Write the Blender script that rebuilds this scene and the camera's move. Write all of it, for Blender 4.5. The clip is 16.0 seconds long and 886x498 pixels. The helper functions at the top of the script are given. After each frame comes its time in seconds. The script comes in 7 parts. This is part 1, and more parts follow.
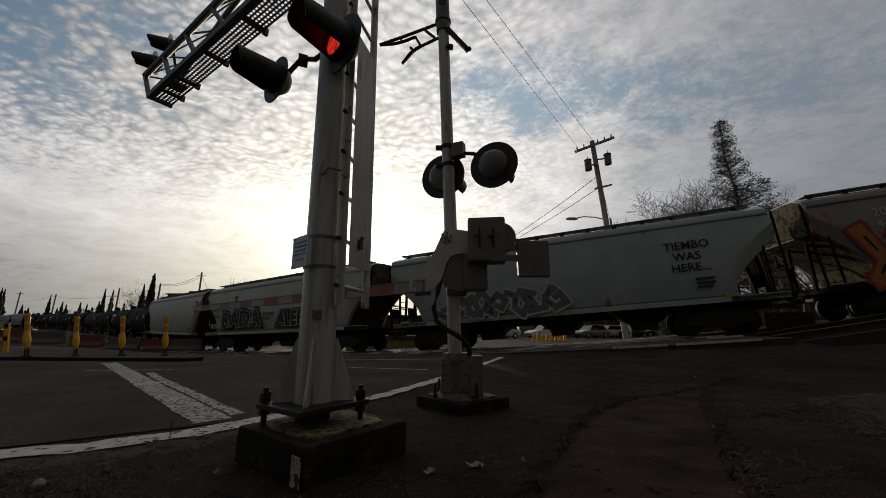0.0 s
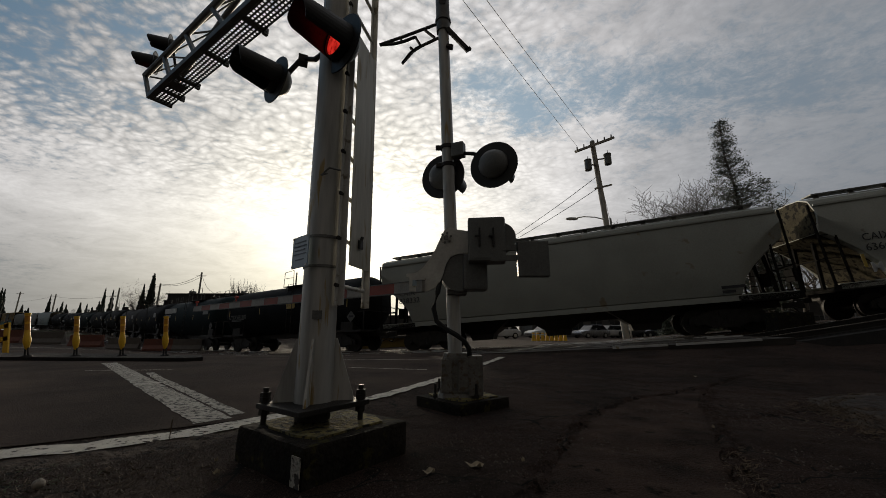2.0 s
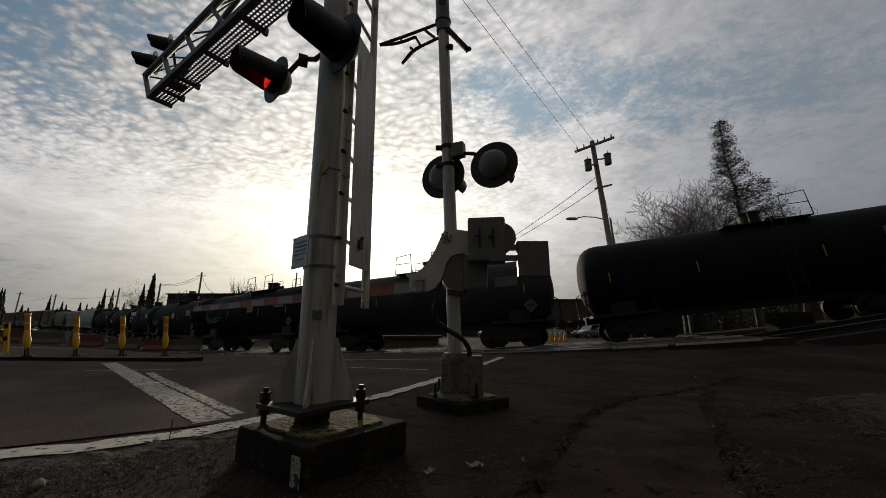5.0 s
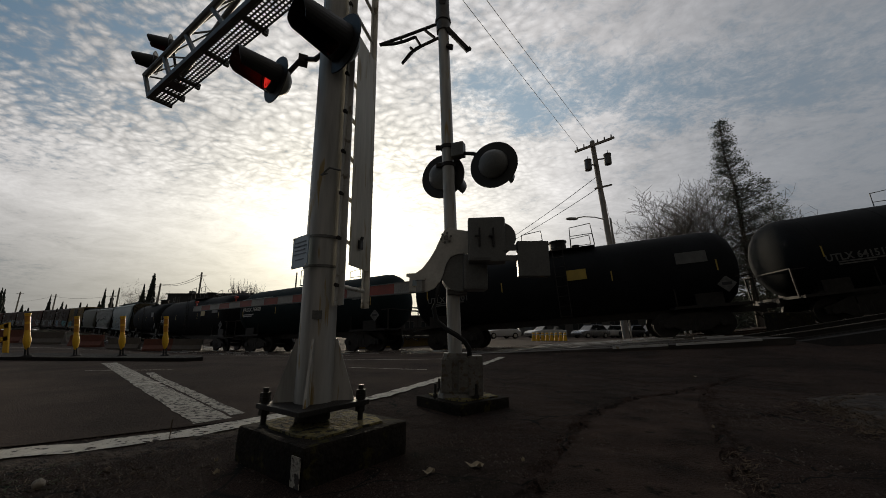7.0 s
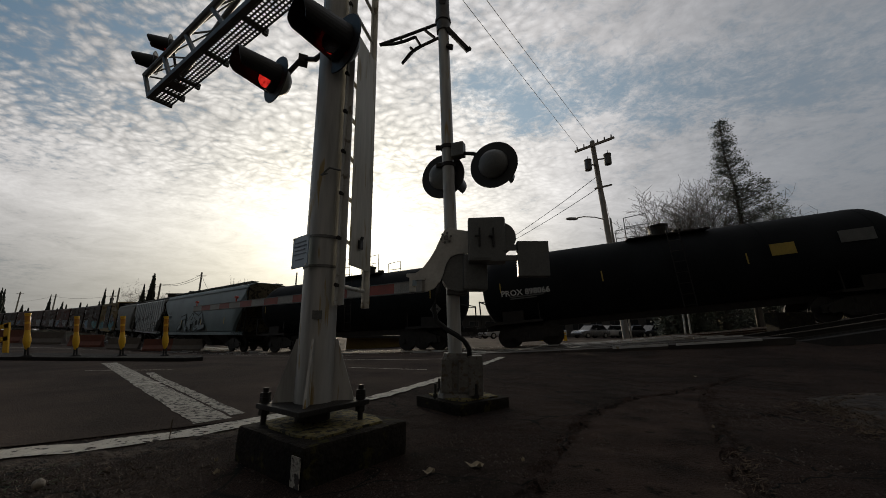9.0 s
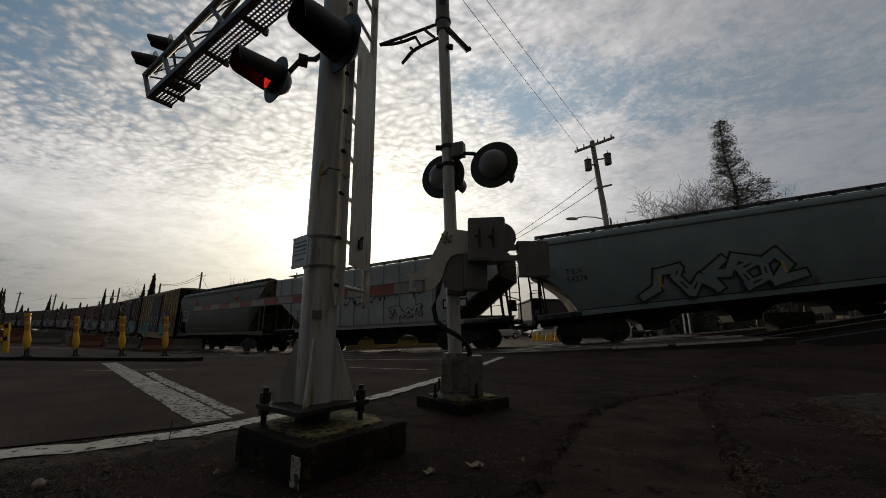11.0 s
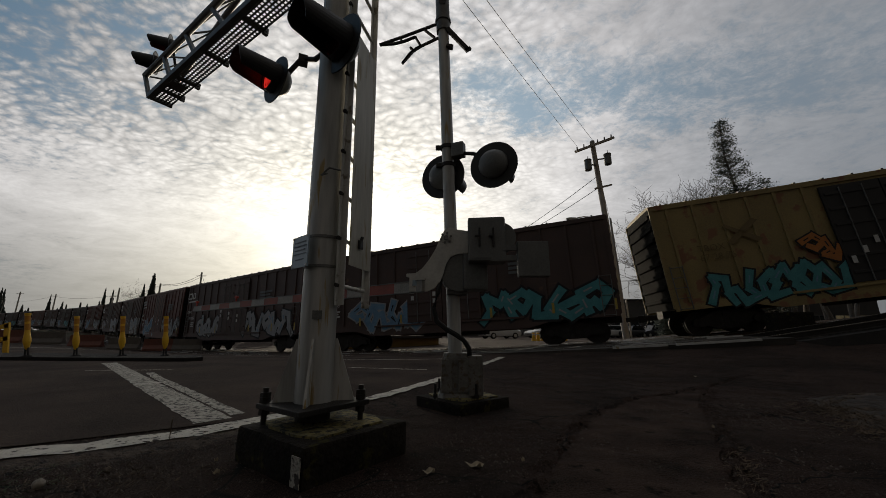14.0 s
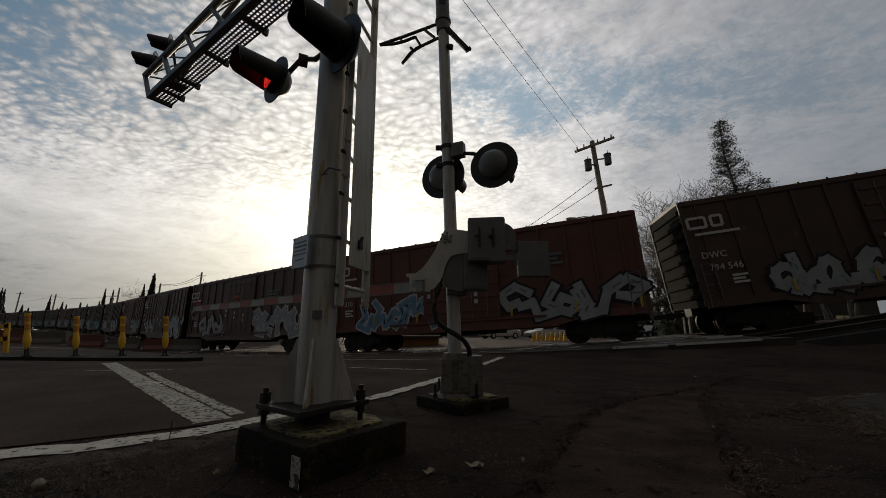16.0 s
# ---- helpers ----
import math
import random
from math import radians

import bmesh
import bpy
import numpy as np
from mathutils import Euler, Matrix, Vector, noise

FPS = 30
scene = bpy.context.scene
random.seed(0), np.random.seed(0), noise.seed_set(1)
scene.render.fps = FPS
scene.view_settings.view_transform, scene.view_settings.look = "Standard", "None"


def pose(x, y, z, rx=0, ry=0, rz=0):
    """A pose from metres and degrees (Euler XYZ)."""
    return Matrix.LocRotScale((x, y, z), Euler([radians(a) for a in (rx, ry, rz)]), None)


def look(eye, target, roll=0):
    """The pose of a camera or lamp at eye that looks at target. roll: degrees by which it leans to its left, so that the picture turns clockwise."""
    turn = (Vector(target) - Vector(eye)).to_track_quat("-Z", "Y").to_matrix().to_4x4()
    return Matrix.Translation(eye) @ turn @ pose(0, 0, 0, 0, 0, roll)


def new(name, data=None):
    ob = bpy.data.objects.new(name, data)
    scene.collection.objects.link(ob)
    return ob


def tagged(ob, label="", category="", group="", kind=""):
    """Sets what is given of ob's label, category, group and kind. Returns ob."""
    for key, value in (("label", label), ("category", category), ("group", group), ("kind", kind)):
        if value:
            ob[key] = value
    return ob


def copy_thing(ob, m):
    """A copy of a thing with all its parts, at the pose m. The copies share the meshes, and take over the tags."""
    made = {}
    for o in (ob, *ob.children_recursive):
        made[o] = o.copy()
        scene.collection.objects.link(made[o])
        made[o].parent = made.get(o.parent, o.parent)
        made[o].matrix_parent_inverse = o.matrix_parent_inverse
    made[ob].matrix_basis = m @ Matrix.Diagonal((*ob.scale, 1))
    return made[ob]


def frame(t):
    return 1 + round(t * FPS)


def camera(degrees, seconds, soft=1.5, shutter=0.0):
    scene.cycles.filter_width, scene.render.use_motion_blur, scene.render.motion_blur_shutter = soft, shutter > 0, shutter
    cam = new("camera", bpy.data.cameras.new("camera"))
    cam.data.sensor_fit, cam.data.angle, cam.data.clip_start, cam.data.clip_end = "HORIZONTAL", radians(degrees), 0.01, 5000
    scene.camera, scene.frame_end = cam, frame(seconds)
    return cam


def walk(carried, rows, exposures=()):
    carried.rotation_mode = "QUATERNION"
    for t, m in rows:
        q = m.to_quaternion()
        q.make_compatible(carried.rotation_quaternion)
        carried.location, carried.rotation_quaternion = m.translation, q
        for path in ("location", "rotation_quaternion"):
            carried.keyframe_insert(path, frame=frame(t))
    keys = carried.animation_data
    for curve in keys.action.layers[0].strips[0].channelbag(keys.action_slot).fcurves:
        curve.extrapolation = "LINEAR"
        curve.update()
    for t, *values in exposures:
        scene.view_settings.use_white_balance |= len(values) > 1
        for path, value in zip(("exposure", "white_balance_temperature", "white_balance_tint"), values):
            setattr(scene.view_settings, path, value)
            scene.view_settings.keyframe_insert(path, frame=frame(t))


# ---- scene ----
cam = camera(101.55, 16.0, soft=0.85)
EYE = (0.0, 0.0, 0.7)
walk(cam, [(0.0, pose(*EYE, 102.93, 0, 0)), (16.0, pose(*EYE, 102.93, 0, 0))], exposures=[(0.0, 0.0), (16.0, 0.0)])

# ---- daylight: low hazy sun behind the train, broken altocumulus ----
SUN_AZ, SUN_EL = radians(-14.5), radians(10.2)
SUN_DIR = Vector((math.sin(SUN_AZ) * math.cos(SUN_EL), math.cos(SUN_AZ) * math.cos(SUN_EL), math.sin(SUN_EL)))


def daylight():
    world = bpy.data.worlds.new("sky")
    scene.world = world
    world.use_nodes = True
    nt = world.node_tree
    nt.nodes.clear()
    N, K = nt.nodes.new, nt.links.new

    def math_node(op, a, b=None, c=None, clamp=False):
        n = N("ShaderNodeMath")
        n.operation, n.use_clamp = op, clamp
        for i, v in enumerate((a, b, c)):
            if v is None:
                continue
            if isinstance(v, (int, float)):
                n.inputs[i].default_value = v
            else:
                K(v, n.inputs[i])
        return n.outputs[0]

    def mix(fac, a, b, kind="MIX"):
        n = N("ShaderNodeMix")
        n.data_type, n.blend_type = "RGBA", kind
        for sock, v in ((n.inputs[0], fac), (n.inputs[6], a), (n.inputs[7], b)):
            if isinstance(v, (int, float)):
                sock.default_value = v
            elif isinstance(v, tuple):
                sock.default_value = (*v, 1)
            else:
                K(v, sock)
        return n.outputs[2]

    def ramp(v, a, b):
        n = N("ShaderNodeMapRange")
        n.interpolation_type = "SMOOTHSTEP"
        K(v, n.inputs[0])
        n.inputs[1].default_value, n.inputs[2].default_value = a, b
        return n.outputs[0]

    tex = N("ShaderNodeTexCoord").outputs["Generated"]
    sep = N("ShaderNodeSeparateXYZ")
    K(tex, sep.inputs[0])
    up = math_node("MAXIMUM", sep.outputs[2], 0.0)
    dot = N("ShaderNodeVectorMath")
    dot.operation = "DOT_PRODUCT"
    K(tex, dot.inputs[0])
    dot.inputs[1].default_value = SUN_DIR
    near = math_node("MAXIMUM", dot.outputs["Value"], 0.0)
    # cloud deck: the direction laid out on a plane overhead
    den = math_node("ADD", up, 0.16)
    flat = N("ShaderNodeCombineXYZ")
    K(math_node("DIVIDE", sep.outputs[0], den), flat.inputs[0])
    K(math_node("DIVIDE", sep.outputs[1], den), flat.inputs[1])

    def cloud(scale, detail, rough, stretch, turn, dist=0.0):
        m = N("ShaderNodeMapping")
        K(flat.outputs[0], m.inputs[0])
        m.inputs["Rotation"].default_value = (0, 0, turn)
        m.inputs["Scale"].default_value = (stretch, 1, 1)
        n = N("ShaderNodeTexNoise")
        K(m.outputs[0], n.inputs["Vector"])
        n.inputs["Scale"].default_value, n.inputs["Detail"].default_value = scale, detail
        n.inputs["Roughness"].default_value, n.inputs["Distortion"].default_value = rough, dist
        return n.outputs[0]

    broad = cloud(0.8, 3, 0.5, 0.8, 0.4)
    ripple = cloud(27.0, 6, 0.66, 0.85, 0.5, 0.7)
    lumps = cloud(4.5, 9, 0.70, 0.85, 0.25, 0.4)
    fleck = cloud(58.0, 5, 0.68, 0.85, 0.45, 0.6)
    # small rounded cells of the mackerel deck
    bend = N("ShaderNodeVectorMath")
    bend.operation = "MULTIPLY_ADD"
    wob = N("ShaderNodeTexNoise")
    K(flat.outputs[0], wob.inputs["Vector"])
    wob.inputs["Scale"].default_value, wob.inputs["Detail"].default_value = 5.0, 4
    K(wob.outputs[1], bend.inputs[0])
    bend.inputs[1].default_value = (0.16, 0.16, 0)
    K(flat.outputs[0], bend.inputs[2])
    squash = N("ShaderNodeMapping")
    K(bend.outputs[0], squash.inputs[0])
    squash.inputs["Rotation"].default_value = (0, 0, 0.45)
    squash.inputs["Scale"].default_value = (0.75, 1.1, 1)
    cells = N("ShaderNodeTexVoronoi")
    cells.feature = "SMOOTH_F1"
    K(squash.outputs[0], cells.inputs["Vector"])
    cells.inputs["Scale"].default_value = 37.0
    cells.inputs["Smoothness"].default_value = 0.35
    side = sep.outputs[0]
    crisp = math_node("MULTIPLY", ramp(up, 0.16, 0.45), math_node("SUBTRACT", 0.33, cells.outputs["Distance"]))
    veil = math_node("MULTIPLY_ADD", lumps, 0.62, math_node("MULTIPLY_ADD", ripple, 0.34, math_node("MULTIPLY", broad, 0.44)))
    veil = math_node("MULTIPLY_ADD", fleck, 0.18, veil)
    veil = math_node("MULTIPLY_ADD", math_node("MULTIPLY", crisp, ramp(side, 0.25, -0.25)), 0.20, veil)
    veil = math_node("MULTIPLY_ADD", math_node("POWER", near, 6.0), 0.16, veil)
    # thinner cover high up on one side
    thin = math_node("MULTIPLY", ramp(side, -0.28, -0.76), ramp(up, 0.22, 0.58))
    veil = math_node("MULTIPLY_ADD", thin, -0.25, veil)
    # a long open lane in the deck on the other side
    lane = math_node("ABSOLUTE", math_node("SUBTRACT", math_node("MULTIPLY_ADD", math_node("MULTIPLY", side, side), 0.28, up), math_node("MULTIPLY_ADD", lumps, 0.12, 0.53)))
    lane = math_node("MULTIPLY", ramp(lane, 0.115, 0.01), ramp(side, -0.04, 0.10))
    veil = math_node("MULTIPLY_ADD", lane, -0.17, veil)
    cover = ramp(veil, 0.55, 0.80)
    sky = N("ShaderNodeTexSky")
    sky.sky_type, sky.sun_disc = "NISHITA", False
    sky.sun_elevation, sky.sun_rotation = SUN_EL, SUN_AZ
    sky.air_density, sky.dust_density, sky.ozone_density = 1.0, 0.6, 1.5
    wide = math_node("POWER", near, 3.0)
    mid = math_node("POWER", near, 14.0)
    tight = math_node("POWER", near, 90.0)
    deep = mix(ramp(math_node("MULTIPLY_ADD", wide, 0.9, math_node("MULTIPLY", ramp(side, -0.3, 0.2), 0.35)), 0.0, 1.0), (0.070, 0.135, 0.205), (0.36, 0.46, 0.54))
    blue = mix(0.85, mix(1.0, sky.outputs[0], (0.035, 0.045, 0.06), "MULTIPLY"), deep)
    shine = math_node("ADD", math_node("MULTIPLY_ADD", wide, 0.66, 0.36), math_node("MULTIPLY_ADD", mid, 0.34, math_node("MULTIPLY", tight, 1.0)))
    # the far corner of the deck is in its own shade
    shine = math_node("MULTIPLY", shine, math_node("MULTIPLY_ADD", thin, -0.50, 1.0))
    tint = mix(math_node("MULTIPLY_ADD", mid, 0.6, math_node("MULTIPLY", wide, 0.40), clamp=True), (1.0, 0.985, 1.02), (1.0, 0.94, 0.76))
    # each puff is lit on top and a little greyer between
    puff = math_node("MULTIPLY_ADD", ripple, 0.9, math_node("MULTIPLY_ADD", fleck, 0.8, math_node("MULTIPLY", crisp, 1.9)))
    depth = math_node("MULTIPLY", ramp(up, 0.08, 0.40), math_node("MULTIPLY_ADD", ramp(side, 0.45, -0.10), 0.27, 0.10))
    puff = math_node("MULTIPLY_ADD", math_node("SUBTRACT", puff, 0.95), depth, 1.0)
    soft = math_node("MULTIPLY_ADD", math_node("SUBTRACT", lumps, 0.5), 1.1, 1.02)
    white = mix(1.0, mix(1.0, tint, shine, "MULTIPLY"), math_node("MULTIPLY", soft, puff), "MULTIPLY")
    layer = mix(cover, blue, white)
    # even haze on the other side
    layer = mix(math_node("MULTIPLY", ramp(side, 0.25, 0.78), 0.72), layer, (0.20, 0.225, 0.255))
    glow = mix(1.0, (1.0, 0.93, 0.74), math_node("MULTIPLY_ADD", tight, 0.50, math_node("MULTIPLY", mid, 0.14)), "MULTIPLY")
    layer = mix(1.0, layer, glow, "ADD")
    # dull bank low on the horizon away from the sun
    low = ramp(up, 0.36, 0.03)
    bank = mix(math_node("POWER", near, 9.5), (0.15, 0.155, 0.16), (0.88, 0.80, 0.60))
    layer = mix(math_node("MULTIPLY", low, 0.88), layer, bank)
    # the deck grows heavier away from the sun
    away = N("ShaderNodeMapRange")
    K(dot.outputs["Value"], away.inputs[0])
    away.inputs[1].default_value, away.inputs[2].default_value, away.inputs[3].default_value, away.inputs[4].default_value = -0.5, 0.30, 0.30, 1.0
    layer = mix(1.0, layer, away.outputs[0], "MULTIPLY")
    # and takes the brown of the low light
    layer = mix(ramp(dot.outputs["Value"], 0.35, -0.3), layer, mix(1.0, layer, (1.12, 1.0, 0.84), "MULTIPLY"))
    back = N("ShaderNodeBackground")
    K(layer, back.inputs[0])
    back.inputs[1].default_value = 1.0
    out = N("ShaderNodeOutputWorld")
    K(back.outputs[0], out.inputs[0])
    lamp = bpy.data.lights.new("sun", "SUN")
    lamp.energy, lamp.angle, lamp.color = 1.45, radians(1.5), (1.0, 0.86, 0.66)
    ob = new("sun", lamp)
    ob.matrix_world = look(SUN_DIR * 200, (0, 0, 0))


daylight()

# ---- materials ----
SURFACES = {}


def surface(name, col, col2=None, rough=0.6, metal=0.0, fine=40.0, coarse=2.5, bump=0.15, wear=None, wear_at=0.62, glow=0.0, object_random=0.0, streak=1.0, spec=0.5):
    """A node material: two colours mixed by coarse and fine noise, with relief, gloss variation and optional worn patches."""
    if name in SURFACES:
        return SURFACES[name]
    m = bpy.data.materials.new(name)
    SURFACES[name] = m
    m.use_nodes = True
    nt = m.node_tree
    N, K = nt.nodes.new, nt.links.new
    bsdf = nt.nodes["Principled BSDF"]
    col2 = col2 or tuple(c * 0.7 for c in col)
    co = N("ShaderNodeTexCoord").outputs["Object"]
    bsdf.inputs["Specular IOR Level"].default_value = spec
    if streak != 1.0:
        mp = N("ShaderNodeMapping")
        K(co, mp.inputs[0])
        mp.inputs["Scale"].default_value = (1, 1, streak)
        co = mp.outputs[0]

    def noise_tex(scale, detail=6):
        n = N("ShaderNodeTexNoise")
        K(co, n.inputs["Vector"])
        n.inputs["Scale"].default_value, n.inputs["Detail"].default_value = scale, detail
        return n.outputs[0]

    a, b = noise_tex(coarse), noise_tex(fine, 4)
    sm = N("ShaderNodeMath")
    sm.operation = "MULTIPLY_ADD"
    K(b, sm.inputs[0])
    sm.inputs[1].default_value = 0.45
    half = N("ShaderNodeMath")
    half.operation = "MULTIPLY"
    K(a, half.inputs[0])
    half.inputs[1].default_value = 0.55
    K(half.outputs[0], sm.inputs[2])
    rng = N("ShaderNodeMapRange")
    K(sm.outputs[0], rng.inputs[0])
    rng.inputs[1].default_value, rng.inputs[2].default_value = 0.36, 0.64
    mx = N("ShaderNodeMix")
    mx.data_type = "RGBA"
    K(rng.outputs[0], mx.inputs[0])
    mx.inputs[6].default_value, mx.inputs[7].default_value = (*col2, 1), (*col, 1)
    colour = mx.outputs[2]
    if wear:
        w = noise_tex(coarse * 2.7, 9)
        wr = N("ShaderNodeMapRange")
        K(w, wr.inputs[0])
        wr.inputs[1].default_value, wr.inputs[2].default_value = wear_at - 0.03, wear_at + 0.03
        wm = N("ShaderNodeMix")
        wm.data_type = "RGBA"
        K(wr.outputs[0], wm.inputs[0])
        K(colour, wm.inputs[6])
        wm.inputs[7].default_value = (*wear, 1)
        colour = wm.outputs[2]
    if object_random:
        inf = N("ShaderNodeObjectInfo")
        om = N("ShaderNodeMapRange")
        K(inf.outputs["Random"], om.inputs[0])
        om.inputs[3].default_value, om.inputs[4].default_value = 1 - object_random, 1 + object_random
        mm = N("ShaderNodeMix")
        mm.data_type, mm.blend_type = "RGBA", "MULTIPLY"
        mm.inputs[0].default_value = 1
        K(colour, mm.inputs[6])
        K(om.outputs[0], mm.inputs[7])
        colour = mm.outputs[2]
    K(colour, bsdf.inputs["Base Color"])
    rr = N("ShaderNodeMapRange")
    K(b, rr.inputs[0])
    rr.inputs[3].default_value, rr.inputs[4].default_value = max(rough - 0.12, 0.03), min(rough + 0.12, 1.0)
    K(rr.outputs[0], bsdf.inputs["Roughness"])
    bsdf.inputs["Metallic"].default_value = metal
    if bump:
        bp = N("ShaderNodeBump")
        bp.inputs["Strength"].default_value, bp.inputs["Distance"].default_value = bump, 0.02
        K(b, bp.inputs["Height"])
        K(bp.outputs[0], bsdf.inputs["Normal"])
    if glow:
        K(colour, bsdf.inputs["Emission Color"])
        bsdf.inputs["Emission Strength"].default_value = glow
    return m


ROAD = surface("road_asphalt", (0.078, 0.056, 0.045), (0.018, 0.013, 0.0105), 0.95, 0, 75, 0.7, 0.9, spec=0.08)
PAINT = surface("worn_road_paint", (0.58, 0.54, 0.46), (0.36, 0.33, 0.28), 0.8, 0, 90, 7, 0.5, (0.055, 0.045, 0.038), 0.60)
STOP_PAINT = surface("thin_road_paint", (0.48, 0.44, 0.37), (0.24, 0.22, 0.185), 0.85, 0, 80, 9, 0.5, (0.05, 0.041, 0.034), 0.55)
# concrete taken near black: the backlit look is in the colour
CONCRETE = surface("darkened_old_concrete", (0.030, 0.025, 0.019), (0.008, 0.007, 0.006), 0.9, 0, 45, 4, 0.8, (0.045, 0.040, 0.014), 0.62, spec=0.1)
GALV = surface("galvanised_steel", (0.62, 0.61, 0.58), (0.44, 0.43, 0.41), 0.5, 0.15, 60, 3, 0.08, (0.30, 0.24, 0.13), 0.66)
POLE_STEEL = surface("streaked_galvanised_tube", (0.53, 0.52, 0.49), (0.29, 0.29, 0.275), 0.45, 0.25, 26, 9, 0.08, (0.34, 0.25, 0.11), 0.64, streak=0.10)
GUARD = surface("stained_guard_plate", (0.55, 0.52, 0.44), (0.36, 0.34, 0.28), 0.55, 0.1, 30, 5, 0.05, (0.28, 0.22, 0.12), 0.60, streak=0.15)
GALV_DARK = surface("weathered_steel", (0.20, 0.20, 0.19), (0.10, 0.10, 0.095), 0.55, 0.5, 60, 5, 0.1)
ALU = surface("aluminium_paint", (0.62, 0.61, 0.57), (0.46, 0.45, 0.42), 0.5, 0.12, 50, 4, 0.08, (0.22, 0.19, 0.14), 0.65)
BLACK = surface("black_paint", (0.018, 0.018, 0.018), (0.010, 0.010, 0.010), 0.5, 0, 80, 5, 0.1)
IRON = surface("dark_iron", (0.045, 0.040, 0.036), (0.022, 0.020, 0.018), 0.6, 0.6, 80, 6, 0.2)
RUST = surface("rusty_steel", (0.11, 0.060, 0.035), (0.05, 0.032, 0.022), 0.75, 0.3, 70, 5, 0.3)
RAIL = surface("polished_rail", (0.55, 0.53, 0.50), (0.35, 0.33, 0.31), 0.25, 0.95, 120, 6, 0.05)
GREYBOX = surface("grey_enamel", (0.16, 0.165, 0.16), (0.10, 0.105, 0.10), 0.45, 0.1, 60, 4, 0.05)
WHITE = surface("white_paint", (0.72, 0.71, 0.67), (0.55, 0.54, 0.50), 0.5, 0, 50, 4, 0.06, (0.35, 0.30, 0.22), 0.68)
BOOM_RED = surface("grimy_boom_red", (0.30, 0.045, 0.02), (0.17, 0.03, 0.016), 0.5, 0, 120, 6, 0.05)
BOOM_WHITE = surface("grimy_boom_white", (0.34, 0.32, 0.285), (0.20, 0.19, 0.17), 0.55, 0, 60, 6, 0.05)
BRACKET = surface("dulled_white_paint", (0.58, 0.57, 0.53), (0.44, 0.43, 0.40), 0.55, 0, 40, 5, 0.06, (0.22, 0.19, 0.14), 0.66)
REDTAPE = surface("red_reflective", (0.50, 0.045, 0.02), (0.36, 0.03, 0.015), 0.4, 0, 120, 6, 0.05)
YELLOW = surface("yellow_plastic", (0.88, 0.52, 0.025), (0.76, 0.42, 0.02), 0.5, 0, 50, 6, 0.06)
AMBER = surface("amber_band", (0.60, 0.26, 0.01), (0.5, 0.2, 0.01), 0.35, 0, 50, 6, 0.05)
RUBBER = surface("black_rubber", (0.02, 0.02, 0.02), (0.012, 0.012, 0.012), 0.8, 0, 60, 6, 0.15)
SIGNBLUE = surface("pale_blue_enamel", (0.30, 0.38, 0.44), (0.24, 0.31, 0.36), 0.4, 0.1, 60, 6, 0.03)
FAINT = surface("faded_print", (0.15, 0.19, 0.23), None, 0.6)
LENS_ON = surface("lit_red_lens", (1.0, 0.045, 0.03), (0.22, 0.001, 0.001), 0.3, 0, 38, 14, 0.0, glow=0.75)
LENS_OFF = surface("dull_red_lens", (0.06, 0.012, 0.008), (0.04, 0.01, 0.008), 0.25, 0, 160, 20, 0.1)


# ---- mesh helpers ----
def part(name, bm, material, parent=None, label="", smooth=False):
    me = bm
    if isinstance(bm, bmesh.types.BMesh):
        bmesh.ops.recalc_face_normals(bm, faces=bm.faces)
        me = bpy.data.meshes.new(name)
        bm.to_mesh(me)
        bm.free()
        if smooth:
            for p in me.polygons:
                p.use_smooth = True
            me.set_sharp_from_angle(angle=radians(38))
    if material and not me.materials:
        me.materials.append(material)
    ob = new(name, me)
    if parent:
        ob.parent = parent
    if label:
        ob["label"] = label
    return ob


def thing(name, label, category, group="", kind="", at=None):
    ob = new(name)
    ob.empty_display_size = 0.2
    if at:
        ob.matrix_basis = at
    return tagged(ob, label, category, group, kind)


def box(bm, c, s, rz=0.0, bevel=0.0, m=None):
    r = bmesh.ops.create_cube(bm, size=1.0)
    mat = Matrix.Translation(c) @ Matrix.Rotation(rz, 4, "Z") @ Matrix.Diagonal((*s, 1))
    if m:
        mat = m @ mat
    bmesh.ops.transform(bm, matrix=mat, verts=r["verts"])
    if bevel:
        es = list({e for v in r["verts"] for e in v.link_edges})
        bmesh.ops.bevel(bm, geom=es, offset=bevel, segments=2, profile=0.7, affect="EDGES")
    return bm


def rod(bm, a, b, r, r2=None, seg=8):
    a, b = Vector(a), Vector(b)
    d = b - a
    if d.length < 1e-6:
        return bm
    q = d.to_track_quat("Z", "Y").to_matrix().to_4x4()
    bmesh.ops.create_cone(bm, cap_ends=True, segments=seg, radius1=r, radius2=r if r2 is None else r2, depth=d.length,
                          matrix=Matrix.Translation((a + b) / 2) @ q)
    return bm


def bar(bm, a, b, w, h, up=(0, 0, 1)):
    """A rectangular bar from a to b, w across and h along up."""
    a, b, up = Vector(a), Vector(b), Vector(up)
    d = (b - a).normalized()
    side = d.cross(up)
    if side.length < 1e-4:
        side = d.cross(Vector((0, 1, 0)))
    side.normalize()
    u = side.cross(d)
    vs = [bm.verts.new(p + side * sx * w / 2 + u * sz * h / 2) for p in (a, b) for sx, sz in ((-1, -1), (1, -1), (1, 1), (-1, 1))]
    for f in ((0, 1, 2, 3), (7, 6, 5, 4), (0, 4, 5, 1), (1, 5, 6, 2), (2, 6, 7, 3), (3, 7, 4, 0)):
        bm.faces.new([vs[i] for i in f])
    return bm


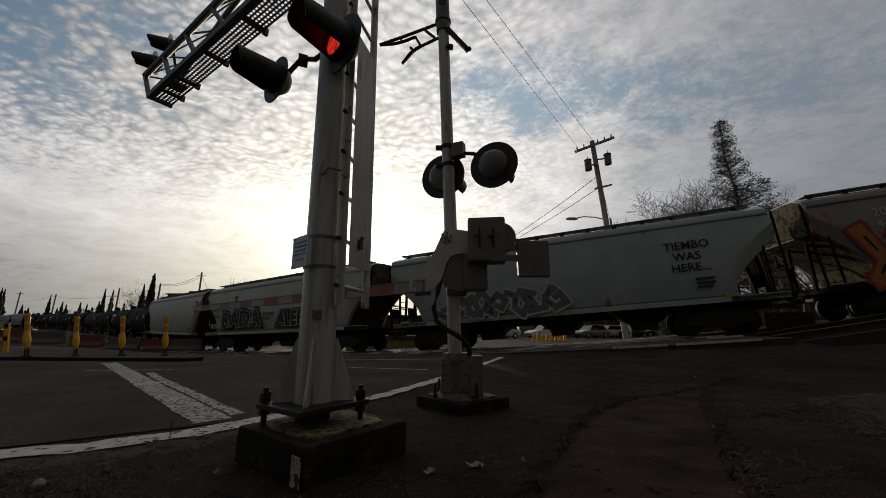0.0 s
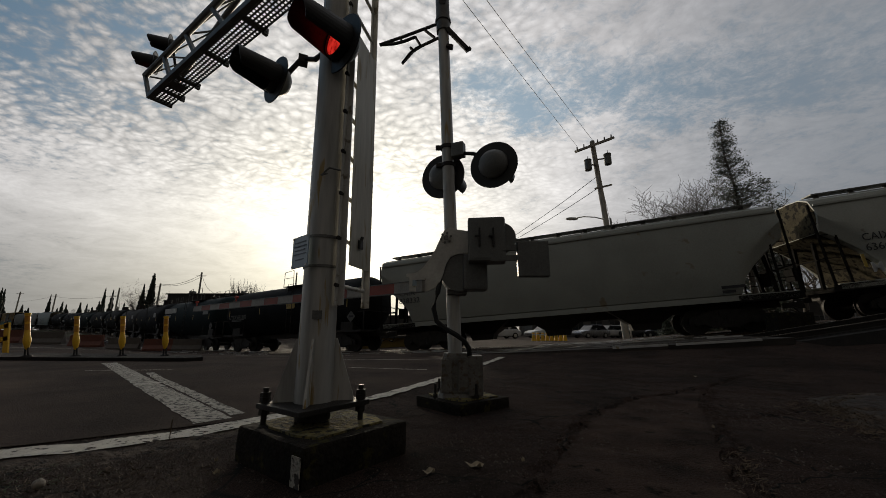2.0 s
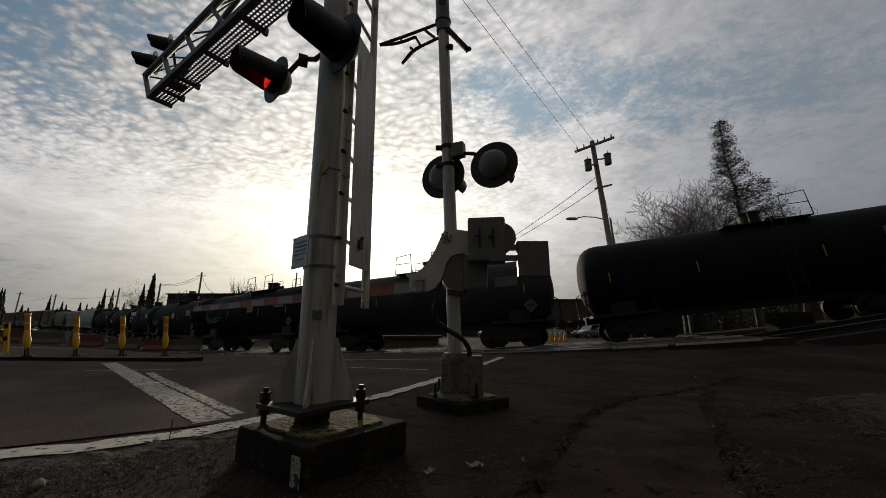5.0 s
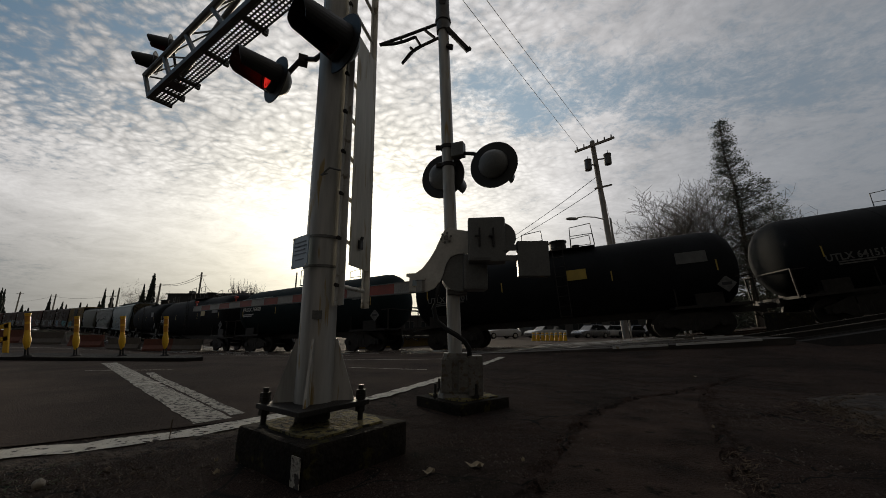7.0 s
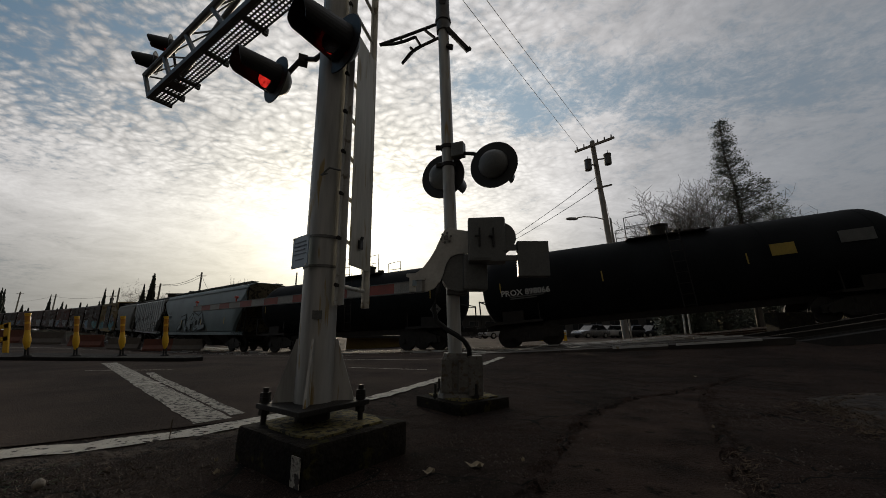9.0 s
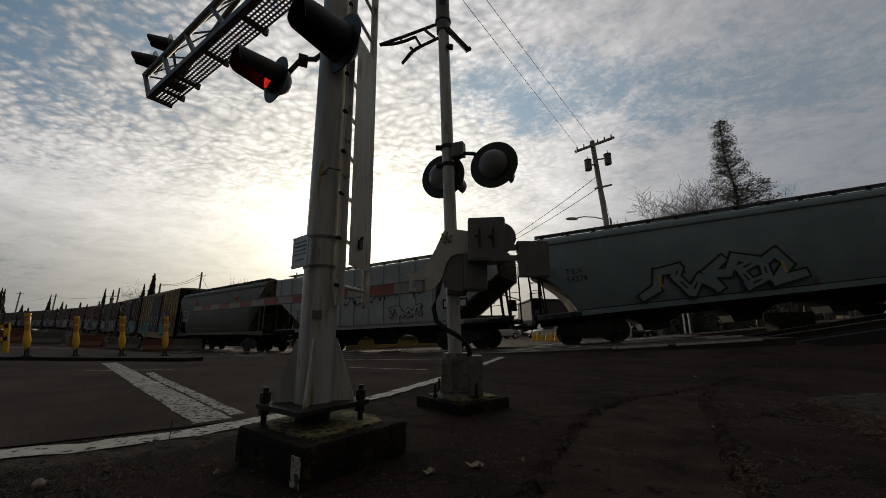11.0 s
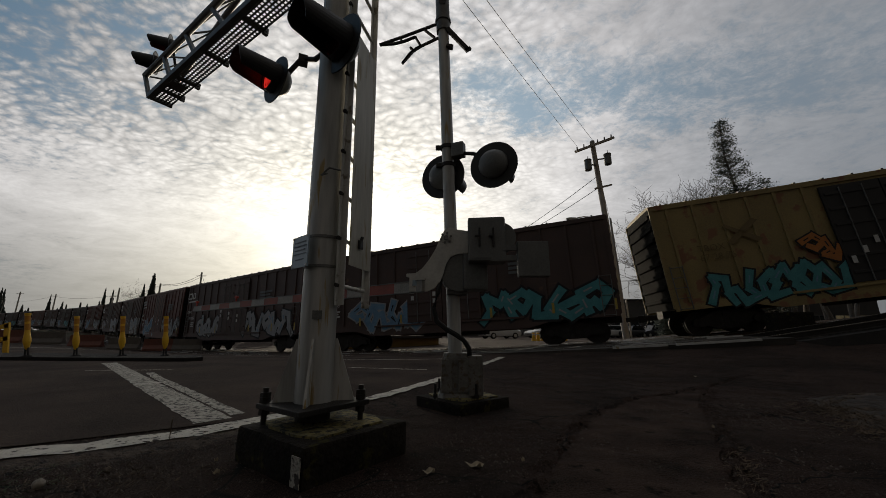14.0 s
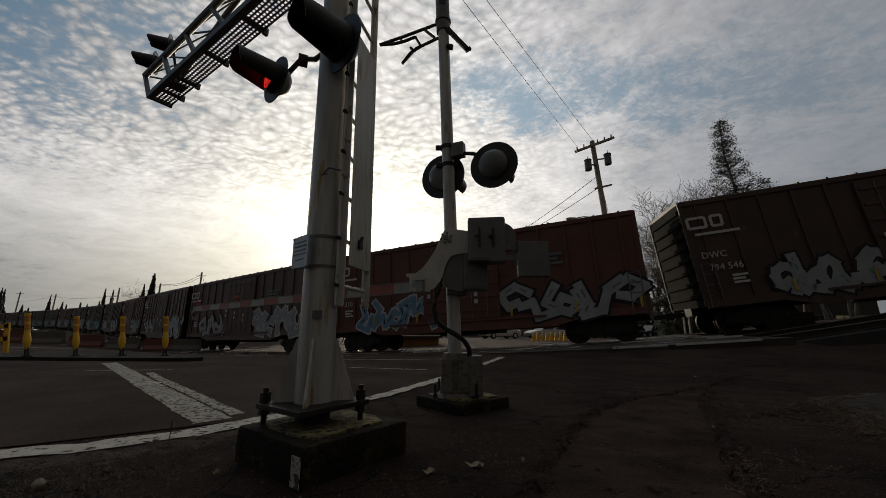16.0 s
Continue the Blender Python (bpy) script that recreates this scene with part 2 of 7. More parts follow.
def tube(bm, pts, r, seg=6):
    """One continuous round tube along a path."""
    pts = [Vector(p) for p in pts]
    rings = []
    for i, p in enumerate(pts):
        d = (pts[min(i + 1, len(pts) - 1)] - pts[max(i - 1, 0)]).normalized()
        s = d.cross(Vector((0.13, 0.21, 0.97)))
        s = s.normalized() if s.length > 1e-3 else d.orthogonal().normalized()
        u = s.cross(d)
        rings.append([p + s * (r * math.cos(2 * math.pi * k / seg)) + u * (r * math.sin(2 * math.pi * k / seg)) for k in range(seg)])
    return loft(bm, rings)


def loft(bm, rings, caps=True):
    vs = [[bm.verts.new(p) for p in ring] for ring in rings]
    n = len(vs[0])
    for a, b in zip(vs, vs[1:]):
        for i in range(n):
            j = (i + 1) % n
            bm.faces.new((a[i], a[j], b[j], b[i]))
    if caps:
        bm.faces.new(vs[0][::-1])
        bm.faces.new(vs[-1])
    return bm


def prism(bm, poly, y0, y1):
    """A flat outline in the x-z plane, given thickness along y."""
    a = [bm.verts.new((x, y0, z)) for x, z in poly]
    b = [bm.verts.new((x, y1, z)) for x, z in poly]
    bm.faces.new(a)
    bm.faces.new(b[::-1])
    for i in range(len(poly)):
        j = (i + 1) % len(poly)
        bm.faces.new((a[i], b[i], b[j], a[j]))
    return bm


def B():
    return bmesh.new()


def lettering(text, size, material, parent, m, name="lettering", depth=0.004, bold=0.0):
    """Letters in the built-in font as a mesh; m takes the x-y plane of the text to its place."""
    cu = bpy.data.curves.new(name, "FONT")
    cu.body, cu.size, cu.extrude, cu.offset = text, size, depth, bold
    cu.resolution_u = 2
    tmp = new(name, cu)
    me = bpy.data.meshes.new_from_object(tmp.evaluated_get(bpy.context.evaluated_depsgraph_get()))
    bpy.data.objects.remove(tmp)
    me.materials.clear()
    ob = part(name, me, material, parent)
    ob.matrix_basis = m
    return ob


# ---- the line of the track ----
TS = np.arange(-700.0, 420.0, 0.5)


# heading and grade of the line at places along it
KNOTS = np.array([-194.7, -114.7, -74.7, -49.7, -34.7, -22.7, -12.7, -4.7, 1.3, 7.3, 12.3, 17.3, 22.3, 35.3, 65.3])
HEADING = np.array([-0.514, -0.638, -0.700, -0.741, -0.713, -0.624, -0.521, -0.429, -0.347, -0.227, -0.177, -0.211, -0.267, -0.348, -0.361])
GRADE = np.array([-0.0050, -0.0202, -0.0191, -0.0191, -0.0135, 0.0121, 0.0323, 0.0434, 0.0711, 0.1011, 0.1238, 0.1090, 0.0881, 0.0441, -0.0010])


def spline(kx, ky, x):
    """Natural cubic spline, level beyond its ends."""
    n, h = len(kx), np.diff(kx)
    a, b = np.eye(n), np.zeros(n)
    for i in range(1, n - 1):
        a[i, i - 1:i + 2] = h[i - 1], 2 * (h[i - 1] + h[i]), h[i]
        b[i] = 6 * ((ky[i + 1] - ky[i]) / h[i] - (ky[i] - ky[i - 1]) / h[i - 1])
    m = np.linalg.solve(a, b)
    x = np.clip(x, kx[0], kx[-1])
    i = np.clip(np.searchsorted(kx, x) - 1, 0, n - 2)
    u = (kx[i + 1] - x) / h[i]
    w = 1 - u
    return u * ky[i] + w * ky[i + 1] + ((u ** 3 - u) * m[i] + (w ** 3 - w) * m[i + 1]) * h[i] ** 2 / 6


def _track():
    th, grade = spline(KNOTS, HEADING, TS), spline(KNOTS, GRADE, TS)
    grade = np.where(TS < -200, grade * np.clip((TS + 330) / 130, 0, 1), grade)
    i0 = int(np.argmin(np.abs(TS)))
    x, y, z = np.cumsum(np.cos(th)) * 0.5, np.cumsum(np.sin(th)) * 0.5, np.cumsum(grade) * 0.5
    return x + 5.099 - x[i0], y + 16.090 - y[i0], z + 0.178 - z[i0], th


TX, TY, TZ, TH = _track()


def on_track(s, off=0.0, up=0.0):
    """A point at s metres along the track, off metres towards the near side and up metres over the rail head."""
    x, y, z, th = (float(np.interp(s, TS, a)) for a in (TX, TY, TZ, TH))
    return Vector((x + math.sin(th) * off, y - math.cos(th) * off, z + up))


def ground_height(x, y):
    """Height of the ground sheet: level away from the line, following the track's grade along it."""
    x, y = np.atleast_1d(np.asarray(x, float)), np.atleast_1d(np.asarray(y, float))
    sub = slice(None, None, 4)
    tx, ty, tz, th, ts = TX[sub], TY[sub], TZ[sub], TH[sub], TS[sub]
    out = np.empty(x.shape)
    for i in range(0, len(x), 4000):
        dx, dy = x[i:i + 4000, None] - tx, y[i:i + 4000, None] - ty
        d2 = dx * dx + dy * dy
        j = d2.argmin(1)
        r = np.arange(len(j))
        side = dx[r, j] * np.sin(th[j]) - dy[r, j] * np.cos(th[j])
        along = dx[r, j] * np.cos(th[j]) + dy[r, j] * np.sin(th[j])
        s = ts[j] + np.clip(along, -1, 1)
        z = np.interp(s, TS, TZ)
        w = np.clip(np.where(side > 0, (side - 3.0) / 8.0, (-side - 3.2) / 7.0), 0, 1)
        w = 1 - w * w * (3 - 2 * w)
        # the bed drops beside the crossing slab, where the sleepers lie open
        bed = np.clip((np.abs(s + 16.5) - 21.9) / 0.5, 0, 1) * np.clip((7.2 - side) / 0.8, 0, 1) * np.clip((side + 4.5) / 1.0, 0, 1)
        out[i:i + 4000] = (z - 0.012) * w - 0.17 * bed
    return out


def gz(x, y):
    return float(ground_height(x, y)[0])


# ---- ground, road, paint, rails ----
def axis(lo, hi, step, far):
    core = list(np.arange(lo, hi + 1e-6, step))
    d, up, dn = step, [], []
    p = hi
    while p < far:
        d *= 1.3
        p += d
        up.append(p)
    p, d = lo, step
    while p > -far:
        d *= 1.3
        p -= d
        dn.append(p)
    return np.array(dn[::-1] + core + up)


LIPS = [np.array([(0.15, 1.30), (0.33, 1.65), (0.52, 2.11), (0.69, 2.43), (0.93, 2.85), (1.18, 3.26), (1.53, 3.68), (1.98, 4.06), (2.54, 4.37), (3.66, 5.23), (5.2, 6.3)]),
        np.array([(1.10, 1.30), (1.27, 1.58), (1.47, 1.96), (1.65, 2.26), (1.83, 2.55), (2.03, 2.87), (2.29, 3.30), (2.63, 3.87), (3.34, 4.78)]),
        np.array([(2.28, 3.28), (2.72, 3.38), (3.10, 3.46), (3.6, 3.9)]), np.array([(1.62, 2.20), (2.2, 2.1), (2.9, 1.9)])]


def to_line(X, Y, line):
    d = np.full(X.shape, 9.0)
    for (ax, ay), (bx, by) in zip(line, line[1:]):
        t = np.clip(((X - ax) * (bx - ax) + (Y - ay) * (by - ay)) / ((bx - ax) ** 2 + (by - ay) ** 2), 0, 1)
        d = np.minimum(d, np.hypot(X - ax - t * (bx - ax), Y - ay - t * (by - ay)))
    return d


def relief(X, Y):
    """Heaved, broken asphalt beside the gate: swells, lips of old patches and open cracks."""
    out = np.zeros(X.shape)
    near = np.nonzero((X > -0.5) & (X < 5.4) & (Y > 1.3) & (Y < 6.4))[0]
    x, y = X[near], Y[near]
    swell, rough_ = np.empty(len(near)), np.empty(len(near))
    for i, (a, b) in enumerate(zip(x, y)):
        swell[i] = noise.noise(Vector((a * 1.3, b * 1.3, 2.0))) * 0.030 + noise.noise(Vector((a * 4.1, b * 4.1, 5.0))) * 0.012
        rough_[i] = noise.noise(Vector((a * 9.0, b * 9.0, 9.0)))
    h = swell + 0.007 * rough_
    for k, line in enumerate(LIPS):
        d = to_line(x, y, line) + 0.06 * rough_
        h += (0.028, 0.028, 0.018, 0.010)[k] * np.exp(-(d / 0.07) ** 2) * (1 + 0.9 * rough_) - (0.050, 0.050, 0.036, 0.018)[k] * np.clip(0.75 + 1.4 * rough_, 0, 1) * np.exp(-((d - 0.04) / 0.026) ** 2)
    fade = np.clip((x + 0.5) / 0.6, 0, 1) * np.clip((5.4 - x) / 0.6, 0, 1) * np.clip((6.4 - y) / 0.8, 0, 1)
    # flat beside the road and under the gate's footing
    fade = fade * np.clip((to_line(x, y, EDGE) - 0.15) / 0.5, 0, 1) * np.clip((np.hypot(x - 0.19, y - 3.75) - 0.45) / 0.3, 0, 1) * (x - 0.4 * (y - 4.2) + 0.76 > 0)
    out[near] = h * fade
    return out


def sheet(name, gx, gy, lift, material, label, category):
    X, Y = gx.ravel(), gy.ravel()
    Z = ground_height(X, Y) + lift
    if name == "ground":
        Z = Z + relief(X, Y)
    h, w = gx.shape
    idx = np.arange(h * w).reshape(h, w)
    faces = np.stack([idx[:-1, :-1], idx[:-1, 1:], idx[1:, 1:], idx[1:, :-1]], -1).reshape(-1, 4)
    me = bpy.data.meshes.new(name)
    me.from_pydata(np.stack([X, Y, Z], 1).tolist(), [], faces.tolist())
    for p in me.polygons:
        p.use_smooth = True
    return tagged(part(name, me, material), label, category, kind="structure")


def ground_material():
    m = bpy.data.materials.new("ground")
    m.use_nodes = True
    nt = m.node_tree
    N, K = nt.nodes.new, nt.links.new
    bsdf = nt.nodes["Principled BSDF"]
    co = N("ShaderNodeTexCoord").outputs["Object"]

    def nz(scale, detail=8, rough=0.6):
        n = N("ShaderNodeTexNoise")
        K(co, n.inputs["Vector"])
        n.inputs["Scale"].default_value, n.inputs["Detail"].default_value, n.inputs["Roughness"].default_value = scale, detail, rough
        return n.outputs[0]

    def mixc(fac, a, b):
        n = N("ShaderNodeMix")
        n.data_type = "RGBA"
        K(fac, n.inputs[0])
        for s, v in ((n.inputs[6], a), (n.inputs[7], b)):
            if isinstance(v, tuple):
                s.default_value = (*v, 1)
            else:
                K(v, s)
        return n.outputs[2]

    def rmp(v, a, b):
        n = N("ShaderNodeMapRange")
        K(v, n.inputs[0])
        n.inputs[1].default_value, n.inputs[2].default_value = a, b
        return n.outputs[0]

    grit, patch, blot = nz(95, 5, 0.7), nz(0.8), nz(4.0)
    tar = mixc(rmp(grit, 0.35, 0.68), (0.0046, 0.0031, 0.0025), (0.076, 0.049, 0.038))
    tar = mixc(rmp(patch, 0.47, 0.58), tar, mixc(rmp(grit, 0.3, 0.7), (0.0036, 0.0026, 0.0022), (0.036, 0.0240, 0.0185)))
    tar = mixc(rmp(blot, 0.60, 0.66), tar, (0.008, 0.0064, 0.0054))
    tar = mixc(rmp(nz(150, 3, 0.6), 0.62, 0.68), tar, (0.15, 0.105, 0.08))
    crack = N("ShaderNodeTexVoronoi")
    crack.feature = "DISTANCE_TO_EDGE"
    wob = N("ShaderNodeVectorMath")
    wob.operation = "MULTIPLY_ADD"
    nv = N("ShaderNodeTexNoise")
    K(co, nv.inputs["Vector"])
    nv.inputs["Scale"].default_value = 2.2
    K(nv.outputs[1], wob.inputs[0])
    wob.inputs[1].default_value = (0.7, 0.7, 0)
    K(co, wob.inputs[2])
    K(wob.outputs[0], crack.inputs["Vector"])
    crack.inputs["Scale"].default_value = 0.75
    tar = mixc(rmp(crack.outputs[0], 0.010, 0.002), tar, (0.008, 0.008, 0.008))
    ln = N("ShaderNodeVectorMath")
    ln.operation = "LENGTH"
    K(co, ln.inputs[0])
    far = rmp(ln.outputs["Value"], 70, 95)
    weeds = mixc(rmp(nz(0.5), 0.4, 0.6), (0.035, 0.04, 0.02), (0.075, 0.065, 0.045))
    K(mixc(far, tar, weeds), bsdf.inputs["Base Color"])
    bsdf.inputs["Roughness"].default_value = 0.95
    bsdf.inputs["Specular IOR Level"].default_value = 0.10
    bp = N("ShaderNodeBump")
    bp.inputs["Strength"].default_value, bp.inputs["Distance"].default_value = 1.0, 0.022
    K(grit, bp.inputs["Height"])
    bp2 = N("ShaderNodeBump")
    bp2.inputs["Strength"].default_value, bp2.inputs["Distance"].default_value = 0.6, 0.06
    K(blot, bp2.inputs["Height"])
    bp3 = N("ShaderNodeBump")
    bp3.inputs["Strength"].default_value, bp3.inputs["Distance"].default_value = 0.7, 0.22
    K(nz(1.1, 5, 0.5), bp3.inputs["Height"])
    K(bp3.outputs[0], bp2.inputs["Normal"])
    K(bp2.outputs[0], bp.inputs["Normal"])
    K(bp.outputs[0], bsdf.inputs["Normal"])
    return m


GROUND_MAT = ground_material()

EDGE = np.array([(-14, -3.6), (-9.5, -0.4), (-5.2, 1.2), (-2.75, 2.42), (-1.6, 3.16), (-0.76, 4.19), (0.05, 6.06), (0.93, 8.44), (1.56, 9.99), (3.2, 14.0), (5.5, 20.0), (9.2, 30.0), (24.0, 72.0)])
ROAD_LEFT = np.array((-0.75, 0.66))
gx, gy = np.meshgrid(np.unique(np.r_[axis(-44, 44, 0.5, 3200), np.arange(-0.5, 5.41, 0.03)].round(3)), np.unique(np.r_[axis(-4, 60, 0.5, 3200), np.arange(1.3, 6.41, 0.03)].round(3)))
sheet("ground", gx, gy, 0.0, GROUND_MAT, "dark cracked asphalt ground beside a level crossing", "ground")


def along(line, step):
    d = np.r_[0, np.cumsum(np.hypot(*np.diff(line, axis=0).T))]
    t = np.arange(0, d[-1], step)
    return np.stack([np.interp(t, d, line[:, 0]), np.interp(t, d, line[:, 1])], 1)


e = along(EDGE, 0.5)
v = np.arange(0, 26, 0.5)
sheet("road", e[:, None, 0] + v * ROAD_LEFT[0], e[:, None, 1] + v * ROAD_LEFT[1], 0.008, ROAD,
      "worn grey asphalt road leading over the tracks", "road")


def strip(name, line, width, lift, material, label, category="road marking", jag=0.012, step=0.12, kind="structure", thick=0.0):
    p = along(np.array(line, float), step)
    if len(p) < 2:
        p = np.array(line, float)
    d = np.gradient(p, axis=0)
    n = np.stack([-d[:, 1], d[:, 0]], 1) / np.maximum(np.hypot(*d.T), 1e-9)[:, None]
    rng = np.random.default_rng(len(p) + int(width * 1000))
    a = p + n * (width / 2 + rng.normal(0, jag, len(p)))[:, None]
    b = p - n * (width / 2 + rng.normal(0, jag, len(p)))[:, None]
    pts = np.concatenate([a, b])
    z = ground_height(pts[:, 0], pts[:, 1]) + lift
    k = len(p)
    me = bpy.data.meshes.new(name)
    vs = np.column_stack([pts, z])
    faces = [(i, i + 1, k + i + 1, k + i) for i in range(k - 1)]
    me.from_pydata(vs.tolist(), [], faces)
    return tagged(part(name, me, material), label, category, kind=kind)


strip("edge_line", [(-9.5, -0.70), (-5.2, 0.98), (-2.57, 2.30), (-2.21, 2.44), (-1.875, 2.68), (-1.56, 3.0), (-1.2, 3.53)], 0.225, 0.012, PAINT, "worn white painted edge line on asphalt")
strip("edge_line", [(-0.95, 3.90), (-0.76, 4.14), (-0.30, 5.15), (0.05, 6.0), (0.32, 6.75)], 0.17, 0.012, PAINT, "worn white painted edge line on asphalt")
strip("edge_line", [(0.80, 8.0), (1.10, 8.75), (1.58, 9.95)], 0.16, 0.012, PAINT, "worn white painted edge line on asphalt")
strip("stop_line", [(-7.65, 8.66), (-5.2, 6.33), (-4.16, 5.33), (-1.78, 3.07)], 0.27, 0.012, STOP_PAINT, "broad worn white stop line across the lane", jag=0.006)
strip("stop_line", [(-5.1, 6.62), (-4.36, 5.84), (-1.68, 3.27)], 0.12, 0.012, STOP_PAINT, "narrow worn white stripe beside the stop line", jag=0.006)
strip("stop_line", [(-4.15, 5.15), (-3.92, 5.42)], 0.10, 0.014, PAINT, "short painted crossbar on the stop line", jag=0.005, step=0.05)
for a, b, w in (((-2.9, 9.8), (0.0, 9.8), 0.09), ((-1.9, 7.6), (-0.2, 7.05), 0.05), ((-6.6, 7.0), (-5.0, 7.1), 0.05), ((-22, 17.2), (-8.5, 18.4), 0.20),
                ((-9.0, 14.5), (-3.0, 12.6), 0.12), ((-10.5, 16.2), (-4.2, 14.2), 0.10), ((-7.0, 12.6), (-4.6, 11.9), 0.08), ((2.2, 12.1), (4.9, 17.0), 0.14), ((3.08, 11.3), (4.8, 12.8), 0.22), ((1.97, 13.63), (3.86, 14.53), 0.22)):
    strip("lane_line", [a, b], w, 0.012, PAINT, "thin worn white line on the road", jag=0.012)

# the pale tongue of older asphalt between the two lips
OLD = surface("older_pale_asphalt", (0.072, 0.047, 0.036), (0.007, 0.0048, 0.0038), 0.95, 0, 95, 2.6, 1.0, (0.007, 0.0052, 0.0042), 0.66, spec=0.08)
la, lb = LIPS[0][:9], LIPS[1][:9]
ka, kb = np.linspace(0, 1, len(la)), np.linspace(0, 1, len(lb))
tt, uu = np.meshgrid(np.linspace(0, 1, 90), np.linspace(0.05, 0.95, 36), indexing="ij")
px = np.interp(tt, ka, la[:, 0]) * (1 - uu) + np.interp(tt, kb, lb[:, 0]) * uu
py = np.interp(tt, ka, la[:, 1]) * (1 - uu) + np.interp(tt, kb, lb[:, 1]) * uu
wig = np.array([noise.noise(Vector((a * 5, b * 5, 7.0))) for a, b in zip(px.ravel(), py.ravel())]).reshape(px.shape)
px = px + 0.13 * wig * np.abs(uu - 0.5) * 2
zz = ground_height(px.ravel(), py.ravel()) + relief(px.ravel(), py.ravel()) + 0.008
idx = np.arange(px.size).reshape(px.shape)
me = bpy.data.meshes.new("asphalt_patch")
me.from_pydata(np.column_stack([px.ravel(), py.ravel(), zz]).tolist(), [], np.stack([idx[:-1, :-1], idx[:-1, 1:], idx[1:, 1:], idx[1:, :-1]], -1).reshape(-1, 4).tolist())
for q in me.polygons:
    q.use_smooth = True
tagged(part("asphalt_patch", me, OLD), "paler tongue of older rough asphalt", "pavement", kind="structure")

DIRT = surface("damp_dirt", (0.034, 0.022, 0.015), (0.009, 0.006, 0.0045), 0.95, 0, 55, 5, 1.0)
bm = B()
rings = []
for k in range(15):
    q = k / 14
    ring = []
    for i in range(56):
        a = i * 2 * math.pi / 56
        r = q * (1 + 0.22 * noise.noise(Vector((math.cos(a) * 2.2, math.sin(a) * 2.2, 3.0))) + 0.08 * noise.noise(Vector((math.cos(a) * 9, math.sin(a) * 9, 1.0))))
        u, w = 1.35 * r * math.cos(a), 0.62 * r * math.sin(a)
        x, y = 4.2 + 0.77 * u - 0.64 * w, 3.55 + 0.64 * u + 0.77 * w
        lump = 0.05 * (1 - q * q) + (1 - q ** 6) * (0.035 * noise.noise(Vector((x * 6, y * 6, 0))) + 0.015 * noise.noise(Vector((x * 19, y * 19, 4))))
        ring.append((x, y, gz(x, y) - 0.012 + max(lump, 0) + 0.016 * (1 - q ** 4)))
    rings.append(ring)
loft(bm, rings[1:], caps=False)
tagged(part("dirt_patch", bm, DIRT, smooth=True), "lumpy brown dirt patch in broken asphalt", "dirt", kind="stuff")


VERGE = surface("gritty_verge_dirt", (0.095, 0.068, 0.050), (0.016, 0.0115, 0.009), 0.95, 0, 80, 5, 1.0, (0.012, 0.010, 0.008), 0.60, spec=0.2)
line = along(np.array([(-6.5, 0.35), (-5.2, 0.95), (-2.68, 2.21), (-1.62, 2.90), (-1.30, 3.25)]), 0.03)
dd = np.gradient(line, axis=0)
nn = np.stack([dd[:, 1], -dd[:, 0]], 1) / np.hypot(*dd.T)[:, None]
vv_ = []
for (lx, ly), (nx, ny) in zip(line, nn):
    wide_ = 0.50 + 0.28 * noise.noise(Vector((lx * 1.7, ly * 1.7, 0))) + 0.12 * noise.noise(Vector((lx * 7, ly * 7, 2)))
    for k in range(18):
        q = k / 17
        x, y = lx + nx * wide_ * q, ly + ny * wide_ * q
        lump = 0.018 * noise.noise(Vector((x * 8, y * 8, 1))) + 0.012 * noise.noise(Vector((x * 25, y * 25, 3)))
        vv_.append((x, y, 0.004 - 0.016 * q ** 4 + max(lump, -0.002) * (1 - q ** 5) * min(1, q * 8)))
idx = np.arange(len(vv_)).reshape(-1, 18)
me = bpy.data.meshes.new("verge")
me.from_pydata(vv_, [], np.stack([idx[:-1, :-1], idx[:-1, 1:], idx[1:, 1:], idx[1:, :-1]], -1).reshape(-1, 4).tolist())
tagged(part("verge", me, VERGE), "gritty brown dirt verge along the road edge", "verge", kind="structure")


def scatter(name, label, n, spots, size, material, seed, flat=0.4):
    """Loose bits on the ground, joined into one mesh."""
    rng = random.Random(seed)
    vs, fs = [], []
    for _ in range(n):
        (x0, y0), (x1, y1), w = rng.choice(spots)
        t = rng.random()
        x, y = x0 + (x1 - x0) * t + rng.gauss(0, w), y0 + (y1 - y0) * t + rng.gauss(0, w)
        s = size * rng.uniform(0.4, 1.5)
        z = gz(x, y)
        k = len(vs)
        a = rng.uniform(0, 6.3)
        ring = [(x + s * math.cos(a + i * 1.571) * rng.uniform(0.6, 1), y + s * math.sin(a + i * 1.571) * rng.uniform(0.6, 1), z) for i in range(4)]
        vs += ring + [(x, y, z + s * flat * 2)]
        fs += [(k + i, k + (i + 1) % 4, k + 4) for i in range(4)]
    me = bpy.data.meshes.new(name)
    me.from_pydata(vs, [], fs)
    return tagged(part(name, me, material), label, "debris", kind="stuff")


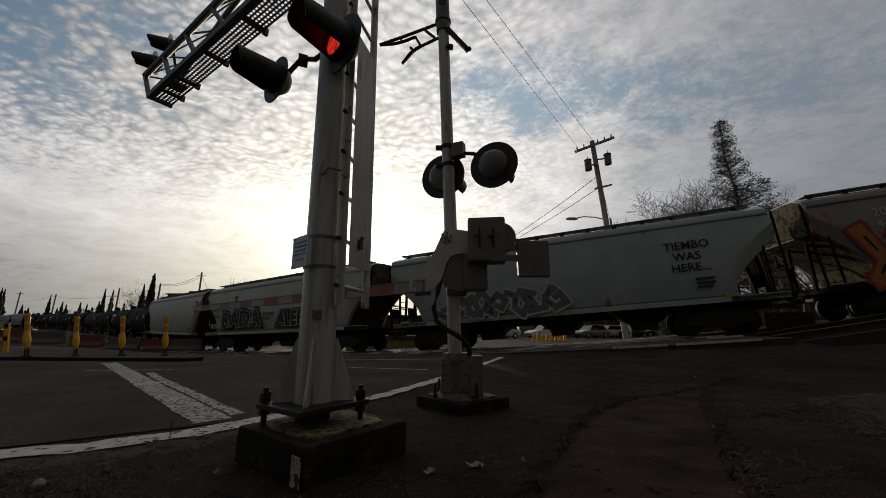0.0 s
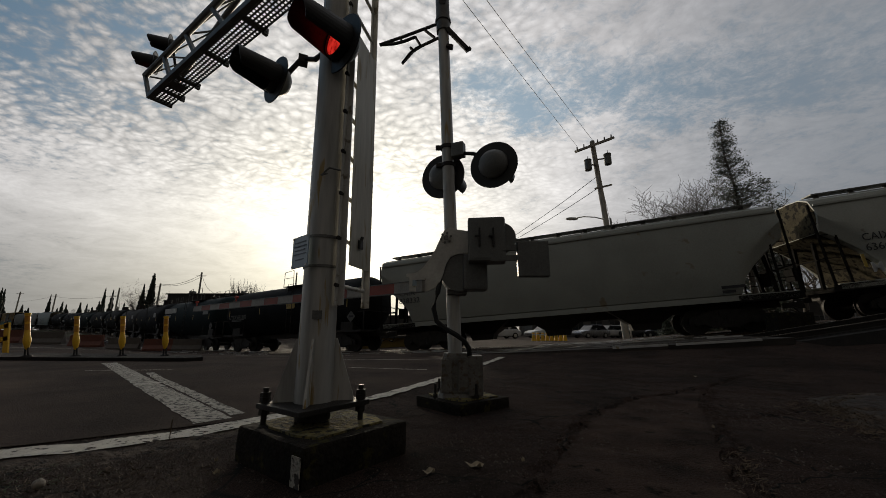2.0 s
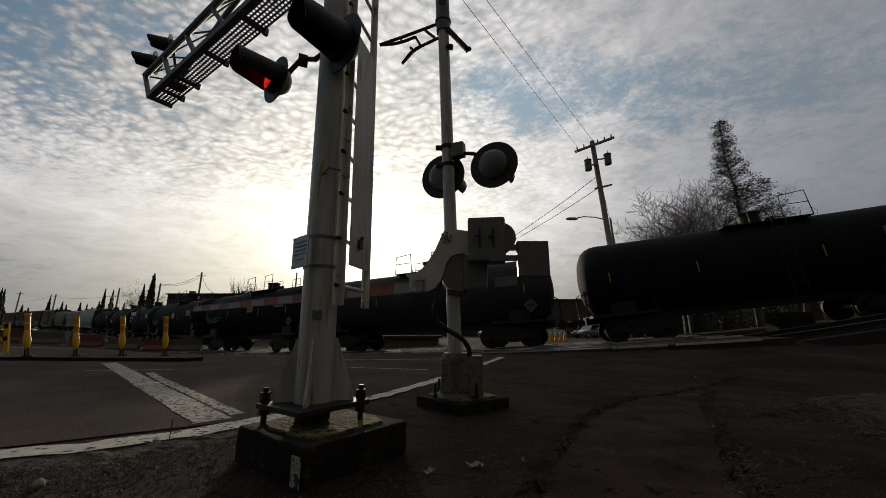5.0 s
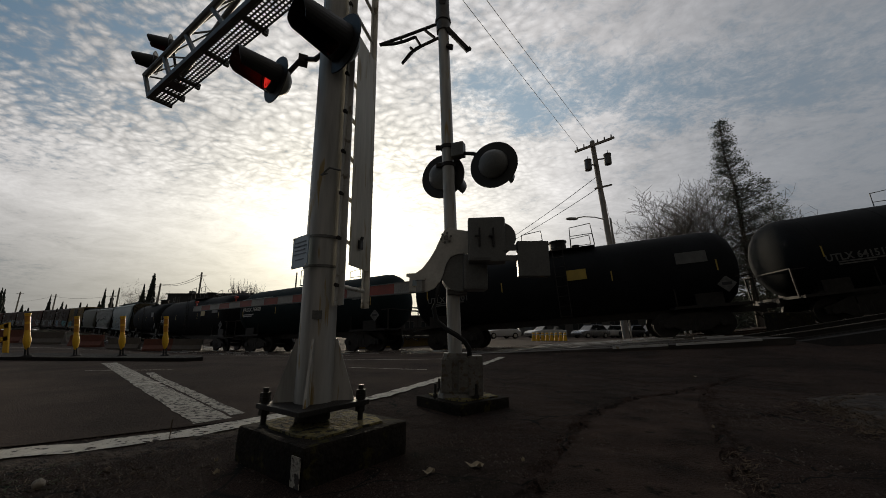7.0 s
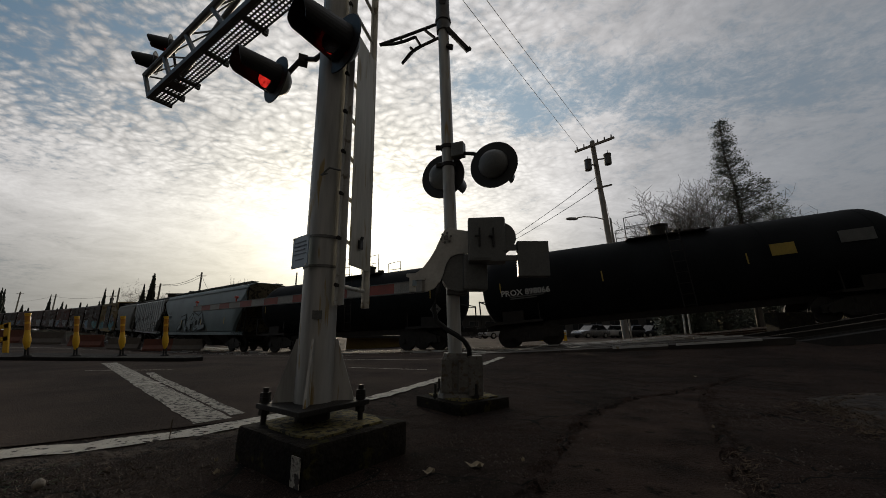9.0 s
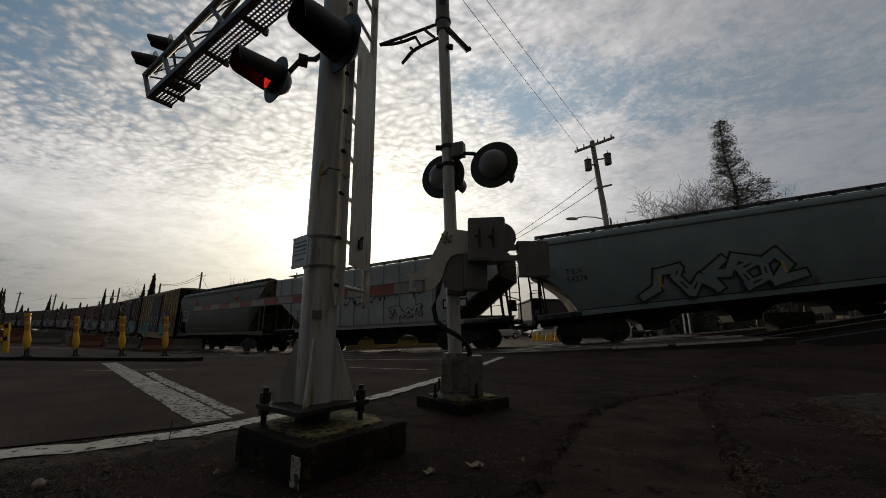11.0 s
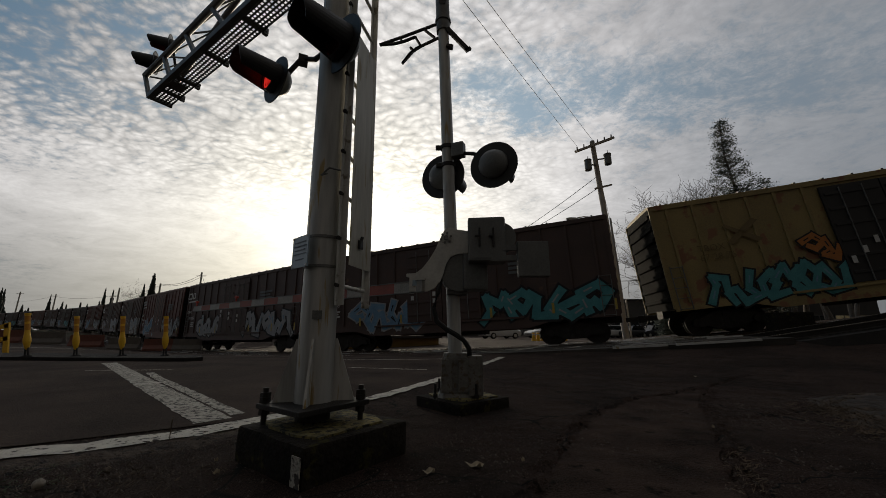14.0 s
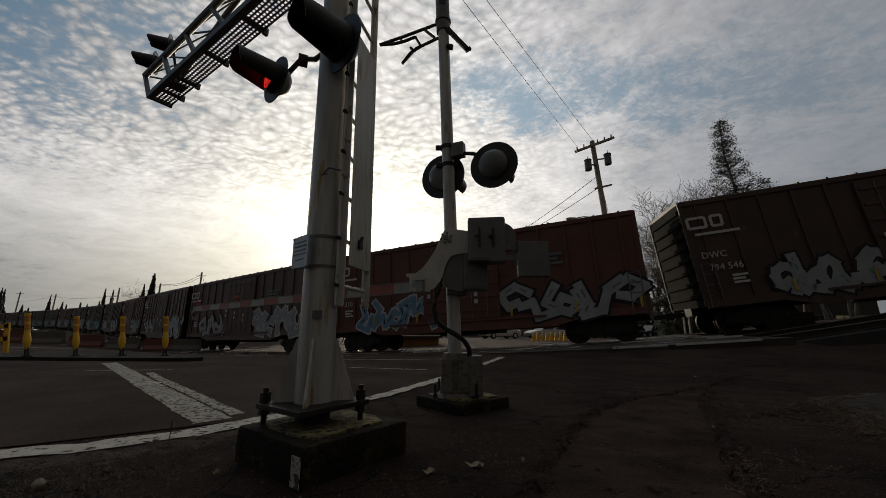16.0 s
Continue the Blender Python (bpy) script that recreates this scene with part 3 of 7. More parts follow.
def blades(name, label, n, spots, length, material, seed, lean=1.2):
    rng = random.Random(seed)
    vs, fs = [], []
    for _ in range(n):
        (x0, y0), (x1, y1), w = rng.choice(spots)
        t = rng.random()
        x, y = x0 + (x1 - x0) * t + rng.gauss(0, w), y0 + (y1 - y0) * t + rng.gauss(0, w)
        z = gz(x, y) + (0.025 if x > 2.8 else 0)
        a, l = rng.uniform(0, 6.3), length * rng.uniform(0.4, 1.3)
        k = len(vs)
        wd = 0.0026
        ox, oy = -math.sin(a) * wd, math.cos(a) * wd
        rise = rng.uniform(0.08, 0.7)
        tx, ty = x + math.cos(a) * l * lean * (1 - rise * 0.6), y + math.sin(a) * l * lean * (1 - rise * 0.6)
        vs += [(x - ox, y - oy, z), (x + ox, y + oy, z), (tx, ty, z + l * rise * 0.7), (x + ox, y + oy, z + 0.003)]
        fs += [(k, k + 1, k + 2), (k, k + 2, k + 3)]
    me = bpy.data.meshes.new(name)
    me.from_pydata(vs, [], fs)
    return tagged(part(name, me, material), label, "grass", kind="stuff")


GRIT = surface("loose_grit", (0.13, 0.10, 0.08), (0.03, 0.024, 0.019), 0.9, object_random=0.2)
STRAW = surface("dead_grass", (0.12, 0.080, 0.046), (0.045, 0.030, 0.019), 0.9)
LEAF = surface("dry_leaf", (0.40, 0.34, 0.24), (0.24, 0.19, 0.12), 0.8)
WEED = surface("green_weed", (0.05, 0.07, 0.02), (0.03, 0.04, 0.015), 0.8)
scatter("gravel", "loose grit along the road edge", 7000, [((-2.6, 2.1), (-1.3, 2.9), 0.25), ((-2.4, 1.8), (-1.2, 2.2), 0.25), ((-0.3, 2.0), (1.4, 2.8), 0.6), ((1.5, 2.0), (3.0, 4.0), 0.5), ((3.2, 3.0), (5.0, 3.4), 0.4)], 0.008, GRIT, 4)
blades("dead_grass", "flattened dead grass on a dirt patch", 5200, [((3.25, 2.95), (4.9, 4.1), 0.17), ((3.3, 3.3), (4.4, 3.9), 0.15), ((2.9, 2.5), (3.9, 3.0), 0.22)], 0.075, STRAW, 5)
blades("roadside_weeds", "short weeds along the road edge", 500, [((-2.2, 2.55), (-1.35, 3.0), 0.05), ((-2.6, 2.0), (-1.9, 1.9), 0.12)], 0.035, WEED, 6)
blades("roadside_litter", "dead stalks and litter at the verge", 500, [((-2.0, 1.75), (-1.3, 2.1), 0.16), ((1.9, 2.7), (1.4, 1.8), 0.05)], 0.05, STRAW, 8)


def fallen_leaf(x, y, s, a):
    bm = B()
    n = 9
    vs = [bm.verts.new((s * math.cos(i * 6.283 / n) * (1 if i % 2 else 0.62), 0.45 * s * math.sin(i * 6.283 / n) * (1 if i % 2 else 0.7), 0.004 + 0.012 * (i % 3))) for i in range(n)]
    c = bm.verts.new((0, 0, 0.006))
    for i in range(n):
        bm.faces.new((vs[i], vs[(i + 1) % n], c))
    ob = tagged(part("fallen_leaf", bm, LEAF), "pale dry fallen leaf on asphalt", "leaf", "fallen leaves")
    ob.matrix_basis = pose(x, y, gz(x, y) + 0.003, 0, 0, a)


for x, y, s, a in ((-0.07, 2.03, 0.045, 20), (0.17, 2.12, 0.060, -15), (-1.14, 2.02, 0.025, 40), (-1.25, 2.2, 0.015, 0), (2.0, 2.9, 0.02, 10), (3.9, 5.9, 0.05, 30), (0.44, 2.2, 0.015, 10)):
    fallen_leaf(x, y, s, a)
bm = B()
STONE = surface("pale_stone", (0.30, 0.26, 0.21), (0.16, 0.14, 0.115), 0.85, 0, 60, 12, 0.4)
bmesh.ops.create_icosphere(bm, subdivisions=2, radius=0.024)
for vv in bm.verts:
    vv.co *= 1 + 0.3 * noise.noise(vv.co * 30)
    vv.co.z *= 0.95
ob = tagged(part("stone", bm, STONE, smooth=True), "pale rounded stone on the verge", "stone")
ob.matrix_basis = pose(-1.86, 1.86, 0.02)


stalk = thing("weed_stalk", "thin dry weed stalk at the road edge", "weed")
bm = B()
tube(bm, [(-1.80, 2.60, 0.0), (-1.802, 2.60, 0.07), (-1.798, 2.598, 0.135)], 0.003, 5)
part("stem", bm, STRAW, stalk)
for z, a in ((0.05, 0.4), (0.085, 2.5), (0.11, 4.4)):
    part("twig", rod(B(), (-1.80, 2.60, z), (-1.80 + 0.02 * math.cos(a), 2.60 + 0.02 * math.sin(a), z + 0.02), 0.002, 0.001, seg=4), STRAW, stalk)


def siding_rise(s):
    return float(np.clip(0.085 * (s - 5.0), 0, 0.75))


def rail_run(off, s0, s1, name, label, material=RUST, top=0.0, rise=lambda s: 0.0):
    """One rail: foot, web and head, and its bright running band as a part."""
    rail = thing(name, label, "rail", kind="structure")
    prof = [(-0.07, -0.17), (0.07, -0.17), (0.07, -0.155), (0.012, -0.13), (0.012, -0.04), (0.036, -0.03), (0.036, -0.002), (-0.036, -0.002), (-0.036, -0.03), (-0.012, -0.04), (-0.012, -0.13), (-0.07, -0.155)]
    ss = [s0]
    while ss[-1] < s1:
        ss.append(min(ss[-1] + (1.0 if abs(ss[-1]) < 60 else 6.0), s1))
    loft_bm = B()
    loft(loft_bm, [[on_track(s, off + a, b + top + rise(s)) for a, b in prof] for s in ss])
    part("rail_body", loft_bm, material, rail)
    band = B()
    loft(band, [[on_track(s, off + a, b + top + rise(s)) for a, b in ((-0.034, -0.002), (0.034, -0.002), (0.034, 0.010), (-0.034, 0.010))] for s in ss])
    part("running_surface", band, RAIL, rail, "bright polished running surface")
    return rail


for off in (0.75, -0.75):
    rail_run(off, -520, 330, "rail", "worn steel rail of the main line")
for off in (3.3, 4.75):
    rail_run(off, -70, 120, "rail", "dull steel rail of the siding", IRON, 0.0, siding_rise)
# dark bank added to draw the band of shade below the siding rail
SHADE_BED = surface("shade_dark_bed", (0.020, 0.016, 0.013), (0.006, 0.005, 0.0045), 0.95, 0, 35, 3, 1.0)
bm = B()
loft(bm, [[on_track(s, a, siding_rise(s) * (1 if k in (1, 2) else 0.0) - 0.19 if k in (1, 2) else -0.75) for k, a in enumerate((2.3, 2.75, 5.2, 5.45))] for s in np.arange(5.35, 120, 1.0)])
tagged(part("siding_bed", bm, SHADE_BED), "dark bank in place of the shade below the siding rails", "track bed", kind="structure")

# sleepers beyond the crossing slab
TIE = surface("old_timber", (0.035, 0.028, 0.022), (0.016, 0.013, 0.011), 0.9, 0, 30, 3, 0.5)
bm = B()
box(bm, (0, 0, -0.26), (0.22, 2.6, 0.18), bevel=0.01)
track_bed = thing("sleepers", "weathered timber sleepers under the rails", "sleeper", kind="structure")
first = part("sleeper", bm, TIE, track_bed)
first.matrix_basis = Matrix.Translation(on_track(5.9)) @ Matrix.Rotation(float(np.interp(5.9, TS, TH)), 4, "Z")
for i in range(1, 70):
    s = 5.9 + 0.55 * i
    t = new("sleeper", first.data)
    t.parent = track_bed
    t.matrix_basis = Matrix.Translation(on_track(s)) @ Matrix.Rotation(float(np.interp(s, TS, TH)), 4, "Z")

# concrete crossing slabs between and beside the rails
slabs = thing("crossing_panels", "stained concrete crossing panels between the rails", "crossing", kind="structure")
PANEL = surface("panel_concrete", (0.060, 0.052, 0.045), (0.026, 0.022, 0.019), 0.55, 0, 30, 1.2, 0.35, object_random=0.4, spec=0.3)
for off, w in ((0.0, 1.34), (1.32, 0.95), (-1.32, 0.95), (2.72, 0.98), (4.03, 1.30), (5.32, 0.95)):
    for i in range(17):
        s0, s1 = -36.0 + i * 2.42, -36.0 + (i + 1) * 2.42 - 0.02
        bm = B()
        loft(bm, [[on_track(s, off + a, b) for a, b in ((-w / 2, -0.16), (w / 2, -0.16), (w / 2, -0.006), (-w / 2, -0.006))] for s in (s0, (s0 + s1) / 2, s1)])
        part("panel", bm, PANEL, slabs)
# pale steel strips added along the panel edges to stand in for sky glints
rng = random.Random(17)
for off in (5.80, 3.40, 2.20, 0.84):
    s = -30.0
    while s < 4.6:
        e = s + rng.uniform(0.5, 2.4)
        if rng.random() < 0.62:
            bm = B()
            up_ = rng.uniform(0.012, 0.036)
            loft(bm, [[on_track(q, off + a, b) for a, b in ((-0.02, -0.03), (0.02, -0.03), (0.02, up_), (-0.02, up_))] for q in (s, (s + e) / 2, min(e, 5.1))])
            part("edge_angle", bm, GALV, slabs, "pale steel strip standing in for a glint")
        s = e + rng.uniform(0.02, 0.8)


# ---- cantilever flasher mast beside the road ----
MX, MY = -0.766, 2.30
YAW = math.radians(52)


def foundation(x, y, side, h, rz, label):
    f = thing("concrete_base", label, "concrete base", at=pose(x, y, gz(x, y) - 0.02, 0, 0, math.degrees(rz)))
    bm = B()
    box(bm, (0, 0, h / 2), (side, side, h), 0, 0.02)
    bmesh.ops.subdivide_edges(bm, edges=bm.edges[:], cuts=2, use_grid_fill=True)
    for vv in bm.verts:
        vv.co += Vector((noise.noise(vv.co * 6), noise.noise(vv.co * 6 + Vector((5, 0, 0))), 0)) * 0.012
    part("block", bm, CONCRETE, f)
    bm = B()
    n = 14
    ring = []
    for i in range(n):
        t = i * 6.283 / n
        q = side * 0.40 / max(abs(math.cos(t)), abs(math.sin(t))) * (1 + 0.10 * noise.noise(Vector((i * 1.7, h * 9, side))))
        ring.append((q * math.cos(t), q * math.sin(t)))
    loft(bm, [[(a, b, z) for a, b in ring] for z in (h - 0.004, h + 0.012)])
    part("grout_pad", bm, MOSSY, f, "mossy grout pad with sunlight in its tone")
    return f


# moss colour, raised to hold the sunlight on the pad
MOSSY = surface("sunlit_mossy_grout", (0.23, 0.185, 0.065), (0.060, 0.052, 0.022), 0.95, 0, 40, 9, 0.8, (0.022, 0.020, 0.012), 0.54)
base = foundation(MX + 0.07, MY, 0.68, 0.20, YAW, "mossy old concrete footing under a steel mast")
patch = part("paint_patch", box(B(), (0, 0, 0), (0.075, 0.004, 0.13)), STOP_PAINT, base, "faded white paint daub")
patch.matrix_basis = pose(-0.351, -0.300, 0.095, 0, 0, 90)
mast = thing("signal_mast", "tall galvanised steel mast with base plate and ladder", "signal mast", at=pose(MX, MY, 0, 0, -0.8, 0))
bm = B()
rings = []
for z, r in ((0.28, 0.111), (1.5, 0.105), (3.0, 0.103), (5.6, 0.10)):
    rings.append([(r * math.cos(a), r * math.sin(a), z) for a in np.linspace(0, 2 * math.pi, 33)[:-1]])
loft(bm, rings)
part("pole", bm, POLE_STEEL, mast, "streaked galvanised steel tube", smooth=True)
for z in (1.10, 1.29):
    bm = B()
    rod(bm, (0, 0, z - 0.008), (0, 0, z + 0.008), 0.114, seg=32)
    part("strap_band", bm, GALV_DARK, mast, "thin steel strap")
bm = B()
box(bm, (0, 0, 0.285), (0.46, 0.46, 0.028), YAW, 0.004)
part("base_plate", bm, IRON, mast, "thick dark steel base plate")
bm = B()
rod(bm, (0, 0, 0.2), (0, 0, 0.285), 0.10, seg=20)
part("conduit_stub", bm, IRON, mast)
for k in range(4):
    a = YAW + math.pi / 4 + k * math.pi / 2
    d = Vector((math.cos(a), math.sin(a), 0))
    nrm = Vector((-d.y, d.x, 0))
    bm = B()
    poly = [(0.104, 0.30), (0.232, 0.30), (0.232, 0.315), (0.122, 0.66), (0.104, 0.66)]
    va = [bm.verts.new(d * r + nrm * 0.007 + Vector((0, 0, z))) for r, z in poly]
    vb = [bm.verts.new(d * r - nrm * 0.007 + Vector((0, 0, z))) for r, z in poly]
    bm.faces.new(va)
    bm.faces.new(vb[::-1])
    for i in range(5):
        bm.faces.new((va[i], vb[i], vb[(i + 1) % 5], va[(i + 1) % 5]))
    part("gusset", bm, POLE_STEEL, mast)
    p = d * 0.275
    bm = B()
    rod(bm, p + Vector((0, 0, 0.18)), p + Vector((0, 0, 0.385)), 0.016, seg=10)
    rod(bm, p + Vector((0, 0, 0.302)), p + Vector((0, 0, 0.332)), 0.030, seg=6)
    rod(bm, p + Vector((0, 0, 0.333)), p + Vector((0, 0, 0.358)), 0.029, seg=6)
    rod(bm, p + Vector((0, 0, 0.235)), p + Vector((0, 0, 0.268)), 0.030, seg=6)
    if k == 2:
        bm.free()
        continue
    part("anchor_bolt", bm, IRON, mast, "threaded anchor bolt with nuts")
bm = B()
box(bm, (0.03, -0.122, 0.92 - 0.12), (0.055, 0.006, 0.05), 0.25)
part("stencil_mark", bm, GALV_DARK, mast)
# notice plate strapped to the mast
plate = part("notice_plate", box(B(), (0, 0, 0), (0.185, 0.006, 0.20), 0, 0.0025), SIGNBLUE, mast, "pale blue notice plate with small print")
plate.matrix_basis = pose(-0.100, -0.115, 1.185, 0, 0, -40)
for i, (z, w) in enumerate(((0.06, 0.13), (0.035, 0.15), (0.01, 0.12), (-0.015, 0.15), (-0.05, 0.10))):
    part("print_line", box(B(), (0, -0.004, z), (w, 0.003, 0.007)), FAINT, plate)
for x in (-0.08, 0.08):
    for z in (-0.09, 0.09):
        part("rivet", rod(B(), (x, -0.003, z), (x, -0.008, z), 0.007), WHITE, plate)

# ladder with a locked cover plate
LA, LB = Vector((0.128, -0.05, 0)), Vector((0.213, 0.30, 0))
ldir = (LB - LA).normalized()
lnrm = Vector((ldir.y, -ldir.x, 0))
for p, nm in ((LA, "near"), (LB, "far")):
    bm = B()
    bar(bm, p + Vector((0, 0, 0.86)), p + Vector((0, 0, 5.4)), 0.012, 0.065, up=ldir)
    bar(bm, p + lnrm * 0.02 + Vector((0, 0, 0.86)), p + lnrm * 0.02 + Vector((0, 0, 5.4)), 0.04, 0.010, up=ldir)
    part("ladder_rail", bm, ALU, mast, "aluminium ladder side rail")
for i in range(15):
    z = 0.98 + 0.3 * i
    part("ladder_rung", rod(B(), LA + Vector((0, 0, z)), LB + Vector((0, 0, z)), 0.014), ALU, mast)
    bm = B()
    q = LA + Vector((0, 0, z))
    rod(bm, q - lnrm * 0.0 - ldir * 0.015, q + lnrm * 0.005 - ldir * 0.045, 0.014, seg=6)
    part("rung_bolt", bm, IRON, mast)
bm = B()
c0 = LA.lerp(LB, 0.58) + lnrm * 0.035
bar(bm, c0 + Vector((0, 0, 1.12)), c0 + Vector((0, 0, 2.88)), 0.006, 0.31, up=ldir)
part("ladder_guard", bm, GUARD, mast, "flat locked guard plate over the ladder rungs")
bm = B()
c1 = (LA + LB) / 2 + lnrm * 0.05
box(bm, c1 + Vector((0, 0, 1.28)), (0.045, 0.02, 0.06), math.atan2(ldir.y, ldir.x), 0.006)
rod(bm, c1 + Vector((0, 0, 1.30)), c1 + Vector((0.01, 0, 1.335)), 0.012)
part("padlock", bm, BLACK, mast, "black padlock")
for z in (1.72, 2.75):
    bm = B()
    tube(bm, [(0.04, -0.13, z - 0.02), (0.015, -0.165, z - 0.05), (0.06, -0.15, z + 0.01), tuple(LA + Vector((0, 0, z + 0.03)))], 0.007)
    part("ladder_bracket", bm, GALV_DARK, mast)

# cantilever over the road: truss, walkway and its far lights
AD = Vector((-0.827, 0.562, 0)).normalized()
AN = Vector((AD.y, -AD.x, 0))
arm = thing("signal_cantilever", "dark steel cantilever truss with perforated walkway", "signal gantry")


def seg_pt(a, b, t):
    return Vector(a).lerp(Vector(b), t)


C0, C1 = Vector((-1.15, 2.68, 4.92)), Vector((-5.03, 5.30, 4.92))
D0, D1 = Vector((-0.80, 2.46, 5.30)), Vector((-4.85, 5.75, 5.15))
W0, W1 = Vector((-0.612, 2.459, 4.40)), Vector((-4.682, 5.209, 4.40))
part("truss_chord", rod(B(), C0, C1, 0.045, seg=10), GALV_DARK, arm)
part("truss_chord", rod(B(), D0, D1, 0.040, seg=10), GALV_DARK, arm)
for i in range(7):
    t = i / 6
    part("truss_web", bar(B(), seg_pt(C0, C1, t), seg_pt(W0, W1, t) + AN * -0.10, 0.05, 0.05), GALV_DARK, arm)
    part("truss_web", rod(B(), seg_pt(D0, D1, t), seg_pt(C0, C1, t), 0.016, seg=6), GALV_DARK, arm)
    if i < 6:
        part("truss_web", rod(B(), seg_pt(D0, D1, t), seg_pt(C0, C1, t + 1 / 6), 0.012, seg=6), GALV_DARK, arm)
part("walkway_stringer", bar(B(), W0 - AN * 0.10, W1 - AN * 0.10, 0.06, 0.09), GALV_DARK, arm)
part("walkway_stringer", bar(B(), W0 - AN * 0.05, W1 - AN * 0.05, 0.012, 0.05), GALV_DARK, arm)
part("walkway_stringer", bar(B(), W0 + AN * 0.20, W1 + AN * 0.20, 0.012, 0.03), GALV_DARK, arm)
CUTS = (0.0, 0.22, 0.43, 0.63, 0.81, 0.92, 1.0)
for i, (t0, t1) in enumerate(zip(CUTS, CUTS[1:])):
    bm = B()
    a, b = seg_pt(W0, W1, t0 + 0.003), seg_pt(W0, W1, t1 - 0.003)
    run = (b - a).length
    for j in range(6):
        o = AN * (-0.04 + 0.048 * j)
        bar(bm, a + o, b + o, 0.022, 0.006)
    n_bar = max(4, int(run / 0.058))
    for j in range(n_bar + 1):
        p = a.lerp(b, j / n_bar)
        bar(bm, p - AN * 0.05, p + AN * 0.20, 0.020, 0.005)
    if i == 4:
        # a plain cover plate over the middle of this panel
        bar(bm, a.lerp(b, 0.30) + AN * 0.06, a.lerp(b, 0.78) + AN * 0.06, 0.19, 0.012)
    bar(bm, a - AN * 0.10, a + AN * 0.24, 0.07, 0.03)
    bar(bm, a + AN * 0.20, a + AN * 0.26, 0.05, 0.09)
    part("grating_panel", bm, GALV_DARK, arm, "perforated steel grating")
end_bar = B()
bar(end_bar, W1 - AN * 0.10, W1 + AN * 0.22, 0.05, 0.06)
part("walkway_end", end_bar, GALV_DARK, arm)
part("mast_bracket", bar(B(), (MX, MY, 5.25), tuple(D0), 0.12, 0.10), GALV_DARK, arm)
part("mast_bracket", bar(B(), (MX, MY, 4.90), tuple(C0), 0.10, 0.10), GALV_DARK, arm)
part("mast_bracket", bar(B(), (MX, MY, 4.40), tuple(W0), 0.10, 0.08), GALV_DARK, arm)


# ---- flashing lights ----
def flasher(name, at, aim, d, label, group, parent=None, hood=True):
    """A lamp head facing along -y before it is turned: round background, housing, hood and turning lens."""
    f = thing(name, label, "signal light", group)
    f.matrix_basis = Matrix.Translation(at) @ Matrix.Rotation(aim, 4, "Z")
    r = d / 2
    bm = B()
    n = 40
    for y0, y1, ra, rb in ((0.0, 0.008, r, r),):
        loft(bm, [[(ra * math.cos(a), y, ra * math.sin(a)) for a in np.linspace(0, 2 * math.pi, n + 1)[:-1]] for y in (y0, y1)])
    part("background_disc", bm, BLACK, f, "round matt black background")
    bm = B()
    rr = ((0.009, r * 0.60), (0.03, r * 0.62), (0.065, r * 0.56), (0.098, r * 0.38), (0.11, r * 0.15))
    loft(bm, [[(q * math.cos(a), y, q * math.sin(a)) for a in np.linspace(0, 2 * math.pi, 29)[:-1]] for y, q in rr])
    part("housing", bm, GREYBOX, f, "domed grey housing", smooth=True)
    lr = r * 0.53
    bm = B()
    loft(bm, [[(q * math.cos(a), y, q * math.sin(a)) for a in np.linspace(0, 2 * math.pi, 29)[:-1]] for y, q in ((-0.004, lr * 1.12), (-0.056, lr * 1.12), (-0.056, lr * 1.02), (-0.004, lr * 1.02))])
    part("lens_ring", bm, BLACK, f)
    if hood:
        bm = B()
        arc = np.linspace(math.radians(-48), math.radians(228), 26)
        hl = d * 0.84
        for k in range(25):
            # the hood is cut back towards its open underside
            pts = []
            for a in (arc[k], arc[k + 1]):
                cut = hl * 0.97 if math.sin(a) > 0 else hl * (0.97 + 0.14 * math.sin(a))
                pts.append((a, cut))
            (a0, c0_), (a1, c1_) = pts
            q = lr * 1.24

            def at(a, y, r):
                k = 1 - 0.26 * (-y) / hl
                return (r * k * math.cos(a), y, r * k * math.sin(a) + 0.10 * r * (-y) / hl)

            ends = ((a0, -0.002), (a1, -0.002), (a1, -c1_), (a0, -c0_))
            o = [bm.verts.new(at(a, y, q)) for a, y in ends]
            i = [bm.verts.new(at(a, y, q - 0.006)) for a, y in ends]
            bm.faces.new(o)
            bm.faces.new(i[::-1])
            bm.faces.new((o[3], o[2], i[2], i[3]))
        bmesh.ops.remove_doubles(bm, verts=bm.verts, dist=1e-5)
        part("hood", bm, BLACK, f, "long black visor hood")
    lens = new("lens")
    lens.empty_display_size = 0.05
    lens.parent = f
    lens["label"] = "turning lens, one face lit red"
    for y, mat_, nm in ((-0.006, LENS_ON, "lit_face"), (0.006, LENS_OFF, "dull_face")):
        bm = B()
        s = -1 if y < 0 else 1
        loft(bm, [[(q * math.cos(a), yy * s, q * math.sin(a)) for a in np.linspace(0, 2 * math.pi, 29)[:-1]] for yy, q in ((0.001, lr), (0.008, lr * 0.98), (0.016, lr * 0.7), (0.02, lr * 0.3))])
        part(nm, bm, mat_, lens, smooth=True)
    lens.matrix_basis = Matrix.Translation((0, -0.035, 0))
    return f, lens


AIM = math.radians(40)
BACK_AIM = math.atan2(0.41, 0.91)
light_r, lens_r = flasher("flashing_light", (-0.705, 2.13, 2.655), -AIM, 0.42, "round black crossing light with red lens on the mast", "crossing lights")
light_l, lens_l = flasher("flashing_light", (-1.285, 2.41, 2.585), -AIM, 0.365, "round black crossing light with red lens on the mast", "crossing lights")
light_c, lens_c = flasher("flashing_light", (0.52, 3.42, 2.37), math.pi - BACK_AIM, 0.50, "round black crossing light seen from behind", "crossing lights")
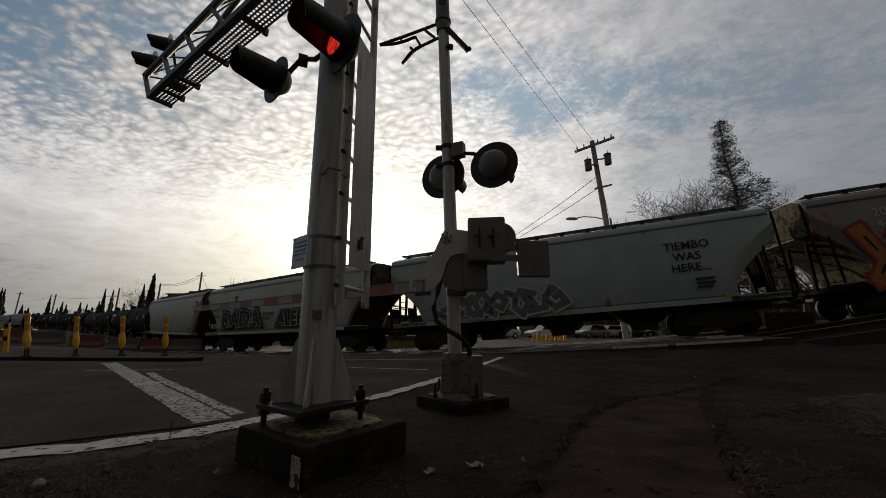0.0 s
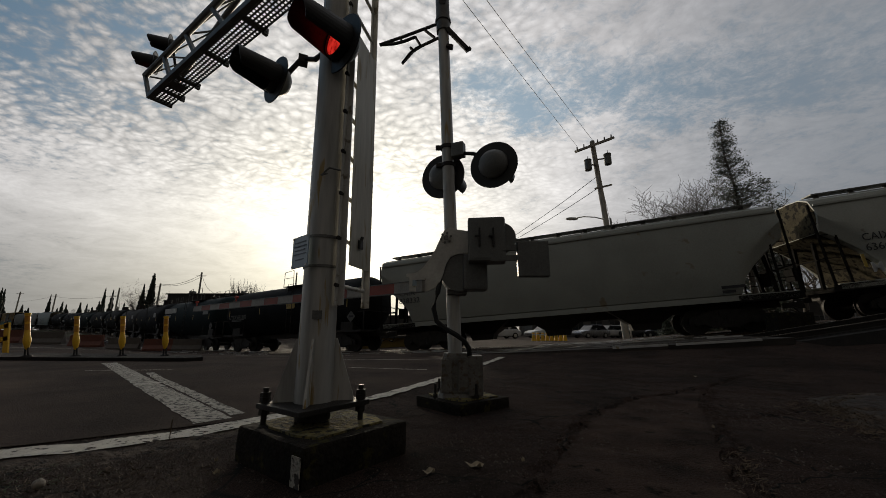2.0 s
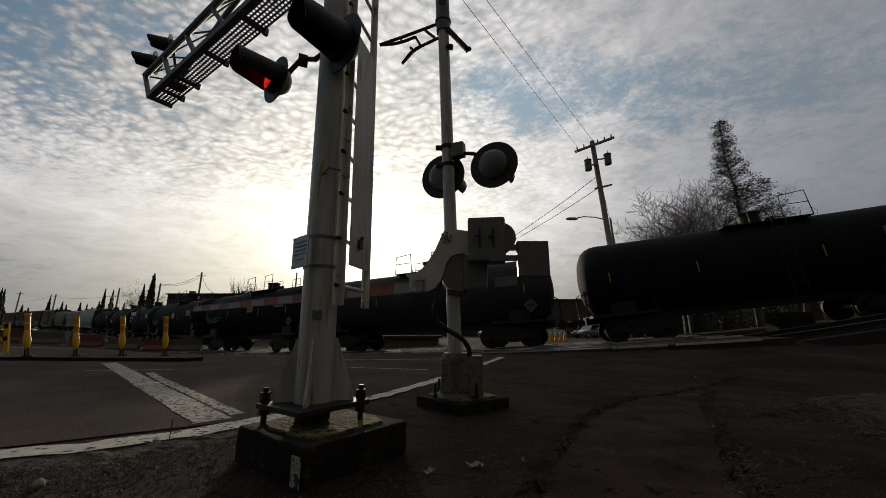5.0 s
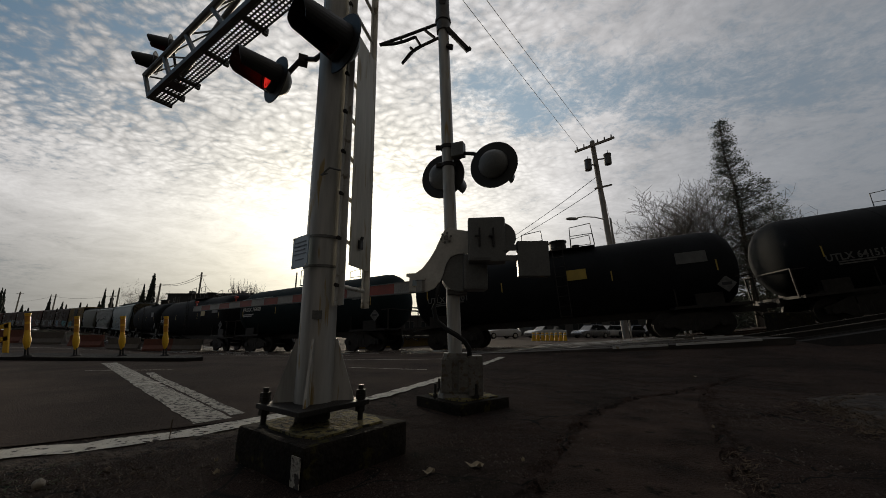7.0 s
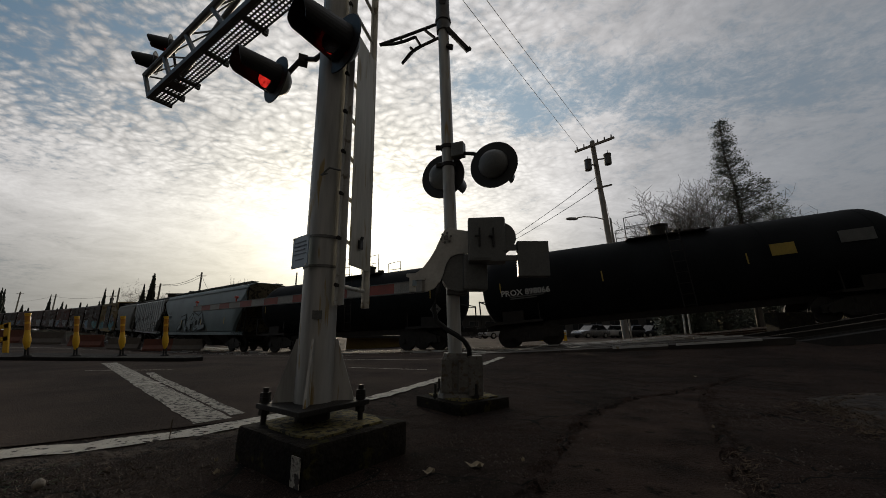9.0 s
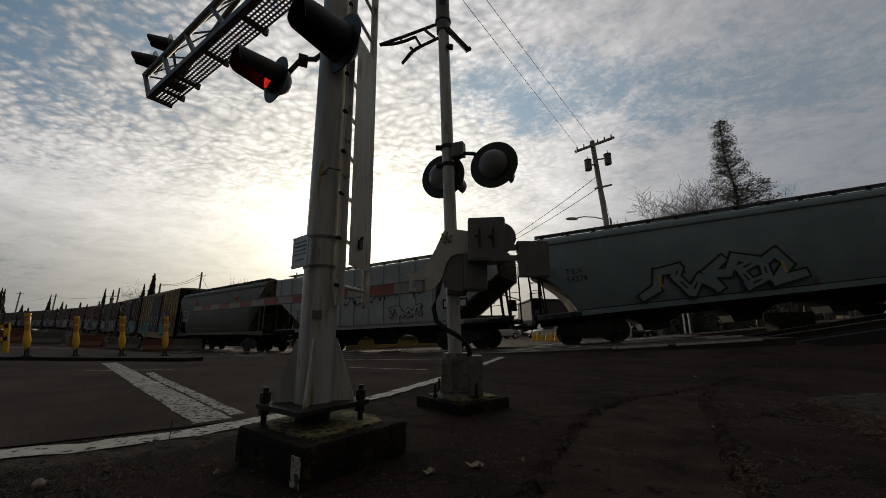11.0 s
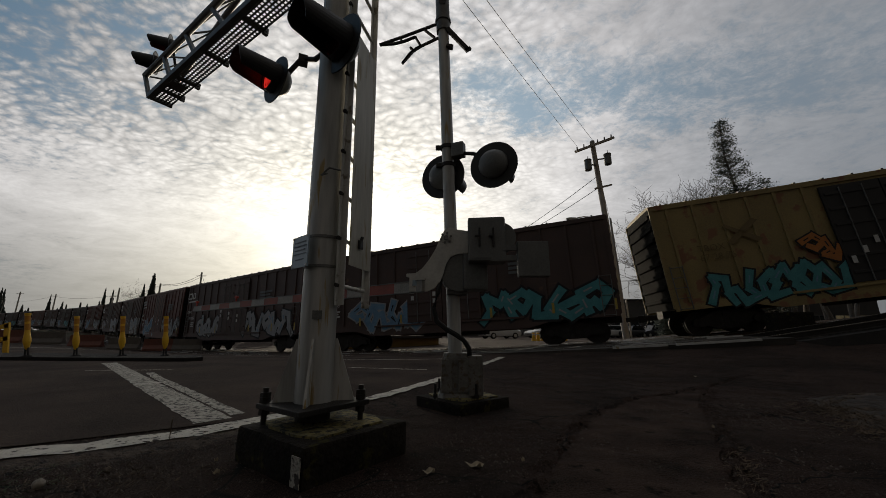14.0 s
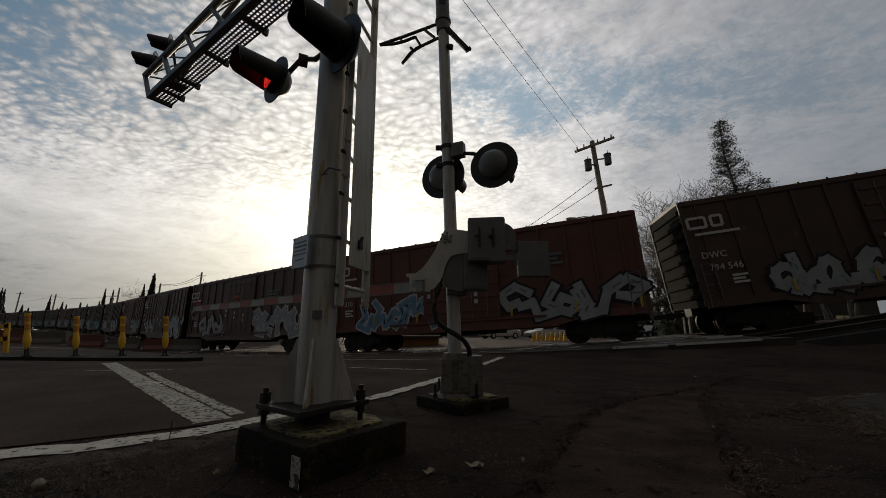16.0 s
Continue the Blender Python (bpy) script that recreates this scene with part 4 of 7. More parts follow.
light_d, lens_d = flasher("flashing_light", (0.0, 3.86, 2.44), math.pi - BACK_AIM, 0.53, "round black crossing light seen from behind", "crossing lights")
light_e, lens_e = flasher("flashing_light", (-5.18, 5.60, 5.42), math.radians(-64), 0.40, "small black crossing light on the cantilever end", "crossing lights")
light_f, lens_f = flasher("flashing_light", (-4.97, 5.60, 5.78), math.radians(-64), 0.40, "small black crossing light on the cantilever end", "crossing lights")
bm = B()
tube(bm, [(MX, MY - 0.1, 2.72), (-0.98, 2.38, 2.74), (-1.12, 2.45, 2.80), (-1.22, 2.49, 2.72), (-1.26, 2.47, 2.60)], 0.020, 8)
tube(bm, [(MX, MY - 0.1, 2.72), (-0.70, 2.24, 2.68)], 0.025, 8)
box(bm, (-1.10, 2.44, 2.78), (0.07, 0.07, 0.07), 0.4, 0.01)
part("light_crossarm", bm, IRON, mast).matrix_parent_inverse = mast.matrix_basis.inverted()
bm = B()
tube(bm, [tuple(C1), (-5.20, 5.60, 5.40)], 0.022, 8)
tube(bm, [tuple(D1), (-4.90, 5.60, 5.68)], 0.022, 8)
part("light_crossarm", bm, IRON, arm)

# ---- gate mast with its mechanism ----
GX, GY = 0.135, 3.75
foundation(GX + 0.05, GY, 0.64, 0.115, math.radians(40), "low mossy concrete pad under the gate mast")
gate = thing("gate_mast", "crossing gate mast with grey mechanism and counterweight", "crossing gate")
LEAN = Vector((-0.0302, 0, 1))
# cast metal lowered to a grey that holds the base's shade
CAST = surface("shade_toned_cast_aluminium", (0.20, 0.19, 0.17), (0.10, 0.095, 0.085), 0.6, 0.1, 40, 9, 0.15, (0.10, 0.08, 0.055), 0.58)


def up_mast(z):
    return Vector((GX, GY, 0)) + LEAN * z


bm = B()
rod(bm, up_mast(0.1), up_mast(4.45), 0.070, 0.066, seg=24)
part("pole", bm, POLE_STEEL, gate, "slender pale aluminium tube", smooth=True)
bm = B()
rod(bm, up_mast(4.30), up_mast(4.95), 0.085, seg=20)
part("cap", bm, GALV_DARK, gate, smooth=True)
part("cap_band", rod(B(), up_mast(4.44), up_mast(4.47), 0.098, seg=20), GALV_DARK, gate)
part("cap_hole", rod(B(), up_mast(4.68) + Vector((0, -0.07, 0)), up_mast(4.68) + Vector((0, -0.09, 0)), 0.045, seg=16), BLACK, gate)
bm = B()
loft(bm, [[(GX + sx * w, GY + sy * w, z) for sx, sy in ((-1, -0.75), (-0.75, -1), (0.75, -1), (1, -0.75), (1, 0.75), (0.75, 1), (-0.75, 1), (-1, 0.75))] for z, w in ((0.10, 0.185), (0.14, 0.165), (0.46, 0.135), (0.50, 0.125))])
part("junction_base", bm, CAST, gate, "flared cast aluminium junction base")
for x, y, rz in ((0.06, -0.172, 0.0), (-0.10, -0.168, 0.0)):
    bm = B()
    box(bm, (GX + x, GY + y, 0.30), (0.10, 0.02, 0.30), 0, 0.006)
    part("base_cover", bm, CAST, gate)
bm = B()
box(bm, (GX + 0.17, GY - 0.10, 0.30), (0.14, 0.20, 0.36), 0, 0.012)
part("base_cover", bm, CAST, gate)
for a in range(4):
    ang = math.radians(40 + 90 * a)
    p = Vector((GX + 0.27 * math.cos(ang), GY + 0.27 * math.sin(ang), 0.1))
    part("anchor_bolt", rod(rod(B(), p, p + Vector((0, 0, 0.13)), 0.012), p + Vector((0, 0, 0.01)), p + Vector((0, 0, 0.04)), 0.022, seg=6), IRON, gate)
# crossarm of the lights and the sign bracket
bm = B()
tube(bm, [tuple(up_mast(2.62)), (0.17, 3.68, 2.64), (0.30, 3.58, 2.58), (0.42, 3.50, 2.52), (0.50, 3.45, 2.44)], 0.020, 8)
tube(bm, [tuple(up_mast(2.62)), (0.0, 3.80, 2.60), (-0.02, 3.86, 2.52)], 0.020, 8)
tube(bm, [tuple(up_mast(2.50)), (0.20, 3.66, 2.58)], 0.014, 6)
part("light_crossarm", bm, IRON, gate)
bm = B()
box(bm, (0.17, 3.66, 2.66), (0.14, 0.10, 0.16), -0.4, 0.012)
part("terminal_box", bm, GALV_DARK, gate)
for z in (2.74, 2.52):
    bm = B()
    rod(bm, up_mast(z - 0.02), up_mast(z + 0.02), 0.082, seg=20)
    box(bm, up_mast(z) + Vector((-0.09, 0, 0)), (0.09, 0.05, 0.04))
    part("clamp", bm, IRON, gate)
for pts in ([(-0.06, 4.43), (-0.24, 4.35), (-0.48, 4.242), (-0.774, 4.12)], [(-0.774, 4.12), (-0.60, 4.135), (-0.48, 4.17), (-0.34, 4.234)], [(-0.06, 4.22), (-0.27, 4.10), (-0.40, 4.00), (-0.491, 3.855)],
            [(-0.491, 3.855), (-0.42, 3.95), (-0.34, 4.06), (-0.27, 4.10)], [(-0.34, 4.234), (-0.27, 4.10)], [(-0.24, 4.35), (-0.10, 4.22)], [(-0.52, 4.21), (-0.50, 4.165)], [(-0.40, 4.08), (-0.36, 4.04)]):
    bm = B()
    for a, b in zip(pts, pts[1:]):
        bar(bm, (a[0], GY, a[1]), (b[0], GY, b[1]), 0.03, 0.022)
    part("sign_bracket", bm, IRON, gate)
bm = B()
bar(bm, (0.05, GY - 0.06, 4.30), (0.30, GY - 0.06, 3.99), 0.03, 0.055, up=(0.6, 0, 0.8))
bar(bm, (0.27, GY - 0.06, 3.98), (0.33, GY - 0.06, 4.02), 0.03, 0.04)
bar(bm, (0.04, GY - 0.06, 4.05), (0.12, GY - 0.06, 4.03), 0.05, 0.04)
part("sign_bracket", bm, IRON, gate)
# mechanism
bm = B()
box(bm, (0.43, 3.46, 1.57), (0.36, 0.26, 0.43), -0.12, 0.03)
part("mechanism_case", bm, GREYBOX, gate, "grey cast mechanism case")
for x in (0.345, 0.475):
    bm = B()
    box(bm, (x, 3.305, 1.575), (0.018, 0.03, 0.18), 0, 0.004)
    box(bm, (x - 0.02, 3.305, 1.585), (0.05, 0.03, 0.018), 0, 0.004)
    part("case_latch", bm, BLACK, gate)
bm = B()
rod(bm, (0.56, 3.55, 1.60), (0.56, 3.40, 1.60), 0.15, seg=28)
part("mechanism_drum", bm, GREYBOX, gate, smooth=True)
bm = B()
rod(bm, (0.17, 3.86, 1.28), (0.17, 3.56, 1.28), 0.19, seg=28)
box(bm, (0.32, 3.62, 1.28), (0.24, 0.22, 0.36), 0, 0.03)
part("motor_housing", bm, GREYBOX, gate, "dark rounded motor housing", smooth=False)
bm = B()
box(bm, (0.14, 3.70, 1.09), (0.20, 0.20, 0.05), 0, 0.01)
part("mast_collar", bm, GALV_DARK, gate)
# counterweight behind the pivot
bm = B()
bar(bm, (0.45, 3.34, 1.475), (0.80, 3.30, 1.475), 0.03, 0.055)
bar(bm, (0.45, 3.34, 1.375), (0.80, 3.30, 1.375), 0.03, 0.05)
part("counterweight_arm", bm, GREYBOX, gate)
bm = B()
box(bm, (0.835, 3.30, 1.36), (0.29, 0.08, 0.335), 0, 0.012)
part("counterweight", bm, GREYBOX, gate, "grey slab counterweight")
# white conversion bracket that holds the gate arm
poly = [(0.25, 1.70), (0.14, 1.715), (0.09, 1.735), (0.045, 1.735), (0.01, 1.70), (-0.02, 1.64), (-0.08, 1.50), (-0.14, 1.40), (-0.21, 1.31), (-0.27, 1.268), (-0.36, 1.262), (-0.362, 1.235),
        (-0.33, 1.225), (-0.335, 1.085), (-0.16, 1.085), (-0.09, 1.115), (-0.03, 1.18), (0.0, 1.25), (0.03, 1.36), (0.075, 1.43), (0.14, 1.462), (0.25, 1.470)]
part("arm_bracket", prism(B(), poly, 3.535, 3.575), BRACKET, gate, "white painted curved steel arm bracket")
for i in range(6):
    a = i * math.pi / 3 + 0.3
    p = (0.03 + 0.05 * math.cos(a), 3.53, 1.625 + 0.05 * math.sin(a))
    part("bracket_bolt", rod(B(), p, (p[0], 3.515, p[2]), 0.012, seg=6), GALV_DARK, gate)
part("pivot", rod(B(), (0.03, 3.535, 1.625), (0.03, 3.51, 1.625), 0.024, seg=10), GALV_DARK, gate)
part("bracket_label", box(B(), (-0.27, 3.532, 1.17), (0.06, 0.004, 0.055)), SIGNBLUE, gate)
bm = B()
tube(bm, [(-0.02, 3.6, 1.25), (-0.05, 3.52, 1.08), (-0.09, 3.50, 0.92), (-0.06, 3.50, 0.80), (0.04, 3.50, 0.72), (0.13, 3.50, 0.67), (0.20, 3.52, 0.62), (0.245, 3.55, 0.55), (0.255, 3.60, 0.47)], 0.024, 8)
part("cable_conduit", bm, RUBBER, gate, "black flexible cable conduit", smooth=True)

# gate arm down across the lane, with red and white bands and small lamps
gate_arm = thing("barrier_boom", "lowered crossing boom banded red and white", "barrier")
G0, G1 = Vector((-0.19, 3.50, 1.135)), Vector((-4.72, 6.95, 1.125))
gd = (G1 - G0)
n_band = 15
for i in range(n_band):
    a, b = G0 + gd * (i / n_band), G0 + gd * ((i + 1) / n_band)
    h = 0.105 - 0.02 * i / n_band
    part("red_band" if i % 2 else "white_band", bar(B(), a, b, 0.035, h), BOOM_RED if i % 2 else BOOM_WHITE, gate_arm, "red reflective band" if i % 2 else "white band")
part("arm_edge", bar(bar(B(), G0 + Vector((0, 0, 0.056)), G1 + Vector((0, 0, 0.046)), 0.05, 0.008), G0 - Vector((0, 0, 0.056)), G1 - Vector((0, 0, 0.046)), 0.05, 0.008), GALV_DARK, gate_arm)
for t in (0.985, 0.70):
    p = G0 + gd * t
    bm = B()
    rod(bm, p + Vector((0, 0, 0.055)), p + Vector((0, 0, 0.12)), 0.010, seg=8)
    rod(bm, p + Vector((-0.008, -0.02, 0.125)), p + Vector((0.008, 0.02, 0.125)), 0.022, seg=12)
    part("arm_lamp", bm, REDTAPE, gate_arm, "small red arm lamp")


# ---- median with delineator posts, barriers ----
bm = B()
ISLAND = surface("tarred_kerb", (0.022, 0.019, 0.017), (0.009, 0.008, 0.007), 0.95, 0, 60, 3, 0.6, spec=0.2)
isl = [(-24, 11.2), (-13.5, 9.75), (-9, 9.25), (-6.2, 9.05), (-5.95, 9.35), (-6.6, 10.3), (-9.0, 10.9), (-14, 11.5), (-24, 14.0)]
va = [bm.verts.new((x, y, gz(x, y) - 0.02)) for x, y in isl]
vb = [bm.verts.new((x * 0.985 - 0.1, y * 0.99 + 0.1, gz(x, y) + 0.09)) for x, y in isl]
bm.faces.new(vb)
for i in range(len(isl)):
    j = (i + 1) % len(isl)
    bm.faces.new((va[i], va[j], vb[j], vb[i]))
tagged(part("traffic_island", bm, ISLAND), "low dark asphalt traffic island in the road", "traffic island", kind="structure")


def delineator():
    d = thing("delineator_post", "yellow bulged plastic delineator post on black foot", "bollard", "yellow delineator posts")
    prof = [(0.20, 0.030), (0.26, 0.052), (0.40, 0.084), (0.48, 0.086), (0.62, 0.066), (0.70, 0.058), (1.15, 0.060), (1.16, 0.069), (1.20, 0.069)]
    bm = B()
    loft(bm, [[(r * math.cos(a), r * math.sin(a), z) for a in np.linspace(0, 2 * math.pi, 21)[:-1]] for z, r in prof])
    part("body", bm, YELLOW, d, smooth=True)
    part("reflective_band", rod(B(), (0, 0, 0.72), (0, 0, 0.90), 0.0605, seg=20), AMBER, d, "darker amber band")
    part("reflective_band", rod(B(), (0, 0, 0.96), (0, 0, 1.12), 0.0615, seg=20), AMBER, d, "darker amber band")
    bm = B()
    rod(bm, (0, 0, 0.0), (0, 0, 0.035), 0.12, 0.11, seg=16)
    rod(bm, (-0.045, 0, 0.03), (-0.03, 0, 0.24), 0.022, seg=8)
    rod(bm, (0.045, 0, 0.03), (0.03, 0, 0.24), 0.022, seg=8)
    part("foot", bm, RUBBER, d, "black rubber foot with two legs")
    return d


post = delineator()
spots = [(-10.62, 9.60), (-9.53, 9.76), (-8.42, 9.86), (-7.37, 9.97)]
leans = (-12.5, -10.5, -9, -7.5)
post.matrix_basis = pose(*spots[0], 0.085, 0, leans[0], 0) @ Matrix.Scale(0.93, 4)
for (x, y), a in zip(spots[1:], leans[1:]):
    copy_thing(post, pose(x, y, 0.085, 0, a, 0) @ Matrix.Scale(0.93, 4))

ORANGE = surface("faded_orange_plastic", (0.17, 0.055, 0.035), (0.11, 0.04, 0.028), 0.6, 0, 30, 4, 0.1)
PALE = surface("dirty_white_plastic", (0.13, 0.115, 0.10), (0.08, 0.07, 0.062), 0.6, 0, 30, 4, 0.1)


def barrier(x, y, rz, material, label):
    bm = B()
    prof = [(-0.30, 0), (0.30, 0), (0.30, 0.14), (0.14, 0.40), (0.11, 0.86), (-0.11, 0.86), (-0.14, 0.40), (-0.30, 0.14)]
    loft(bm, [[(l, a, b) for a, b in prof] for l in (-0.93, -0.89, 0.89, 0.93)])
    for k in (-0.45, 0.45):
        box(bm, (k, 0, 0.05), (0.3, 0.62, 0.10))
    ob = tagged(part("water_barrier", bm, material), label, "barrier", "plastic road barriers")
    ob.matrix_basis = pose(x, y, gz(x, y), 0, 0, rz)


for i, (x, y) in enumerate(((-27.4, 25.8), (-25.3, 26.5), (-23.2, 27.2), (-21.1, 27.8), (-18.9, 27.7), (-29.5, 25.1))):
    barrier(x, y, 19, ORANGE if i in (1, 3, 5) else PALE, "faded orange plastic road barrier" if i in (1, 3, 5) else "dirty white plastic road barrier")
# yellow lattice barricade at the road side
bm = B()
barr = thing("barricade", "yellow plastic barricade with round cut-outs", "barricade")
for (a, b, w, h) in (((-14.6, 11.9, 0.9), (-13.35, 11.9, 0.9), 0.05, 0.14), ((-14.6, 11.9, 0.5), (-13.35, 11.9, 0.5), 0.05, 0.14), ((-13.4, 11.9, 0.0), (-13.4, 11.9, 1.0), 0.16, 0.05), ((-13.75, 11.9, 0.0), (-13.75, 11.9, 0.9), 0.05, 0.05), ((-14.6, 11.9, 0.0), (-14.6, 11.9, 1.0), 0.16, 0.05)):
    part("rail_bar", bar(B(), (a[0] - 0.45, a[1], a[2]), (b[0] - 0.45, b[1], b[2]), w, h), YELLOW, barr)
barr.matrix_basis = Matrix.Translation((-13.9, 11.9, 0)) @ Matrix.Rotation(math.radians(-11), 4, "Y") @ Matrix.Translation((13.9, -11.9, 0))


# ---- the freight train ----
SPEED = 16.760
MESHES = {}


def shared(key, make, material, parent, label="", name="", smooth=False):
    """A part whose mesh is made once for all cars that look alike."""
    if key not in MESHES:
        ob = part(name, make(), material, parent, label, smooth)
        MESHES[key] = ob.data
        return ob
    return part(name, MESHES[key], material, parent, label)


def truck(parent, x):
    t = shared("truck_frame", truck_frame, IRON, parent, "dark cast side frames with springs", "truck")
    t.matrix_basis = Matrix.Translation((x, 0, 0))
    for wx in (-0.89, 0.89):
        w = shared("wheelset", wheelset, IRON, t, "steel wheels on an axle", "wheelset")
        w.matrix_basis = Matrix.Translation((wx, 0, 0.457))
    return t


def truck_frame():
    bm = B()
    for y in (-1.0, 1.0):
        prism(bm, [(-1.15, 0.36), (-0.66, 0.36), (-0.42, 0.22), (0.42, 0.22), (0.66, 0.36), (1.15, 0.36), (1.15, 0.60), (0.70, 0.74), (0.38, 0.86), (-0.38, 0.86), (-0.70, 0.74), (-1.15, 0.60)], y - 0.07, y + 0.07)
        for sx in (-0.2, 0.0, 0.2):
            rod(bm, (sx, y - 0.03 * (1 if y < 0 else -1), 0.30), (sx, y, 0.66), 0.075, seg=10)
        for sx in (-0.89, 0.89):
            rod(bm, (sx, y - 0.12, 0.457), (sx, y + 0.12, 0.457), 0.13, seg=12)
    box(bm, (0, 0, 0.72), (0.36, 2.2, 0.22))
    return bm


def wheelset():
    bm = B()
    rod(bm, (0, -1.0, 0), (0, 1.0, 0), 0.08, seg=10)
    for y in (-0.75, 0.75):
        s = 1 if y > 0 else -1
        rod(bm, (0, y - 0.065, 0), (0, y + 0.065, 0), 0.457, seg=28)
        rod(bm, (0, y - s * 0.065, 0), (0, y - s * 0.09, 0), 0.485, seg=28)
    return bm


def coupler():
    bm = B()
    box(bm, (0.15, 0, 0.86), (0.5, 0.16, 0.18))
    box(bm, (0.44, 0.03, 0.86), (0.2, 0.24, 0.28), 0, 0.03)
    tube(bm, [(0.1, -0.25, 0.8), (0.3, -0.28, 0.5), (0.55, -0.2, 0.62)], 0.025, 6)
    return bm


def running_gear(car, L, spread):
    for x in (-spread, spread):
        truck(car, x)
    for sgn, r in ((1, 0), (-1, 180)):
        c = shared("coupler", coupler, IRON, car, "", "coupler")
        c.matrix_basis = Matrix.Translation((sgn * (L / 2 - 0.45), 0, 0)) @ Matrix.Rotation(math.radians(r), 4, "Z")


def ladder_part(car, x, y, z0, z1, material, w=0.42, axis_="x", name="ladder"):
    bm = B()
    a = Vector((1, 0, 0)) if axis_ == "x" else Vector((0, 1, 0))
    p = Vector((x, y, 0))
    for s in (-w / 2, w / 2):
        rod(bm, p + a * s + Vector((0, 0, z0)), p + a * s + Vector((0, 0, z1)), 0.018, seg=6)
    k = int((z1 - z0) / 0.38)
    for i in range(k + 1):
        z = z0 + 0.05 + i * (z1 - z0 - 0.1) / max(k, 1)
        rod(bm, p + a * (-w / 2) + Vector((0, 0, z)), p + a * (w / 2) + Vector((0, 0, z)), 0.012, seg=6)
    return part(name, bm, material, car)


def hopper_body(L, H, zl, end_in, curved=True, bow=0.62):
    """Body of a covered hopper: rounded or flat sides, slope sheets rising to the ends."""
    bm = B()
    hl = L / 2 - 0.60
    xs = [-hl, -hl + 0.05, -hl + end_in * 0.3, -hl + end_in * 0.6, -hl + end_in * 0.85, -hl + end_in, -hl + end_in + 0.05, 0, hl - end_in - 0.05, hl - end_in, hl - end_in * 0.85, hl - end_in * 0.6, hl - end_in * 0.3, hl - 0.05, hl]
    rings = []
    for x in xs:
        t = max(0.0, 1 - (hl - abs(x)) / end_in)
        zb = zl + t ** bow * 1.85
        if curved:
            ring = [(-1.30, zb), (-1.46, zb + 0.06), (-1.56, zb + 0.5), (-1.60, max(zb + 0.6, 2.6)), (-1.58, max(zb + 0.7, 3.3)), (-1.52, H - 0.62), (-1.40, H - 0.30), (-1.0, H - 0.13), (-0.45, H - 0.09)]
        else:
            ring = [(-1.40, zb), (-1.56, zb), (-1.58, zb + 0.3), (-1.58, max(zb + 0.6, 2.6)), (-1.58, max(zb + 0.7, 3.3)), (-1.58, H - 0.36), (-1.55, H - 0.28), (-1.0, H - 0.13), (-0.45, H - 0.09)]
        ring = ring + [(-y, z) for y, z in ring[::-1]]
        rings.append([(x, y, z) for y, z in ring])
    loft(bm, rings)
    return bm


def hopper_end_sheet(L, H, zl, sgn):
    """Upright end sheet over the slope, a few millimetres proud of the body."""
    hl, zb = L / 2 - 0.60, zl + 1.85
    half = [(-1.26, zb + 0.02), (-1.50, zb + 0.5), (-1.53, zb + 0.75), (-1.47, H - 0.66), (-1.36, H - 0.34), (-0.98, H - 0.16), (-0.45, H - 0.12)]
    ring = half + [(-y, z) for y, z in half[::-1]]
    return loft(B(), [[(sgn * (hl + dx), y, z) for y, z in ring] for dx in (0.003, 0.010)])


def hopper_slope_sheet(L, zl, end_in, bow, sgn):
    """Plate under the sloping end of the body."""
    hl = L / 2 - 0.60
    rings = []
    for k in (0.0, 0.3, 0.6, 0.85, 1.0):
        z = zl + (1 - k) ** bow * 1.85
        rings.append([(sgn * (hl - end_in * k), y, z + dz) for y, dz in ((-1.28, -0.004), (1.28, -0.004), (1.28, -0.014), (-1.28, -0.014))])
    return loft(B(), rings)


def hopper_chute(x, w, zl):
    bm = B()
    return loft(bm, [[(x + a * w * k, b * yy, z) for a, b in ((-1, -1), (1, -1), (1, 1), (-1, 1))] for k, yy, z in ((1.0, 1.35, zl), (0.35, 0.5, 0.55), (0.30, 0.45, 0.30))])


def hopper_end(L, H, zl, sgn):
    """Open end frame: platform, corner posts, braces and ladder."""
    bm = B()
    x1, x0 = sgn * (L / 2 - 0.45), sgn * (L / 2 - 2.3)
    box(bm, ((x0 + x1) / 2, 0, 1.10), (abs(x1 - x0), 2.9, 0.12))
    for y in (-1.45, 1.45):
        bar(bm, (x0, y, 1.16), (x1, y, 1.16), 0.08, 0.22)
        for xx in (x1 - sgn * 0.05, x1 - sgn * 0.55):
            bar(bm, (xx, y, 1.1), (xx, y, H - 0.45), 0.06, 0.06)
        for i in range(7):
            z = 1.35 + i * 0.42
            rod(bm, (x1 - sgn * 0.05, y, z), (x1 - sgn * 0.55, y, z), 0.014, seg=6)
    for y in (-0.5, 0.5):
        bar(bm, (x1 - sgn * 0.3, y, 1.1), (x1 - sgn * 0.5, y, 3.2), 0.10, 0.10)
    box(bm, (x1 - sgn * 0.2, 0.6, 1.9), (0.25, 0.5, 0.5))
    bar(bm, (x1, -1.45, 2.2), (x1, 1.45, 2.2), 0.04, 0.04)
    return bm


def hopper_roof(L, H):
    bm = B()
    hl = L / 2 - 1.0
    for y in (-0.85, 0.85):
        bar(bm, (-hl, y, H + 0.0), (hl, y, H + 0.0), 0.50, 0.04)
        for i in range(14):
            x = -hl + 0.3 + i * (2 * hl - 0.6) / 13
            bar(bm, (x, y, H - 0.3), (x, y, H - 0.01), 0.16, 0.05)
    for i in range(6):
        x = -hl + 1.2 + i * (2 * hl - 2.4) / 5
        box(bm, (x, 0, H - 0.05), (1.6, 0.7, 0.10), 0, 0.03)
    return bm


